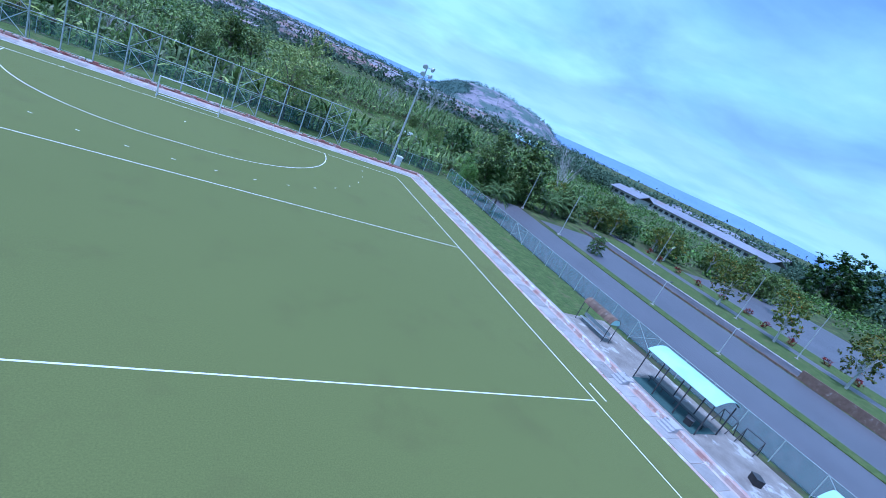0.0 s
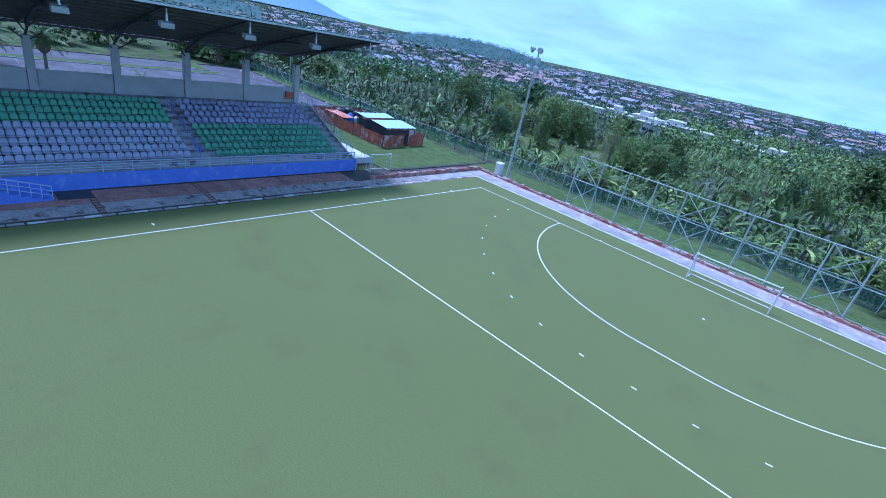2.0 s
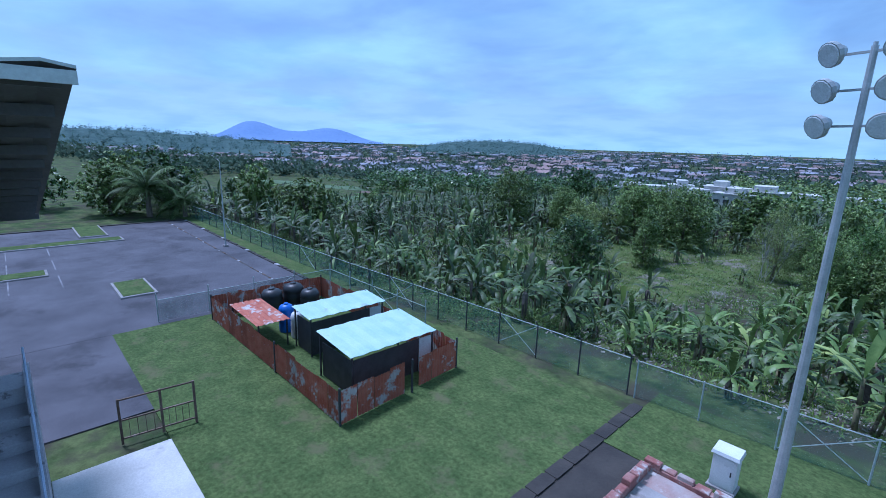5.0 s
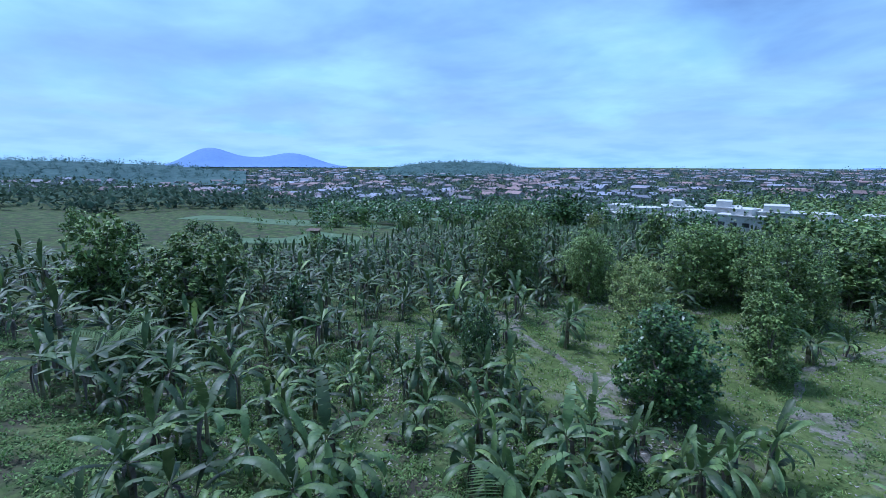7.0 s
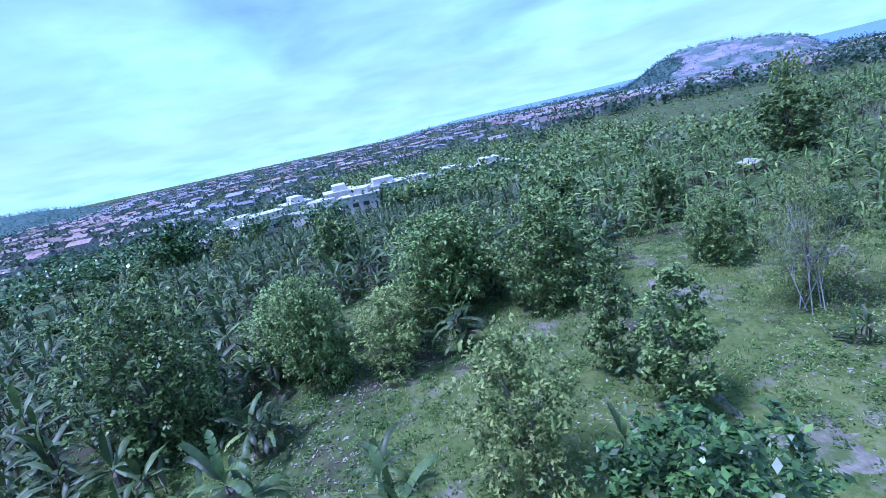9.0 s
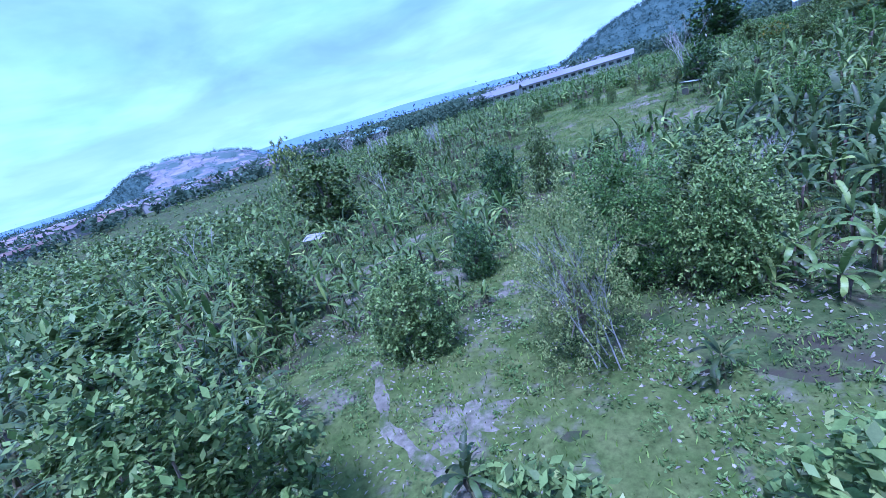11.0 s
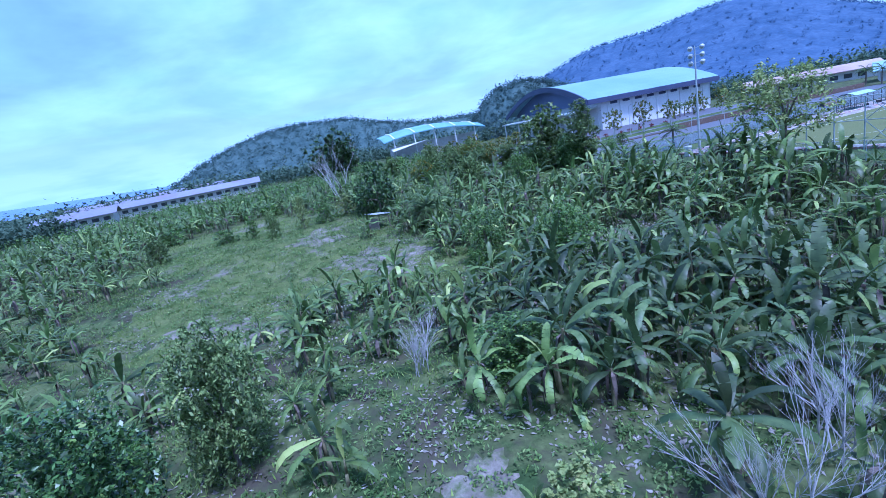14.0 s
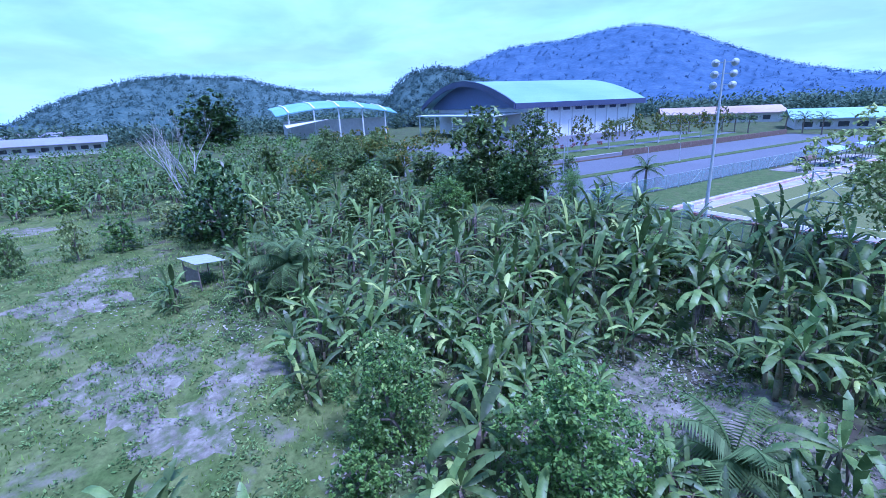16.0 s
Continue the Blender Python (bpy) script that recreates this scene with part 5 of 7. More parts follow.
def banana_parts(seed, h, n_seg=11):
    """One clump: a tall stem with smaller shoots round it. Gives the stems, the leaves with place and turn, and the hanging dry leaves."""
    rng = np.random.default_rng(seed)
    stems, leaves, dry = [], [], Shape()
    shoots = [(0.0, 0.0, h)]
    for k in range(int(rng.integers(1, 4))):
        a, q = rng.uniform(0, 6.28), rng.uniform(.35, 1.0)
        shoots.append((q * math.cos(a), q * math.sin(a), h * rng.uniform(.2, .85)))
    for j, (sx, sy, sh) in enumerate(shoots):
        lean = Vector((sx * .25 + rng.uniform(-.1, .1), sy * .25 + rng.uniform(-.1, .1), 0))
        w = 0.055 + 0.03 * sh
        foot, neck = Vector((sx, sy, -0.2)), Vector((sx, sy, sh)) + lean
        mid = foot.lerp(neck, .55)
        stems.append(Shape().tube(foot, mid, w, w * .8, 7).tube(mid, neck, w * .8, w * .45, 7))
        n = int(rng.integers(8, 11)) if j == 0 else int(rng.integers(3, 6))
        for i in range(n):
            t = i / (n - 1)
            size = 2.25 * rng.uniform(0.7, 1.15) * (0.58 + 0.2 * sh)
            leaves.append((banana_leaf(rng, size, radians(82 - 76 * t ** 0.6 + rng.uniform(-16, 16)), n_seg), rng.uniform(0, 6.28) if j else i * 2.4 + rng.uniform(-1.0, 1.0), (neck.x, neck.y, neck.z * (1 - 0.09 * t))))
    for k in range(int(rng.integers(2, 6))):
        a = rng.uniform(0, 6.28)
        c, sn = math.cos(a), math.sin(a)
        out = rng.uniform(.2, .55)
        p = [(0.08, h * .92), (out * .7, h * .86), (out, h * .6), (out * .9, h * rng.uniform(.1, .35))]
        for j, ((r0, z0), (r1, z1)) in enumerate(zip(p, p[1:])):
            w, w2 = (0.03, 0.10, 0.08)[j], (0.10, 0.08, 0.03)[j]
            dry.face([(r0 * c - w * sn, r0 * sn + w * c, z0), (r0 * c + w * sn, r0 * sn - w * c, z0), (r1 * c + w2 * sn, r1 * sn - w2 * c, z1), (r1 * c - w2 * sn, r1 * sn + w2 * c, z1)])
    return stems, leaves, dry


def banana_proto(seed, h, leaf=BANANA):
    stems, leaves, dry = banana_parts(seed, h)
    p = root("banana_plant", (0, 0, -500), "banana plant with long arching torn leaves", "banana plant", "banana plants")
    for s in stems:
        part("stem", s, STEM, p)
    for s, yaw, at in leaves:
        ob = part("leaf", s, leaf, p, smooth=True)
        ob.location, ob.rotation_euler = at, (0, 0, yaw)
    part("dry_leaves", dry, DEAD_LEAF, p, "hanging dry brown leaves")
    return p


def banana_flat(seed, h, n_seg=6):
    """The same plant as plain arrays: corners, faces, and a material for each face."""
    stems, leaves, dry = banana_parts(seed, h, n_seg)
    v, f, m = [], [], []

    def add(pts, faces, mat):
        k = len(v)
        v.extend(pts)
        f.extend(tuple(i + k for i in g) for g in faces)
        m.extend([mat] * len(faces))

    for s in stems:
        add([tuple(p) for p in s.v], s.f, 0)
    for s, yaw, at in leaves:
        c, sn = math.cos(yaw), math.sin(yaw)
        add([(x * c - y * sn + at[0], x * sn + y * c + at[1], q + at[2]) for x, y, q in s.v], s.f, 1)
    add(dry.v, dry.f, 2)
    return np.array(v), f, m


CLEAR = []     # bare places: x, y, radius


def open_ground(x, y):
    """True where the plantation has paths, clearings, fields or trees instead of banana plants."""
    if y < 15.0 + 0.8 * math.sin(x * .3) and x > -44 or y < 8.6 or (x < -36 and y < 13.5 - 0.9 * float(smooth01(-44, -62, x)) and x > -112):
        return True
    for cx, cy, r in CLEAR:
        if (x - cx) ** 2 + (y - cy) ** 2 < r * r * (1 + .3 * math.sin(x * 1.1 + y * .9)):
            return True
    return False


def clear(*c):
    CLEAR.append(c)


for c in (
    (-64.2, 44.2, 3.9), (-69.8, 48.1, 3.3), (-77.6, 52, 3.3), (-81, 59.9, 3.3), (-79.8, 70, 3.3), (-66.4, 57.6, 4.4), (-70.9, 62.1, 4.4), (-58.6, 65.5, 4.4), (-46.2, 68.8, 5), (-49.6, 54.3, 3.9),
    (-41.8, 73.3, 6.6), (-47.4, 63.2, 3.9), (-59.7, 21.8, 3.3), (-53, 21.2, 2.8), (-86.6, 24, 3.3), (-87.7, 43.1, 3.9), (-56.3, 102.4, 4.4), (-39.5, 82.3, 4.4), (-157.1, 77.8, 15.4), (-173.9, 93.5, 17.6),
    (-196.3, 66.6, 15.4), (-18, 69, 7), (-24, 66, 5), (-11, 72.5, 5), (-20, 62, 5), (-29, 70.5, 5), (-31, 63, 5.5), (-27, 57, 5), (-21, 91, 2.5), (-28, 80, 2.0),
):
    clear(*c)
for c in (
    (-15, 88, 4), (5.7, 87.5, 3.5), (-0.6, 75, 3), (-5, 79.8, 3.5), (23, 77, 7), (30, 79, 7), (41, 84, 8), (31, 62, 8), (27, 55, 4.5), (36, 56, 6),
    (38, 68, 9), (48, 66, 8), (55, 64, 6), (43, 77, 9), (54, 78, 12), (66, 80, 14), (84, 76, 14), (72, 64, 10), (13, 33.5, 4.6), (8, 30.5, 3),
    (17.5, 33, 2.4), (13.8, 43.2, 4.2), (21.4, 48.4, 3.8), (19, 51.2, 2.4), (49.6, 54.4, 3), (61.5, 51, 5), (42, 48, 2.2), (10.4, 35.8, 2.2), (2.6, 63.4, 2.6), (-15.5, 52, 2.8),
    (-18, 57, 2.6), (-8, 64, 3), (-11, 56, 2.5), (-1.5, 58, 3),
):
    clear(*c)


def plant_bananas():
    rng = random.Random(21)
    protos = [banana_proto(40 + i, h, YOUNG if i > 5 else BANANA) for i, h in enumerate((1.9, 2.5, 1.4, 2.2, 1.0, 2.7, 1.9, 2.4, 1.3, 2.1, 1.0, 2.6))]
    flats = [banana_flat(70 + i, h) for i, h in enumerate((1.9, 2.5, 1.5, 2.2, 2.7, 1.0, 1.8, 1.3))]
    plain = [banana_flat(90 + i, h, 3) for i, h in enumerate((1.9, 2.5, 1.5, 2.2, 2.7, 1.8))]
    near, far = [], []
    step = 2.5
    for i in range(int(290 / step)):
        for j in range(int(185 / step)):
            x, y = -150 + i * step + rng.uniform(-1.1, 1.1), 8.5 + j * step + rng.uniform(-1.1, 1.1)
            if x > 42 and y < 26 or x > 70 and y < 36:
                continue
            patch = 0.5 + 0.5 * math.sin(x * .33 + 1.2 * math.sin(y * .21)) * math.cos(y * .29 + 1)
            size = 1.0
            if -42 < x < -20 and 73 < y < 92:
                thin, size = 0.95, 0.74      # young plants on bare soil
            elif -80 < x < -36 and 42 < y < 88:
                thin = 0.20 * patch          # open grass with single plants
            elif -36 < x < -8 and 57 < y < 76:
                thin, size = 0.16, 0.6       # grassy glade
            elif -36 < x < -6 and 76 <= y < 102:
                thin, size = 0.5 + 0.5 * patch, 0.8       # young plants further on
            elif 20 < x < 92 and 52 < y < 92:
                thin, size = 0.04 + 0.16 * patch, 0.85     # the grassy eastern clearing
            elif -20 < x < 60 and y > 88:
                thin, size = 0.4 + 0.5 * patch, 0.85
            elif x < -80 and y > 42 or y > 88:
                thin = 0.55 + 0.4 * patch    # the dense stands in the west and north
            elif y < 42 and x < -28:
                thin, size = 0.3 + 0.55 * patch, 1.04    # along the fence
            elif -17 < x < 9 and 36 < y < 57 or x > 4 and y < 31:
                thin, size = 1.0, 1.16       # the tallest, closest plants
            elif x < 24 and y < 64:
                thin, size = 0.6 + 0.35 * patch, 1.02
            elif y < 52:
                thin = 0.8 + 0.4 * patch
            else:
                thin = 0.2 + 0.5 * patch
            pick = rng.random()
            if pick > thin or open_ground(x, y):
                continue
            h = size * rng.uniform(0.72, 1.3)
            on_way = (-84 < x < -46 and 16 < y < 62) or (-30 < x < 26 and 32 < y < 66)
            (near if on_way and len(near) < 150 and rng.random() < 0.75 else far).append((x, y, h, rng.uniform(0, 6.28), rng.randrange(60)))
    for x, y, h, a, k in near:
        c = copy_thing(protos[k % 6 + (6 if x > -30 and not (x < 9 and y < 57) else 0)], Matrix.LocRotScale((x, y, float(land(x, y))), Euler((0, 0, a)), None))
        c.scale = (h, h, h)
    for p in protos:
        for o in (*p.children_recursive, p):
            bpy.data.objects.remove(o)
    young = lambda p: p[0] > -42 and p[1] > 13 and not (-17 < p[0] < 9 and 36 < p[1] < 57)  # noqa: E731
    for name, rows, leaf, words in (("banana_grove", [p for p in far if not young(p)], BANANA, "dense grove of banana plants with dark glossy leaves"), ("fresh_banana_grove", [p for p in far if young(p)], YOUNG, "banana plants with fresh green glossy leaves")):
        V, F, M, k = [], [], [], 0
        for x, y, h, a, q in rows:
            v, f, m = plain[q % len(plain)] if x < -84 or y > 84 or x > 32 or y < 30 and x > -28 and x < 0 else flats[q % len(flats)]
            c, s = math.cos(a) * h, math.sin(a) * h
            V.append(np.stack([v[:, 0] * c - v[:, 1] * s + x, v[:, 0] * s + v[:, 1] * c + y, v[:, 2] * h + float(land(x, y))], -1))
            F += [tuple(i + k for i in g) for g in f]
            M += m
            k += len(v)
        me = bpy.data.meshes.new(name)
        me.from_pydata(np.concatenate(V).tolist(), [], F)
        for x in (STEM, leaf, DEAD_LEAF):
            me.materials.append(x)
        me.polygons.foreach_set("material_index", M)
        me.polygons.foreach_set("use_smooth", [True] * len(M))
        me.update()
        tagged(new(name, me), words, "banana plants", kind="stuff")
    return len(near), len(far)


print("bananas", plant_bananas())


# ---------------------------------------------------------------- weeds, scrub and litter of the plantation
def scrub():
    rng = np.random.default_rng(8)
    C = []
    n = 15000
    xs, ys = rng.uniform(-112, 75, n), rng.uniform(11, 105, n)
    xs, ys = np.append(xs, rng.uniform(-100, -44, 2200)), np.append(ys, rng.uniform(10.9, 38, 2200))    # rank growth along the road fence
    for x, y in zip(xs, ys):
        if y < 15.0 and x > -46 or x > 44 and y < 12 or x > -46 and y < 16 and rng.random() < .5:
            continue
        if 0.6 * math.sin(x * .21 + 2) * math.cos(y * .17) + rng.uniform(-1.2, 1.2) < (0.15 if -70 < x < -40 and 40 < y < 76 else -0.45):
            continue
        big = rng.uniform(0, 1) ** 2
        rad, h = 0.35 + 0.75 * big, 0.2 + 0.9 * big
        m = int(rng.integers(15, 23) + 34 * big)
        q, a = rad * np.sqrt(rng.uniform(0, 1, m)), rng.uniform(0, 6.28, m)
        z = float(land(x, y)) + h * (1 - (q / rad) ** 2) * rng.uniform(.5, 1.1, m) + .05
        C.append(np.stack([x + q * np.cos(a), y + q * np.sin(a), z], -1))
    v, f = quad_cloud(np.concatenate(C), 0.23, rng, 0.6, 0.0, 2.4)
    tagged(new("weeds", cloud_mesh("weeds", v, f, WEED)), "low weeds and saplings between the banana plants", "weeds", kind="stuff")
    # upright blades of grass
    n = 150000
    x, y = rng.uniform(-95, 100, n), rng.uniform(15.5, 105, n)
    keep = np.sin(x * .35 + 1) * np.cos(y * .31) + rng.uniform(-.7, .7, n) > -0.1
    x, y = x[keep], y[keep]
    v, f = quad_cloud(np.stack([x, y, land(x, y) + 0.12], -1), 0.42, rng, 0.35, -1.0, 6.0)
    tagged(new("long_grass", cloud_mesh("long_grass", v, f, GRASS_BLADE)), "long grass between the plants", "grass", kind="stuff")
    # dry leaves on the soil
    n = 80000
    x, y = rng.uniform(-90, 50, n), rng.uniform(15, 90, n)
    keep = np.sin(x * .5) * np.cos(y * .43 + 1) + rng.uniform(-.6, .6, n) > -0.05
    x, y = x[keep], y[keep]
    x, y = np.append(x, rng.normal(14, 5, 6000)), np.append(y, rng.normal(36, 4.5, 6000))       # a swept heap between the plants
    v, f = quad_cloud(np.stack([x, y, land(x, y) + 0.05], -1), 0.33, rng, 0.3, 0.0, 2.3)
    tagged(new("leaf_litter", cloud_mesh("leaf_litter", v, f, LITTER)), "pale dry leaves lying on the soil", "leaf litter", kind="stuff")


GRASS_BLADE = leafy("grass_blade", (0.11, 0.18, 0.03), (0.22, 0.29, 0.07), (0.38, 0.38, 0.15), 0.6, 0.3, 0.45)
LITTER = surface("dry_litter", (0.14, 0.122, 0.095), (0.36, 0.335, 0.285), 2.0, 0.95, 0.0, 20, island=0.4)
scrub()
DIRT = surface("trodden_earth", (0.165, 0.148, 0.118), (0.265, 0.24, 0.195), 0.8, 0.95, 0.9, 3, spot=(0.095, 0.125, 0.045), spot_scale=0.7, spot_at=0.46, edge=0.14, grit=0.7, sheen=0.1)


MEADOW = surface("clearing_grass", (0.074, 0.108, 0.028), (0.14, 0.166, 0.056), 0.45, 0.95, 1.0, 2.6, spot=(0.22, 0.19, 0.165), spot_scale=0.3, spot_at=0.56, grit=0.8, sheen=0.1, edge=0.16)


def dirt_patch(cx, cy, r, label="bare pale trodden earth", mat=None, lift=0.09):
    """A low ragged sheet of earth that follows the ground."""
    s, n, m = Shape(), 44, 5
    edge = [1 + .26 * math.sin(3 * a + cx) + .16 * math.sin(7 * a + cy) + .12 * math.sin(13 * a + cx + cy) + .08 * math.sin(21 * a + cy) for a in (2 * math.pi * i / n for i in range(n))]
    ring = lambda k, i: (cx + r * k / m * edge[i % n] * math.cos(2 * math.pi * i / n), cy + r * k / m * edge[i % n] * math.sin(2 * math.pi * i / n))  # noqa: E731
    for k in range(m):
        for i in range(n):
            q = [ring(k, i), ring(k + 1, i), ring(k + 1, i + 1), ring(k, i + 1)]
            s.face([(x, y, float(land(x, y)) + (lift if k < m - 1 else lift if j in (0, 3) else -0.02)) for j, (x, y) in enumerate(q)])
    tagged(part("dirt_patch" if mat is None else "meadow", s, mat or DIRT), label, "ground", kind="structure")


def dirt_track(pts, w):
    s = Shape()
    P2 = [Vector(p) for p in pts]
    dense = [a.lerp(b, t) for a, b in zip(P2, P2[1:]) for t in np.linspace(0, 1, 8, endpoint=False)] + [P2[-1]]
    side = []
    for i, p in enumerate(dense):
        d = (dense[min(i + 1, len(dense) - 1)] - dense[max(i - 1, 0)]).normalized()
        k = w * (0.8 + 0.3 * math.sin(i * 1.7))
        side.append((p + Vector((-d.y, d.x)) * k, p, p - Vector((-d.y, d.x)) * k))
    for a, b in zip(side, side[1:]):
        for j in (0, 1):
            q = [a[j], a[j + 1], b[j + 1], b[j]]
            s.face([(v.x, v.y, float(land(v.x, v.y)) + (0.1 if (j, c) in ((0, 1), (0, 2), (1, 0), (1, 3)) else 0.0)) for c, v in enumerate(q)])
    tagged(part("dirt_track", s, DIRT), "narrow trodden earth track through the plants", "path", kind="structure")


for i, q in enumerate(((-59.7, 63.2, 14.6), (-45.1, 73.3, 11.2), (-68.6, 50.9, 9), (-50.7, 52, 9), (-88.8, 57.6, 7.8), (-58.6, 82.3, 9), (33, 61, 13), (46, 70, 14), (-19, 68, 11), (64, 75, 16), (30, 79, 10), (84, 76, 14), (-28, 72, 7), (24, 55, 5))):
    dirt_patch(*q, "grassy clearing between the banana plants", MEADOW, 0.05 + 0.002 * i)
CROP = surface("young_crop", (0.085, 0.135, 0.055), (0.115, 0.17, 0.075), 0.2, 0.95, 0.6, 1.2, spot=(0.22, 0.2, 0.14), spot_scale=0.1, spot_at=0.62)


def field(cx, cy, w, d, yaw, label):
    s, c, n = Shape(), math.cos(radians(yaw)), math.sin(radians(yaw))
    P = lambda i, j: (cx + (i / 8 - .5) * w * c - (j / 4 - .5) * d * n, cy + (i / 8 - .5) * w * n + (j / 4 - .5) * d * c)  # noqa: E731
    for i in range(8):
        for j in range(4):
            s.face([(*p, float(land(*p)) + 0.1) for p in (P(i, j), P(i + 1, j), P(i + 1, j + 1), P(i, j + 1))])
    tagged(part("field", s, CROP), label, "field", kind="structure")


for q in ((-162.7, 94.6, 46, 16, 12), (-180.6, 77.8, 44, 10, 40), (-138.1, 62.1, 37, 15, 20), (-198.6, 124.8, 66, 11, 30), (-235.5, 98, 66, 15, 25), (-257.9, 167.4, 99, 24, 30), (-207.5, 167.4, 66, 15, 35)):
    field(*q, "pale green field of a young crop")
dirt_track([(-59.7, 38.6), (-64.5, 44.4), (-69, 48.3), (-77.6, 52.3), (-82.1, 56.5), (-83, 65.5), (-81.4, 74.4)], 1.2)
dirt_track([(-53.4, 50.9), (-53.1, 62.1), (-50.4, 68.8), (-47, 74.8), (-40.6, 79.5)], 0.9)
dirt_track([(-64.2, 24), (-58.9, 21.6), (-52.2, 20.9)], 1.4)
dirt_track([(-56.8, 94.6), (-56.3, 102.4), (-55.8, 136)], 1)
for q in (
    (-65.3, 47.6, 2.5), (-46.2, 70.5, 2.3), (-59.7, 70.5, 1.8), (-86.6, 21.8, 2.3), (-82.1, 55.4, 2.5), (-51.3, 52.6, 2.3), (35.7, 60.6, 4.6), (29, 57.5, 3.2), (33, 54, 2.8), (52, 65, 4.2),
    (57, 62.5, 3), (24.5, 78.5, 3.6), (28, 80.5, 3), (20.5, 73.6, 2), (42, 83, 3), (88, 75, 5), (5.6, 87.6, 2.6), (-14.6, 90, 2.6), (-22, 90.5, 2.8), (-27, 80, 2.4),
    (-22, 99, 2.4), (-29, 89.7, 2), (13, 34, 3.6), (11, 30.5, 2.8), (17.5, 32.7, 2), (6, 31.5, 2), (-31, 72, 1.8), (-9, 64.5, 1.8), (8.6, 55.5, 1.8),
):
    dirt_patch(*q)


# ---------------------------------------------------------------- palms, dead trees
def frond_mesh(rng, length, lift, bend, width):
    """A feathered frond along +x: a thin rib with many narrow leaflets."""
    s = Shape()
    n, ang, x, z, rib = 12, lift, 0.0, 0.0, [Vector((0, 0, 0))]
    for i in range(n):
        x += math.cos(ang) * length / n
        z += math.sin(ang) * length / n
        ang -= bend / n * (0.5 + i / n)
        rib.append(Vector((x, 0, z)))
    for a, b in zip(rib, rib[1:]):
        s.beam(a, b, 0.04, 0.03)
    for i in range(1, n * 2 + 1):
        t = i / (n * 2)
        j = min(n - 1, int(t * n))
        p = rib[j].lerp(rib[j + 1], t * n - j)
        w = width * math.sin(math.pi * (0.12 + 0.8 * t)) * rng.uniform(.85, 1.15)
        for sd in (-1, 1):
            tip = p + Vector((0.45 * w, sd * w, -0.45 * w + rng.uniform(-.05, .05)))
            s.face([p + Vector((-.05, 0, 0)), p + Vector((.06, 0, 0)), tip])
    return s.data("frond", PALM)


_prng = np.random.default_rng(4)
FRONDS = [frond_mesh(_prng, 2.6, radians(l), b, 0.75) for l, b in ((70, 1.6), (45, 1.8), (20, 1.6), (-10, 1.1))]


def palm(x, y, h, size, label, fronds=16, skirt=False):
    p = root("palm", (x, y, float(land(x, y))), label, "palm", "palms")
    s = Shape()
    s.tube((0, 0, -.3), (.1, 0, h * .5), .2 * size, .16 * size, 8).tube((.1, 0, h * .5), (0, 0, h), .16 * size, .13 * size, 8)
    part("trunk", s, BARK, p)
    for i in range(fronds):
        t = i / (fronds - 1)
        ob = part("frond", FRONDS[min(3, int(t * 4))], None, p)
        ob.location, ob.rotation_euler, ob.scale = (0, 0, h - .1 * t), (0, 0, i * 2.4), (size, size, size)
    if skirt:
        k = Shape()
        k.lathe((0, 0, h - 1.5 * size), [(.25 * size, 0), (.6 * size, .4 * size), (.7 * size, 1.0 * size), (.2 * size, 1.6 * size)], 10)
        part("skirt", k, HUSK, p, "skirt of dry hanging fronds")


palm(-83, -31, 4.6, 1.25, "fan palm with a skirt of dry fronds in the car park", 22, True)
palm(-87, -36.5, 4.0, 1.3, "full green palm in the car park", 22)
palm(-80, -20, 0.6, 0.9, "small palm on a traffic island", 12)
palm(-112, 4.4, 4.5, 2.3, "large spreading palm at the end of the car park", 26)
palm(-108.5, 8.6, 2.6, 1.9, "low spreading palm at the end of the car park", 20)
palm(52, 9.4, 2.0, 1.35, "young coconut palm at the end of the road", 16)
palm(65, 10.7, 2.4, 1.5, "young coconut palm at the end of the road", 16)
palm(70, 13, 2.8, 1.5, "coconut palm beside the road", 16)
palm(76, 15, 3.0, 1.5, "coconut palm beside the road", 16)
palm(86, 18, 3.4, 1.5, "coconut palm beside the road", 16)
palm(43.2, -3.2, 3.4, 1.1, "small coconut palm on the verge", 14)
palm(44.6, 4.0, 1.6, 0.9, "small coconut palm on the verge", 14)
palm(42.6, 48.0, 3.2, 1.8, "feathery palm among the banana plants", 18)
palm(10.4, 35.8, 0.9, 1.5, "young coconut palm among the banana plants", 14)
palm(-92, 19, 1.8, 1.7, "feathery palm among the banana plants", 16)
palm(-62.5, 26.8, 0.7, 1.4, "young palm among the banana plants", 12)
for i in range(8):
    palm(112 + i * 3.2, -78 - i * 6, 4.2, 1.0, "slim palm before the sports hall", 12)
for i in range(9):
    palm(64 + i * 7, -118 - (i % 3) * 5, 5.0, 1.3, "palm along the far lawn", 12)


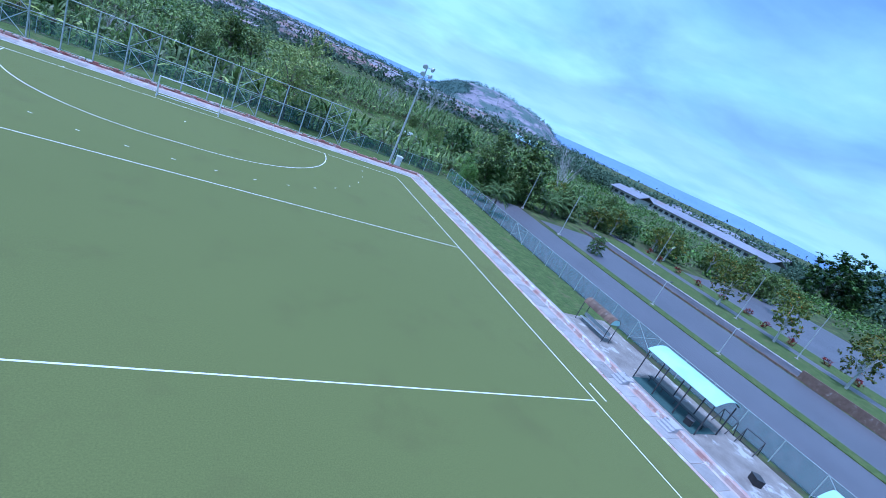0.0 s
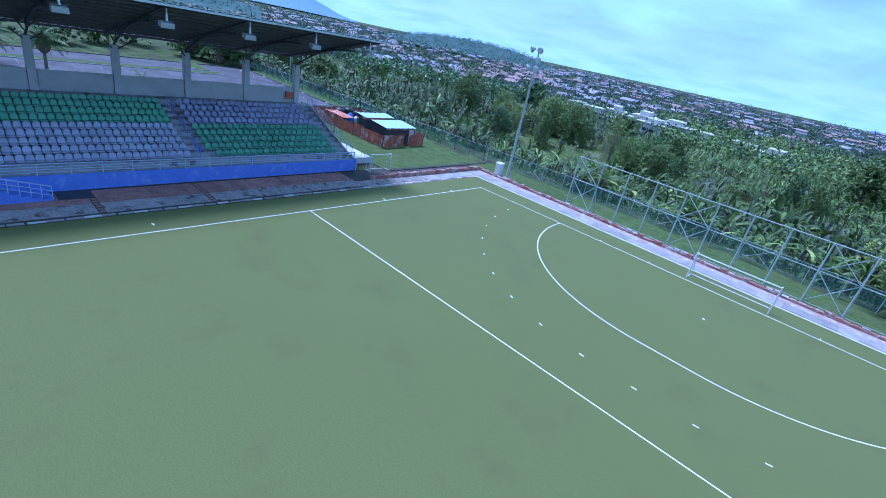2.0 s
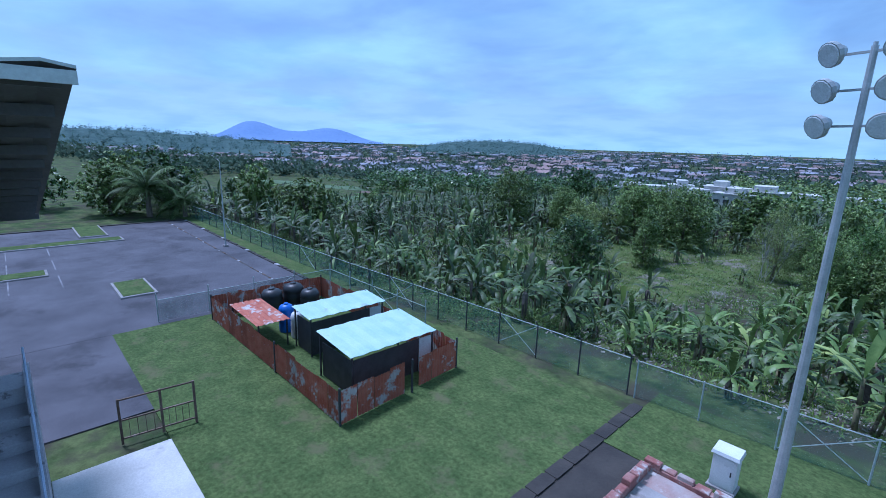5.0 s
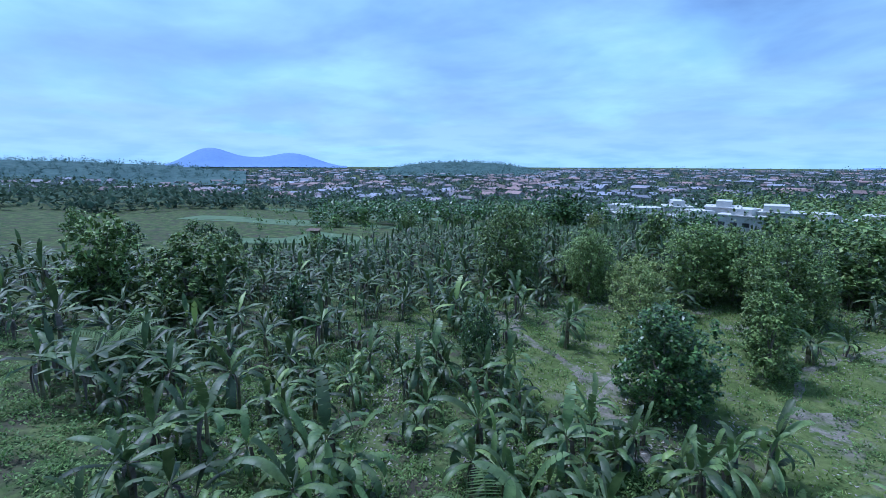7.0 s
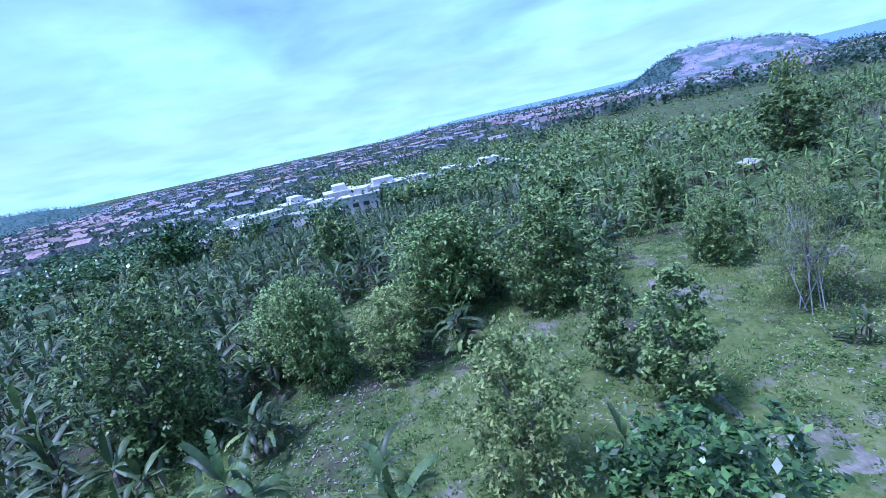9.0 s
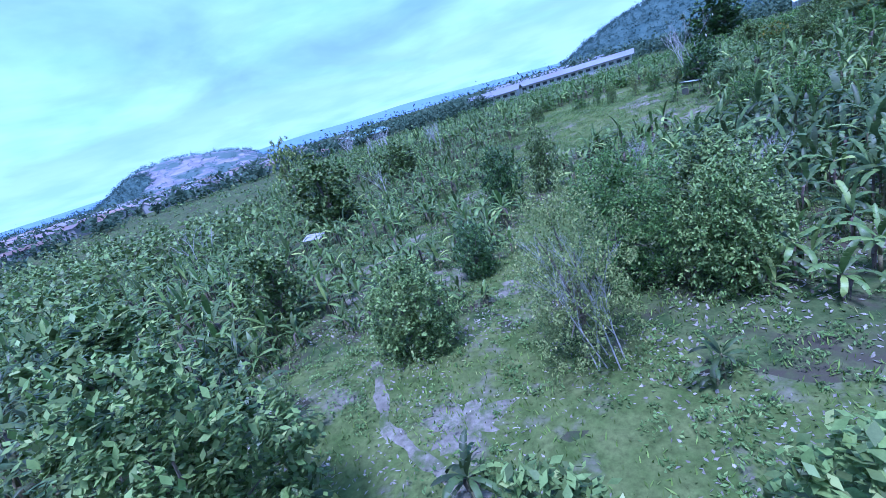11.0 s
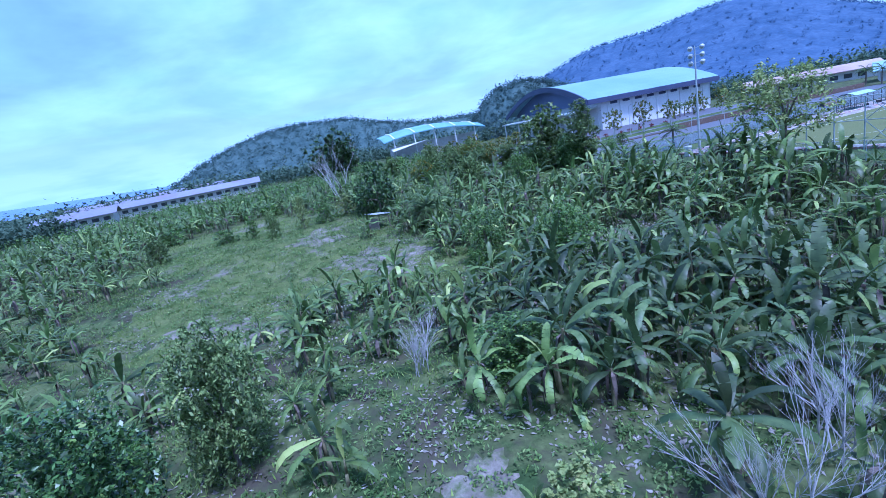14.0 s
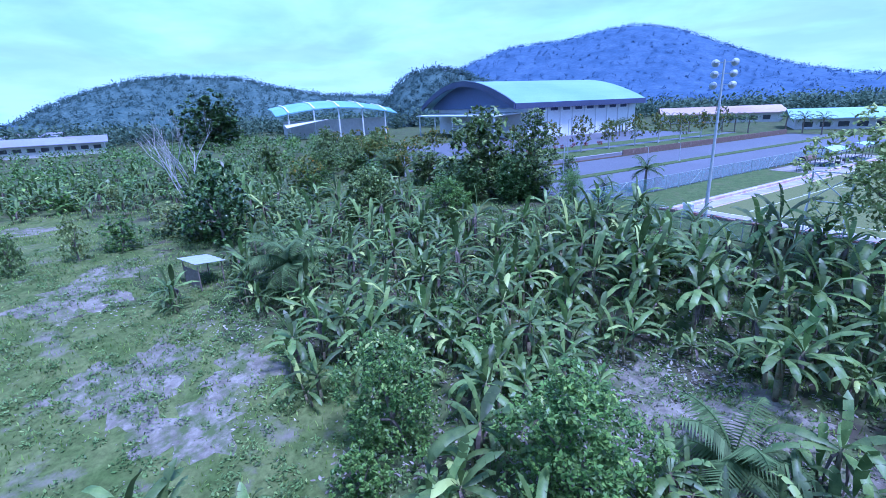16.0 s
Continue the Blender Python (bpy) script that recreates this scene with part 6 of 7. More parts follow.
def dead_tree(x, y, h, w, stems, twigs, seed, label, mat=PALE_BARK, thick=1.0):
    rng = random.Random(seed)
    s = Shape()

    def grow(p, d, length, r, depth):
        q = p + d * length
        s.tube(p, q, r, r * .6, 5 if depth < 2 else 4)
        if depth >= 3:
            return
        for _ in range(twigs):
            e = (d + Vector((rng.uniform(-.6, .6), rng.uniform(-.6, .6), rng.uniform(-.05, .45)))).normalized()
            grow(p + d * length * rng.uniform(.45, 1.0), e, length * rng.uniform(.45, .7), r * .5, depth + 1)

    for _ in range(stems):
        d = Vector((rng.uniform(-.4, .4) * w / h * 2, rng.uniform(-.4, .4) * w / h * 2, 1)).normalized()
        grow(Vector((rng.uniform(-.15, .15) * w, rng.uniform(-.15, .15) * w, -.2)), d, h * rng.uniform(.38, .5), 0.05 * thick * h / 5, 0)
    ob = part("dead_tree", s, mat)
    ob.location = (x, y, float(land(x, y)))
    tagged(ob, label, "dead tree", "dead trees")


dead_tree(104, 51.5, 19, 11, 7, 3, 1, "tall bare grey tree with many upright limbs", thick=.6)
dead_tree(-15.6, 52.0, 6.4, 4.0, 7, 4, 2, "bare grey shrub among the banana plants", thick=.6)
dead_tree(2.6, 63.4, 4.8, 4, 9, 4, 3, "dry pale brushwood with fine twigs", thick=.7)
dead_tree(-17.5, 57.6, 7.4, 4, 6, 4, 4, "bare grey shrub beside a leafy bush", thick=.5)
dead_tree(-41.2, 63.6, 9.5, 6, 6, 4, 12, "bare grey branches of a thin tree", thick=.5)
dead_tree(-25.5, 17.0, 4.5, 3.4, 8, 3, 5, "bare grey shrub by the fence", thick=.5)
for k, (x, y, h) in enumerate(((26, 118, 9), (60, 118, 11), (66, 124, 10), (84, 150, 12), (96, 158, 11), (110, 186, 16), (118, 190, 14), (74, 150, 11), (20, 133, 9), (6, 160, 12))):
    dead_tree(x, y, h, h * .55, 4, 3, 20 + k, "bare grey tree beyond the plants", thick=.7)
dead_tree(-43, 50, 2.4, 4, 9, 3, 10, "dry pale brushwood with fine twigs", thick=.5)
dead_tree(-46, 131, 9, 4, 3, 3, 11, "bare grey tree beyond the plants", thick=.7)


def tin_hut(x, y, w, d, h, yaw, roof, label):
    g = root("hut", (x, y, float(land(x, y))), label, "hut", "huts")
    g.rotation_euler = (0, 0, radians(yaw))
    for i in (-1, 1):
        for j in (-1, 1):
            part("post", Shape().tube((i * w / 2, j * d / 2, -.3), (i * w / 2, j * d / 2, h), .06), BARK, g)
    s = Shape()
    for i in range(16):
        a, b = -w / 2 - .3 + (w + .6) * i / 16, -w / 2 - .3 + (w + .6) * (i + 1) / 16
        za, zb = (.03 * math.sin(k * math.pi / 2) for k in (i, i + 1))
        s.hull([(a, -d / 2 - .3, h + za), (b, -d / 2 - .3, h + zb), (b, d / 2 + .3, h + .35 + zb), (a, d / 2 + .3, h + .35 + za)], [(a, -d / 2 - .3, h + za + .02), (b, -d / 2 - .3, h + zb + .02), (b, d / 2 + .3, h + .37 + zb), (a, d / 2 + .3, h + .37 + za)])
    part("roof", s, roof, g)
    part("wall", Shape().box(-w / 2, w / 2, d / 2 - .05, d / 2, 0, h * .8), BARK, g)


tin_hut(49.6, 54.4, 3.0, 2.2, 2.2, 20, GALV, "small hut with a pale tin roof among plants")
tin_hut(-181, 91.5, 3.4, 2.6, 1.9, 40, RUSTY_DARK, "small field hut with a dull rusted tin roof")
tin_hut(-6.5, 113, 4, 2.4, 1.6, 30, STEP, "low lean-to with a dull grey tin roof")
_v, _f = quad_cloud(crown_points(np.random.default_rng(2), [(0, 0, .6, .7), (.3, .2, .9, .5), (-.3, .1, .5, .6)], 420), 0.24, np.random.default_rng(3))
RED_BUSH = cloud_mesh("shrub", _v, _f, FOLIAGE["red"])
woodrng = random.Random(9)
for i in range(30):
    x, y = woodrng.uniform(62, 150), woodrng.uniform(36, 105)
    tree(x, y, woodrng.uniform(2.5, 5.5), woodrng.uniform(3, 7), ("bush", "round", "airy", "bush")[i % 4], "on the open scrubland")
for i in range(26):
    x, y = woodrng.uniform(50, 112), woodrng.uniform(11, 34)
    tree(x, y, woodrng.uniform(5, 7.5), woodrng.uniform(5.5, 8), ("round", "bush", "round", "street", "mango")[i % 5], "beside the road")
for i in range(34):
    x, y = woodrng.uniform(-215, -112), woodrng.uniform(18, 190)
    if abs(x + 164) > 28 or abs(y - 92) > 20:
        tree(x, y, woodrng.uniform(4, 8.5), woodrng.uniform(5, 9), ("round", "mango", "bush", "airy")[i % 4], "among the western fields")
for i in range(14):
    x = 94.5 + woodrng.uniform(0, 4)
    y = 7 - i * 5.0
    b = new("shrub", RED_BUSH)
    b.location, b.rotation_euler = (x, y, 0.03), (0, 0, i)
    tagged(b, "clipped dark-red shrub on the roadside lawn", "shrub", "red shrubs")


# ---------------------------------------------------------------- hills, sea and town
# green of the nearer hills, with haze mixed in as extra blue
HAZED_GREEN = surface("hazed_wooded_hillside", (0.058, 0.1, 0.098), (0.098, 0.148, 0.135), 0.06, 0.95, 1.0, 0.3, grit=0.7, sheen=0.1)
# haze over the forested hill is painted into this blue
HAZED_BLUE = surface("hazed_wooded_hill", (0.056, 0.098, 0.17), (0.088, 0.138, 0.222), 0.035, 0.95, 0.0, 0.16, grit=0.5, sheen=0.1)
# the farthest ridges hold their haze as a pale blue base colour
HAZED_FAR = surface("haze_blue_hills", (0.16, 0.25, 0.46), (0.18, 0.27, 0.48), 0.004, 1.0, 0.0, 0.05)
SCAR = surface("quarried_rock", (0.17, 0.16, 0.21), (0.32, 0.28, 0.33), 0.03, 0.95, 0.8, 0.2, spot=(0.085, 0.13, 0.125), spot_scale=0.02, spot_at=0.47)


def bearing(az, dist, cx=-15.0, cy=35.0):
    a = radians(az)
    return cx + dist * math.sin(a), cy + dist * math.cos(a)


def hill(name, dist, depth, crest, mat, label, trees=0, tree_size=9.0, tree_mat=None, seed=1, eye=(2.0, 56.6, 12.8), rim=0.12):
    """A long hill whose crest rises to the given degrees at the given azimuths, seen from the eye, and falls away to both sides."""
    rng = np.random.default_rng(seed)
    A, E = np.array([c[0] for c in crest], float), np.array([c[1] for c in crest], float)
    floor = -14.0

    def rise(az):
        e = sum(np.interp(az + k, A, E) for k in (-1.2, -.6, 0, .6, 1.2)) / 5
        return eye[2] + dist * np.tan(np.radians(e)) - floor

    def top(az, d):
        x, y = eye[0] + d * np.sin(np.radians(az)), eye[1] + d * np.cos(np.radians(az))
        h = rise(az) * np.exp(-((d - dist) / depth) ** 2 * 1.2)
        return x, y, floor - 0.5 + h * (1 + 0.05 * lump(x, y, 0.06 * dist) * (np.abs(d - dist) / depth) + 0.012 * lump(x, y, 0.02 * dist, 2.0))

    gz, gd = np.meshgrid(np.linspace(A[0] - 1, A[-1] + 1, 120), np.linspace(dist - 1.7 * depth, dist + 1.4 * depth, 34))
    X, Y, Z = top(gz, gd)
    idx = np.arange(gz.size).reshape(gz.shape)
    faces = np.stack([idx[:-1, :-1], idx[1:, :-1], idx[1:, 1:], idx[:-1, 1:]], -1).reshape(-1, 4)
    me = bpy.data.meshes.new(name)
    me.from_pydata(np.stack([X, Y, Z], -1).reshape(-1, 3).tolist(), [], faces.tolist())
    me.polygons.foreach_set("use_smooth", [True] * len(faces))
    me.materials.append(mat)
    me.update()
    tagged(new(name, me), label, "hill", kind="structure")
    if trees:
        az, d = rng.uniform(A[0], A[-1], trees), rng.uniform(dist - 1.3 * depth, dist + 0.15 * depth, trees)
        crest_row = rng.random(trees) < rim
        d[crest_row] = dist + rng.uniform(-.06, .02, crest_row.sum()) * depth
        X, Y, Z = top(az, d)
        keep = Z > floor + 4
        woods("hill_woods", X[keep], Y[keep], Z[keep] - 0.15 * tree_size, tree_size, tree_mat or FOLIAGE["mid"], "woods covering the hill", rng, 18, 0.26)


def woods(name, px, py, pz, size, mat, label, rng, leaves=26, blade=0.3):
    """Many far crowns, each a ragged cluster of leaf masses."""
    n = len(px)
    s = size * rng.uniform(0.6, 1.35, n)
    c = np.stack([px, py, pz], -1)[:, None] + rng.normal(0, 1, (n, leaves, 3)) * (s[:, None, None] * np.array([0.26, 0.26, 0.24])) + np.stack([0 * s, 0 * s, 0.42 * s], -1)[:, None]
    v, f = quad_cloud(c.reshape(-1, 3), size * blade, rng, 0.7, 0, 1.4)
    tagged(new(name, cloud_mesh(name, v, f, mat)), label, "woods", kind="stuff")


# leaves of the far forest carry the same painted haze
HAZED_FAR_LEAF = leafy("hazed_forest_leaf", (0.088, 0.145, 0.24), (0.105, 0.168, 0.265), None, 0.95, 0.6, 0.1, gloss=0.02)
# trees on hills and horizon, bluish from haze painted into the leaf colour
HAZED_HILL_LEAF = leafy("hazed_hill_leaf", (0.098, 0.155, 0.145), (0.125, 0.188, 0.165), None, 0.95, 0.6, 0.12, gloss=0.02)
hill("forest_hill", 1150, 330, [(117, 1.6), (122, 3.0), (125.6, 4.6), (129.8, 6.0), (136, 6.3), (139.5, 7.0), (143.4, 7.3), (146.7, 6.7), (150.9, 5.0), (154.8, 3.4), (158.1, 2.3), (161.8, 1.4), (166, 1.0), (174, .3), (182, -.4)], HAZED_BLUE, "high forested hill, haze painted in as blue", 2200, 8, HAZED_FAR_LEAF, 3, rim=0.4)
hill("green_hill", 620, 170, [(79, -.8), (80.8, .5), (82.5, 1.3), (86.6, 2.8), (90.7, 3.8), (95.5, 3.9), (100.1, 3.6), (104, 2.5), (108.9, 1.7), (115.9, 1.3), (119, 0)], HAZED_GREEN, "long wooded hill beyond the plantation", 2400, 6.5, HAZED_HILL_LEAF, 4, rim=.25)
hill("wooded_knoll", 420, 60, [(114.5, -.5), (116, 1.8), (117.7, 3.4), (120.7, 4.4), (123.3, 3.8), (126, 3.2), (129, 1.6), (133, -1)], HAZED_GREEN, "small steep wooded knoll", 900, 6, HAZED_HILL_LEAF, 5)
hill("quarry_hill", 1250, 260, [(28, -.6), (30.5, 1.2), (32, 2.1), (36, 2.3), (39.6, 1.8), (43.4, 1.1), (45, -.6)], SCAR, "hill with a quarried pale rock face", 420, 9, HAZED_HILL_LEAF, 12, rim=.35, eye=(-69.5, 42, 13.2))
hill("quarry_shoulder", 1150, 160, [(26, -.8), (28.9, .2), (30.5, 1.4), (32, 1.9), (34.5, .8), (37, -.8)], HAZED_GREEN, "dark wooded shoulder beside a quarry", 900, 8, HAZED_HILL_LEAF, 6, eye=(-69.5, 42, 13.2))
hill("twin_peaks", 4300, 500, [(-73, -.3), (-70, 1.4), (-68.7, 2.0), (-66.5, 1.0), (-64, .6), (-61.5, 1.1), (-60, 1.35), (-57.5, .55), (-55, -.3)], HAZED_FAR, "distant twin-peaked mountain coloured haze blue", eye=(-48, 8, 13.6))
hill("sea_ridge", 4500, 500, [(0, -.2), (8, .3), (20, .4), (36, .7), (46, .85), (50, .95), (55, .85), (62, .95), (70, .6), (80, .2), (84, -.2)], HAZED_FAR, "hills beyond the sea coloured faint haze blue", eye=(-26, 66, 10))
hill("west_ridge", 1000, 180, [(-112, .8), (-104, .9), (-96, .75), (-88, .35), (-80, .2), (-72, -.2), (-66, -.8)], HAZED_GREEN, "low wooded ridge behind the town", 800, 9, HAZED_HILL_LEAF, 7, eye=(-42, 2, 12.9))
hill("north_rise", 1500, 220, [(-50, -.8), (-46, .1), (-40, .35), (-35, .1), (-31, -.8)], HAZED_GREEN, "low wooded rise beyond the town", 500, 9, HAZED_HILL_LEAF, 8, eye=(-42, 2, 12.9))

sea = Shape()
a = [bearing(az, 950) for az in range(48, 84, 4)]
b = [bearing(az, 4600) for az in range(48, 84, 4)]
for i in range(len(a) - 1):
    sea.face([(*a[i + 1], -8.6), (*a[i], -8.6), (*b[i], -8.6), (*b[i + 1], -8.6)])
tagged(part("sea", sea, WATER), "pale blue sea inlet near the horizon", "sea", kind="structure")

# roof reds are muted in the colour to imitate haze over the town
ROOFS = surface("tin_and_tile_roofs", (0.24, 0.155, 0.145), (0.23, 0.23, 0.28), 0.006, 0.7, 0.0, 0.4, spot=(0.52, 0.54, 0.58), spot_scale=0.012, spot_at=0.66, island=0.45, soft=0.05)
WALLS = surface("town_walls", (0.27, 0.26, 0.27), (0.4, 0.39, 0.39), 0.02, 0.85, 0.0, 0.6, island=0.25)


TOWN_LEAF = leafy("town_tree_leaf", (0.055, 0.09, 0.06), (0.095, 0.135, 0.085), None, 0.8, 0.3, 0.35)


def town():
    rng = np.random.default_rng(17)
    s = Shape()

    def house(x, y, z, w, d, h, yaw, ridge):
        c, n = math.cos(yaw), math.sin(yaw)
        P = lambda a, b, q: (x + a * c - b * n, y + a * n + b * c, z + q)  # noqa: E731
        w, d = w / 2, d / 2
        ring = [(-w, -d), (w, -d), (w, d), (-w, d)]
        for i in range(4):
            p, q = ring[i], ring[(i + 1) % 4]
            s.face([P(*p, -3), P(*q, -3), P(*q, h), P(*p, h)], 0)
        o = 0.6
        s.face([P(-w - o, -d - o, h - .2), P(w + o, -d - o, h - .2), P(w + o, 0, h + ridge), P(-w - o, 0, h + ridge)], 1)
        s.face([P(w + o, d + o, h - .2), P(-w - o, d + o, h - .2), P(-w - o, 0, h + ridge), P(w + o, 0, h + ridge)], 1)
        s.face([P(-w, d, h), P(-w, -d, h), P(-w, 0, h + ridge)], 0)
        s.face([P(w, -d, h), P(w, d, h), P(w, 0, h + ridge)], 0)

    for az0, az1, d0, d1, n, big in ((-100, -52, 420, 1000, 150, 0.9), (-75, -28, 330, 900, 240, 0.9), (-40, 20, 360, 1300, 420, 1.05), (8, 33, 420, 1100, 210, 1.05), (-30, 12, 1200, 2300, 260, 1.6), (-70, -30, 900, 1900, 220, 1.4), (33, 48, 500, 900, 60, 1.4), (10, 50, 330, 600, 170, 1.0)):
        for _ in range(n):
            az, dist = rng.uniform(az0, az1), d0 + (d1 - d0) * rng.uniform(0, 1) ** 0.8
            x, y = bearing(az, dist)
            w = rng.uniform(9, 20) * big
            house(x, y, float(land(x, y)) + 0.004 * max(0, dist - 500), w, rng.uniform(7, 11) * big, rng.uniform(3, 6.5) * (1 + .25 * (big - 1)), rng.uniform(-.25, .25) + (1.57 if rng.random() < .3 else 0), rng.uniform(1.2, 2.4))
    tagged(part("town", s, [WALLS, ROOFS]), "far town of low houses with tin and tile roofs", "town", kind="stuff")
    n = 8500
    az, dist = rng.uniform(-104, 48, n), 290 + 1900 * rng.uniform(0, 1, n) ** 1.3
    px, py = np.array([bearing(a, d) for a, d in zip(az, dist)]).T
    woods("town_woods", px, py, land(px, py) + 0.004 * np.maximum(0, dist - 500), 10.0, TOWN_LEAF, "trees scattered between fields and houses", rng, 14)
    woods("far_grove", *np.array([bearing(a, d, -55, 20) + (0,) for a, d in zip(rng.uniform(-60, 12, 380), rng.uniform(170, 232, 380))]).T[:2], np.full(380, -9.0), 6.8, FOLIAGE["dark"], "belt of dark trees before the white houses", rng, 60, 0.18)
    n = 900
    az, dist = rng.uniform(-106, 46, n), rng.uniform(900, 2400, n)
    px, py = np.array([bearing(a, d) for a, d in zip(az, dist)]).T
    woods("horizon_trees", px, py, land(px, py) + 0.004 * np.maximum(0, dist - 500), 17, HAZED_HILL_LEAF, "dark trees between the far roofs", rng, 18, 0.26)
    woods("north_grove", *np.array([bearing(a, d) + (0,) for a, d in zip(rng.uniform(-20, 58, 800), rng.uniform(125, 330, 800))]).T[:2], np.full(800, -8.5), 7.0, FOLIAGE["mid"], "scattered trees beyond the banana plants", rng, 50, 0.2)
    n = 900
    az, dist = rng.uniform(-75, 62, n), rng.uniform(110, 300, n)
    px, py = np.array([bearing(a, d) for a, d in zip(az, dist)]).T
    woods("far_scrub", px, py, land(px, py), 2.8, FOLIAGE["fresh"], "low green growth beyond the banana plants", rng, 30, 0.22)


town()
_r = np.random.default_rng(31)
_n = 1900
_az, _d = _r.uniform(40, 178, _n), _r.uniform(330, 560, _n)
_px, _py = np.array([bearing(a, d) for a, d in zip(_az, _d)]).T
woods("tree_line", _px, _py, land(_px, _py), 12, TOWN_LEAF, "line of trees behind the sports grounds", _r, 44, 0.2)
_n = 130
_az, _d = np.append(_r.uniform(61, 67.5, 60), _r.uniform(37, 47, 70)), np.append(_r.uniform(370, 420, 60), _r.uniform(300, 380, 70))
_px, _py = np.array([bearing(a, d, 0.7, -62.4) for a, d in zip(_az, _d)]).T
woods("shed_trees", _px, _py, land(_px, _py), 10, TOWN_LEAF, "tall dark trees round the long sheds", _r, 90, 0.16)
_n = 700
_az, _d = _r.uniform(58, 104, _n), _r.uniform(120, 300, _n)
_px, _py = np.array([bearing(a, d) for a, d in zip(_az, _d)]).T
woods("scrubland", _px, _py, land(_px, _py), 4.0, FOLIAGE["fresh"], "low scrub before the long sheds", _r, 40, 0.2)


# ---------------------------------------------------------------- sports hall, tent-roofed building, long sheds
def sports_hall():
    g = root("sports_hall", (0, 0, 0), "large white sports hall with an arched blue-grey roof", "sports hall")
    ROOF = surface("pale_green_blue_roof", (0.20, 0.33, 0.36), (0.26, 0.40, 0.42), 0.05, 0.5, 0.05, 2)
    NAVY = surface("navy_fascia", (0.05, 0.06, 0.12), (0.07, 0.08, 0.15), 0.1, 0.6, 0.0, 2)
    # local axes: u runs along the front from the entrance end to the far end, v towards the back
    p0, p1 = Vector((138, -66, -0.5)), Vector((133, -122, -0.5))
    u = (p1 - p0).normalized()
    v = Vector((-u.y, u.x, 0))
    L, W, H = 56.2, 74.0, 12.6
    P = lambda a, b, z: tuple(p0 + u * a + v * b + Vector((0, 0, z)))  # noqa: E731
    part("front_wall", Shape().hull([P(0, 0, -1), P(L, 0, -1), P(L, .4, -1), P(0, .4, -1)], [P(0, 0, H), P(L, 0, H), P(L, .4, H), P(0, .4, H)]), WHITE_PAINT, g, "white front wall")
    part("far_wall", Shape().hull([P(L - .4, 0, -1), P(L, 0, -1), P(L, W, -1), P(L - .4, W, -1)], [P(L - .4, 0, H), P(L, 0, H), P(L, W, H), P(L - .4, W, H)]), WHITE_PAINT, g)
    part("back_wall", Shape().hull([P(0, W, -1), P(L, W, -1), P(L, W + .4, -1), P(0, W + .4, -1)], [P(0, W, H), P(L, W, H), P(L, W + .4, H), P(0, W + .4, H)]), WHITE_PAINT, g)
    part("gable", Shape().hull([P(0, .4, -1), P(.4, .4, -1), P(.4, W, -1), P(0, W, -1)], [P(0, .4, H), P(.4, .4, H), P(.4, W, H), P(0, W, H)]), WHITE_PAINT, g)
    for i in range(9):
        a = 3 + i * 6.1
        part("pier", Shape().hull([P(a, -.7, -1), P(a + .8, -.7, -1), P(a + .8, 0, -1), P(a, 0, -1)], [P(a, -.3, H), P(a + .8, -.3, H), P(a + .8, 0, H), P(a, 0, H)]), WHITE_PAINT, g)
        if i < 8:
            part("high_window", Shape().hull([P(a + 1.6, -.06, H - 2.2), P(a + 5.1, -.06, H - 2.2), P(a + 5.1, -.01, H - 2.2), P(a + 1.6, -.01, H - 2.2)], [P(a + 1.6, -.06, H - 1.1), P(a + 5.1, -.06, H - 1.1), P(a + 5.1, -.01, H - 1.1), P(a + 1.6, -.01, H - 1.1)]), NAVY, g, "dark strip window")
    n = 20
    arc2 = [(-3 + (W + 6) * t, H + 0.6 + 9.6 * math.sin(math.pi * t) ** 0.9) for t in np.linspace(0, 1, n)]

    def band(u0, u1, lo, hi):
        """One bent sheet along the arch, from u0 to u1, between two heights about it."""
        b = Shape()
        for w, z in arc2:
            b.v += [P(u0, w, z + lo), P(u1, w, z + lo), P(u1, w, z + hi), P(u0, w, z + hi)]
        for i in range(n - 1):
            b.f += [(4 * i + k, 4 * i + (k + 1) % 4, 4 * i + 4 + (k + 1) % 4, 4 * i + 4 + k) for k in range(4)]
        b.f += [(0, 1, 2, 3), tuple(4 * n - 4 + k for k in (3, 2, 1, 0))]
        b.m = [0] * len(b.f)
        return b

    roof = band(-8, L + 2, 0, .4)
    part("roof", roof, ROOF, g, "arched pale blue-green roof")
    part("eave", Shape().hull([P(-8, -3.3, H - 1.0), P(L + 2, -3.3, H - 1.0), P(L + 2, -2.9, H - 1.0), P(-8, -2.9, H - 1.0)], [P(-8, -3.3, H + 1), P(L + 2, -3.3, H + 1), P(L + 2, -2.9, H + 1), P(-8, -2.9, H + 1)]), NAVY, g, "navy fascia along the eaves")
    rim = band(-8.6, -8, -1.6, .7)
    part("gable_arch", rim, NAVY, g, "navy arch framing the gable")
    gab = Shape()
    for (ba, za), (bb, zb) in zip(arc2, arc2[1:]):
        gab.face([P(-2, ba, H - .5), P(-2, bb, H - .5), P(-2, bb, zb), P(-2, ba, za)])
    part("gable_panel", gab, surface("blue_grey_panel", (.10, .13, .24), (.13, .16, .28), .05, .6, 0, 2), g, "blue-grey gable panel")
    part("canopy", Shape().hull([P(-14, 2, H - 3.4), P(0, 2, H - 2.6), P(0, W - 2, H - 2.6), P(-14, W - 2, H - 3.4)], [P(-14, 2, H - 2.9), P(0, 2, H - 2.1), P(0, W - 2, H - 2.1), P(-14, W - 2, H - 2.9)]), SHEET_TOP, g, "pale entrance canopy")
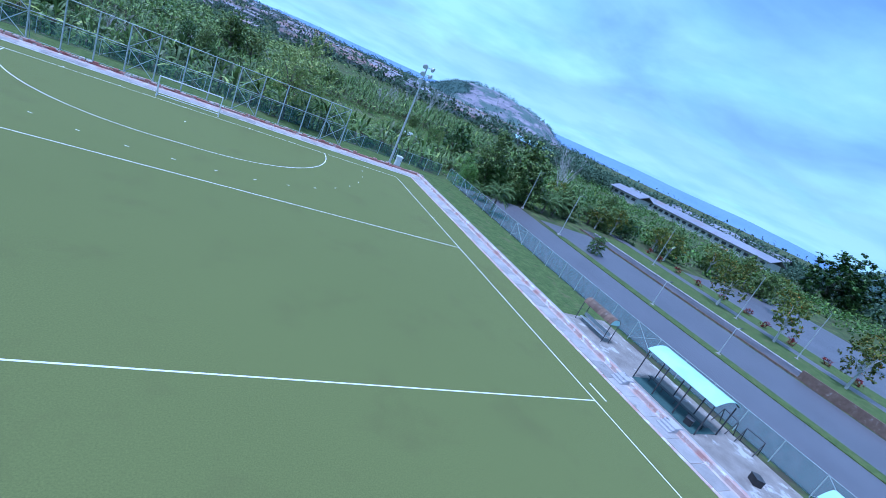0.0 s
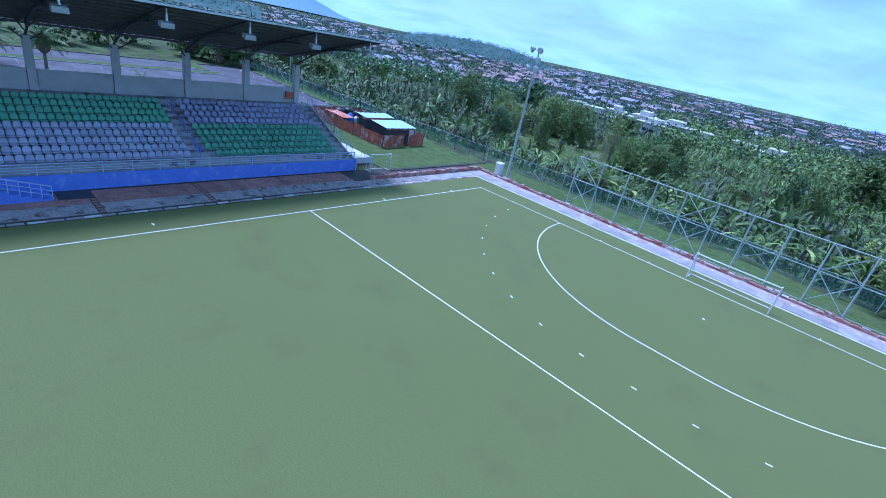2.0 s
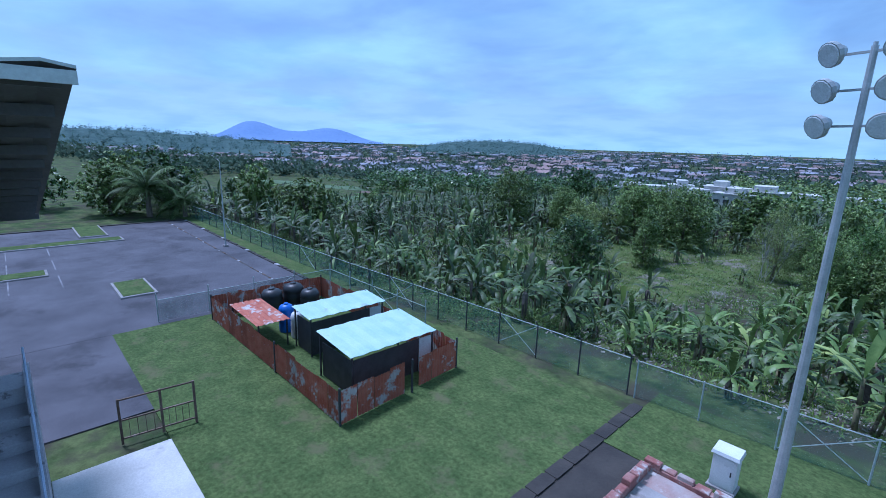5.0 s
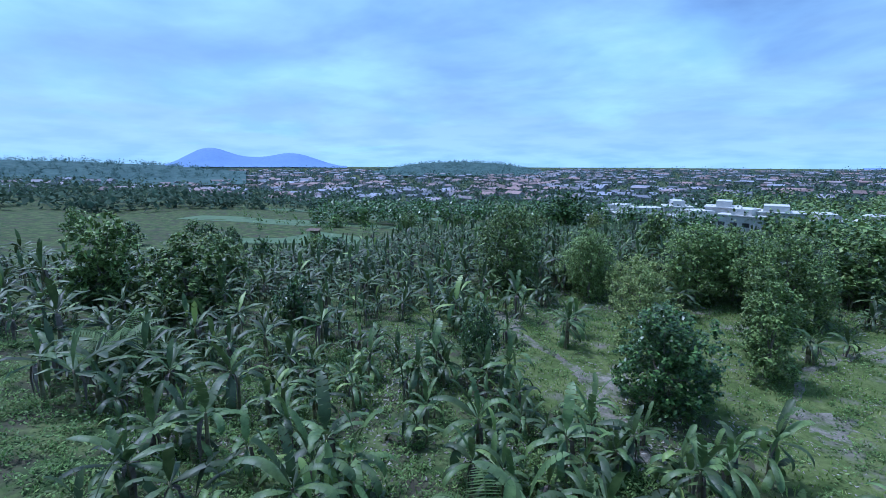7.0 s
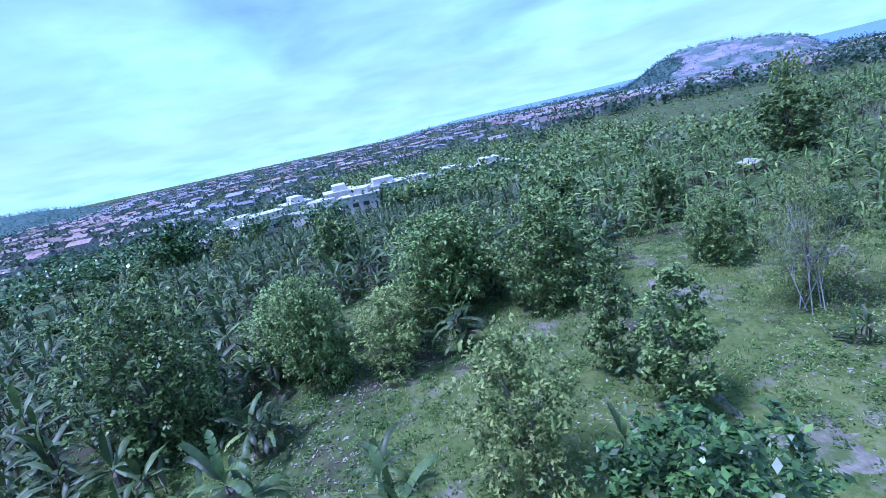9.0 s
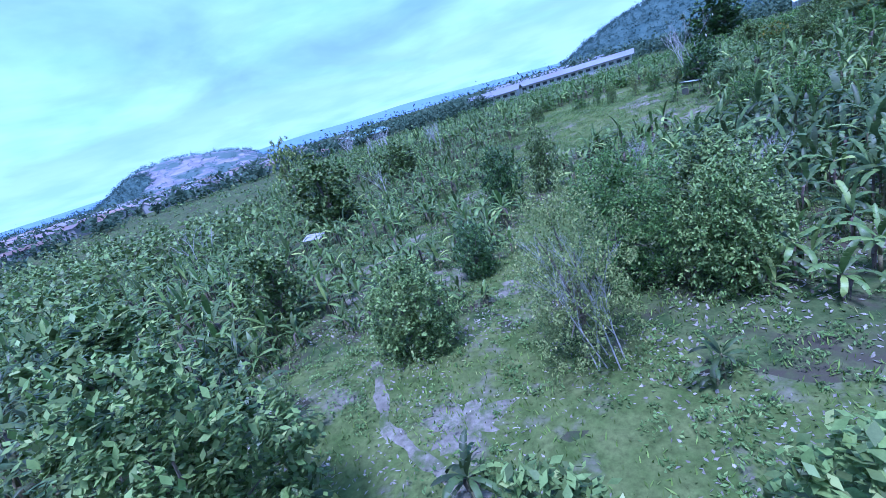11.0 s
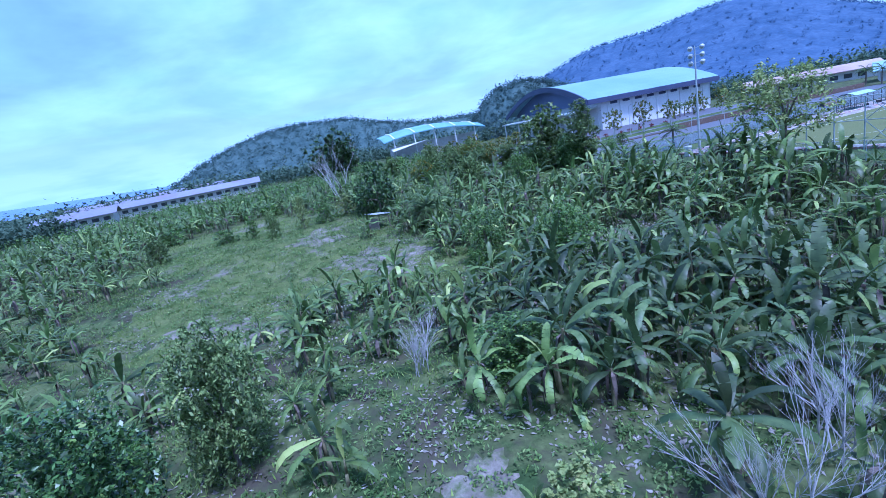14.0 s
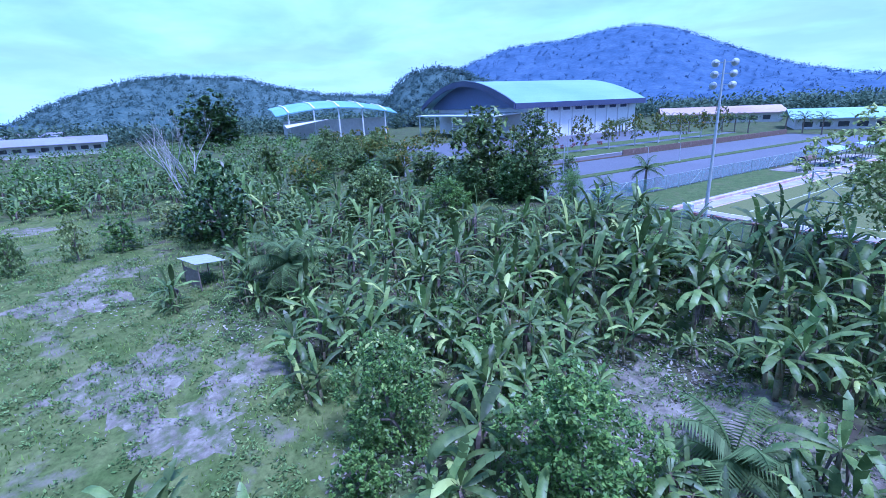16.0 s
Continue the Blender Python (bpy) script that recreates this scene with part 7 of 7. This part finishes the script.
    for b in (3, 19, 36, 53, 70):
        part("canopy_post", Shape().tube(P(-13, b, -1), P(-13, b, H - 3.2), .35, n=8), WHITE_PAINT, g)


sports_hall()


def tent_building():
    g = root("pavilion", (0, 0, 0), "pavilion with a long bowed blue-green roof on white frames", "pavilion")
    R = surface("blue_green_roof", (0.17, 0.34, 0.39), (0.23, 0.41, 0.46), 0.05, 0.5, 0.05, 2)
    x0, y0 = bearing(102.5, 258, 2.0, 56.6)
    x1, y1 = bearing(115.8, 275, 2.0, 56.6)
    a, b = Vector((x0, y0, 0)), Vector((x1, y1, 0))
    u = (b - a).normalized()
    v = Vector((-u.y, u.x, 0))
    L = (b - a).length
    P = lambda t, w, z: tuple(a + u * (t * L) + v * w + Vector((0, 0, z)))  # noqa: E731
    n = 18
    top = lambda t: 13.2 + 5.2 * math.sin(math.pi * (0.1 + 0.85 * t)) ** 0.8  # noqa: E731
    me_v, me_f = [], []
    for i in range(n + 1):
        t = i / n
        me_v += [P(t, -10, top(t) - 3.8), P(t, 0, top(t) - 1.1), P(t, 13, top(t)), P(t, 13, top(t) + .5), P(t, 0, top(t) - .6), P(t, -10, top(t) - 3.3)]
    for i in range(n):
        me_f += [(6 * i + k, 6 * i + (k + 1) % 6, 6 * i + 6 + (k + 1) % 6, 6 * i + 6 + k) for k in range(6)]
    roof = Shape()
    roof.v, roof.f = me_v, me_f + [(0, 1, 2, 3, 4, 5), tuple(6 * n + k for k in (5, 4, 3, 2, 1, 0))]
    roof.m = [0] * len(roof.f)
    part("roof", roof, R, g, "bowed blue-green roof")
    for i in range(5):
        t = 0.1 + i * .2
        part("frame", Shape().beam(P(t, -10.2, top(t) - 3.1), P(t, 0, top(t) - .4), .9, .5).beam(P(t, 0, top(t) - .4), P(t, 13, top(t) + .7), .9, .5).tube(P(t, -8, -1), P(t, -8, top(t) - 3), .4), WHITE_PAINT, g, "white steel frame")
    part("hall_body", Shape().hull([P(.1, 0, -1), P(.95, 0, -1), P(.95, 10, -1), P(.1, 10, -1)], [P(.1, 0, 9.0), P(.95, 0, 9.0), P(.95, 10, 9.0), P(.1, 10, 9.0)]), WHITE_WALL, g)
    part("sail", Shape().hull([P(.06, -14, 6.0), P(.38, -14, 9.4), P(.38, -6, 9.0), P(.06, -6, 7.5)], [P(.06, -14, 6.25), P(.38, -14, 9.65), P(.38, -6, 9.25), P(.06, -6, 7.75)]), WHITE_PAINT, g, "white canvas awning")


tent_building()


def long_shed(az0, d0, az1, d1, depth, h, roof_mat, label):
    x0, y0 = bearing(az0, d0)
    x1, y1 = bearing(az1, d1)
    a, b = Vector((x0, y0, -1.5)), Vector((x1, y1, -1.5))
    u = (b - a).normalized()
    v = Vector((-u.y, u.x, 0))
    if v.dot(Vector((x0 + 15, y0 - 35, 0))) < 0:
        v = -v
    L = (b - a).length
    P = lambda t, w, z: tuple(a + u * t + v * w + Vector((0, 0, z)))  # noqa: E731
    g = root("long_shed", (0, 0, 0), label, "shed", "long sheds")
    part("wall", Shape().hull([P(0, 0, -2), P(L, 0, -2), P(L, depth, -2), P(0, depth, -2)], [P(0, 0, h), P(L, 0, h), P(L, depth, h), P(0, depth, h)]), WHITE_WALL, g)
    part("roof", Shape().hull([P(-2, -2, h), P(L + 2, -2, h), P(L + 2, depth / 2, h + 3), P(-2, depth / 2, h + 3)], [P(-2, -2, h + .3), P(L + 2, -2, h + .3), P(L + 2, depth / 2, h + 3.3), P(-2, depth / 2, h + 3.3)]), roof_mat, g)
    part("roof", Shape().hull([P(-2, depth / 2, h + 3), P(L + 2, depth / 2, h + 3), P(L + 2, depth + 2, h), P(-2, depth + 2, h)], [P(-2, depth / 2, h + 3.3), P(L + 2, depth / 2, h + 3.3), P(L + 2, depth + 2, h + .3), P(-2, depth + 2, h + .3)]), roof_mat, g)
    n = int(L / 5)
    for i in range(n):
        t = 2 + i * 5
        part("window", Shape().hull([P(t, -.05, h * .45), P(t + 3, -.05, h * .45), P(t + 3, -.01, h * .45), P(t, -.01, h * .45)], [P(t, -.05, h * .8), P(t + 3, -.05, h * .8), P(t + 3, -.01, h * .8), P(t, -.01, h * .8)]), DARK_STEEL, g)


GREY_ROOF = surface("grey_sheet_roof", (0.21, 0.21, 0.26), (0.27, 0.27, 0.33), 0.05, 0.6, 0.05, 1.0, spot=(0.24, 0.2, 0.22), spot_scale=0.04, spot_at=0.58)
RED_ROOF = surface("faded_red_roof", (0.40, 0.27, 0.25), (0.5, 0.38, 0.35), 0.05, 0.7, 0.05, 1.0)
BLUE_ROOF = surface("pale_blue_roof", (0.3, 0.45, 0.52), (0.38, 0.54, 0.6), 0.05, 0.6, 0.05, 1.0)
long_shed(62.5, 338, 82.5, 305, 16, 5.0, GREY_ROOF, "long low shed with a grey sheet roof")
long_shed(66, 400, 80, 372, 20, 6.5, GREY_ROOF, "long low shed with a grey sheet roof")
long_shed(46.8, 330, 51.6, 345, 18, 4.0, BLUE_ROOF, "shed with a broad blue sheet roof")
long_shed(63.6, 292, 67.6, 285, 14, 5.0, GREY_ROOF, "white colonnaded building with a grey roof")
long_shed(141, 258, 152, 262, 26, 5.6, RED_ROOF, "low building with a broad faded red roof")
long_shed(151.5, 200, 164, 205, 22, 5.0, BLUE_ROOF, "low building with a pale blue roof")


def white_house(x, y, w, d, h, yaw, z):
    g = root("white_house", (x, y, z), "white modern terraced house with a flat roof", "house", "white houses")
    g.rotation_euler = (0, 0, radians(yaw))
    part("wall", Shape().box(-w / 2, w / 2, -d / 2, d / 2, -2, h, 0, .1), WHITE_WALL, g)
    part("roof_slab", Shape().box(-w / 2 - .5, w / 2 + .5, -d / 2 - .6, d / 2 + .5, h, h + .35), WHITE_WALL, g)
    for i in range(int(w / 4)):
        for zz in (1.0, 4.0):
            if zz + 1.6 < h:
                x0 = -w / 2 + .8 + i * 4
                wn = part("window", Shape().box(x0, x0 + 2.3, -d / 2 - .03, -d / 2 - .005, zz, zz + 1.5), DARK_STEEL, g)
                part("sill", Shape().box(x0 - .1, x0 + 2.4, -d / 2 - .2, -d / 2 - .005, zz - .12, zz - .02), WHITE_PAINT, wn)
    part("upper_storey", Shape().box(-w * .2, w * .25, -d / 2 + 1, d / 2 - 1, h + .35, h + 2.6, 0, .1), WHITE_WALL, g)


for az, dist, w, h, yaw in ((-23, 268, 9, 5.5, 8), (-20.5, 262, 14, 8.5, -20), (-17.6, 256, 22, 7.0, 14), (-14.2, 262, 9, 9.0, 10), (-12.0, 244, 16, 6.0, 30), (-9.4, 252, 10, 9.5, 0), (-7.2, 240, 13, 7.5, -14), (-4.6, 246, 15, 9.0, 3), (-0.5, 252, 12, 6.5, 20), (3.5, 268, 20, 6.0, -6), (8, 262, 14, 7.0, 10)):
    x, y = bearing(az, dist * .8, -60, 22)
    white_house(x, y, w * 1.15, 12, h * 1.05, -az + yaw, float(land(x, y)))
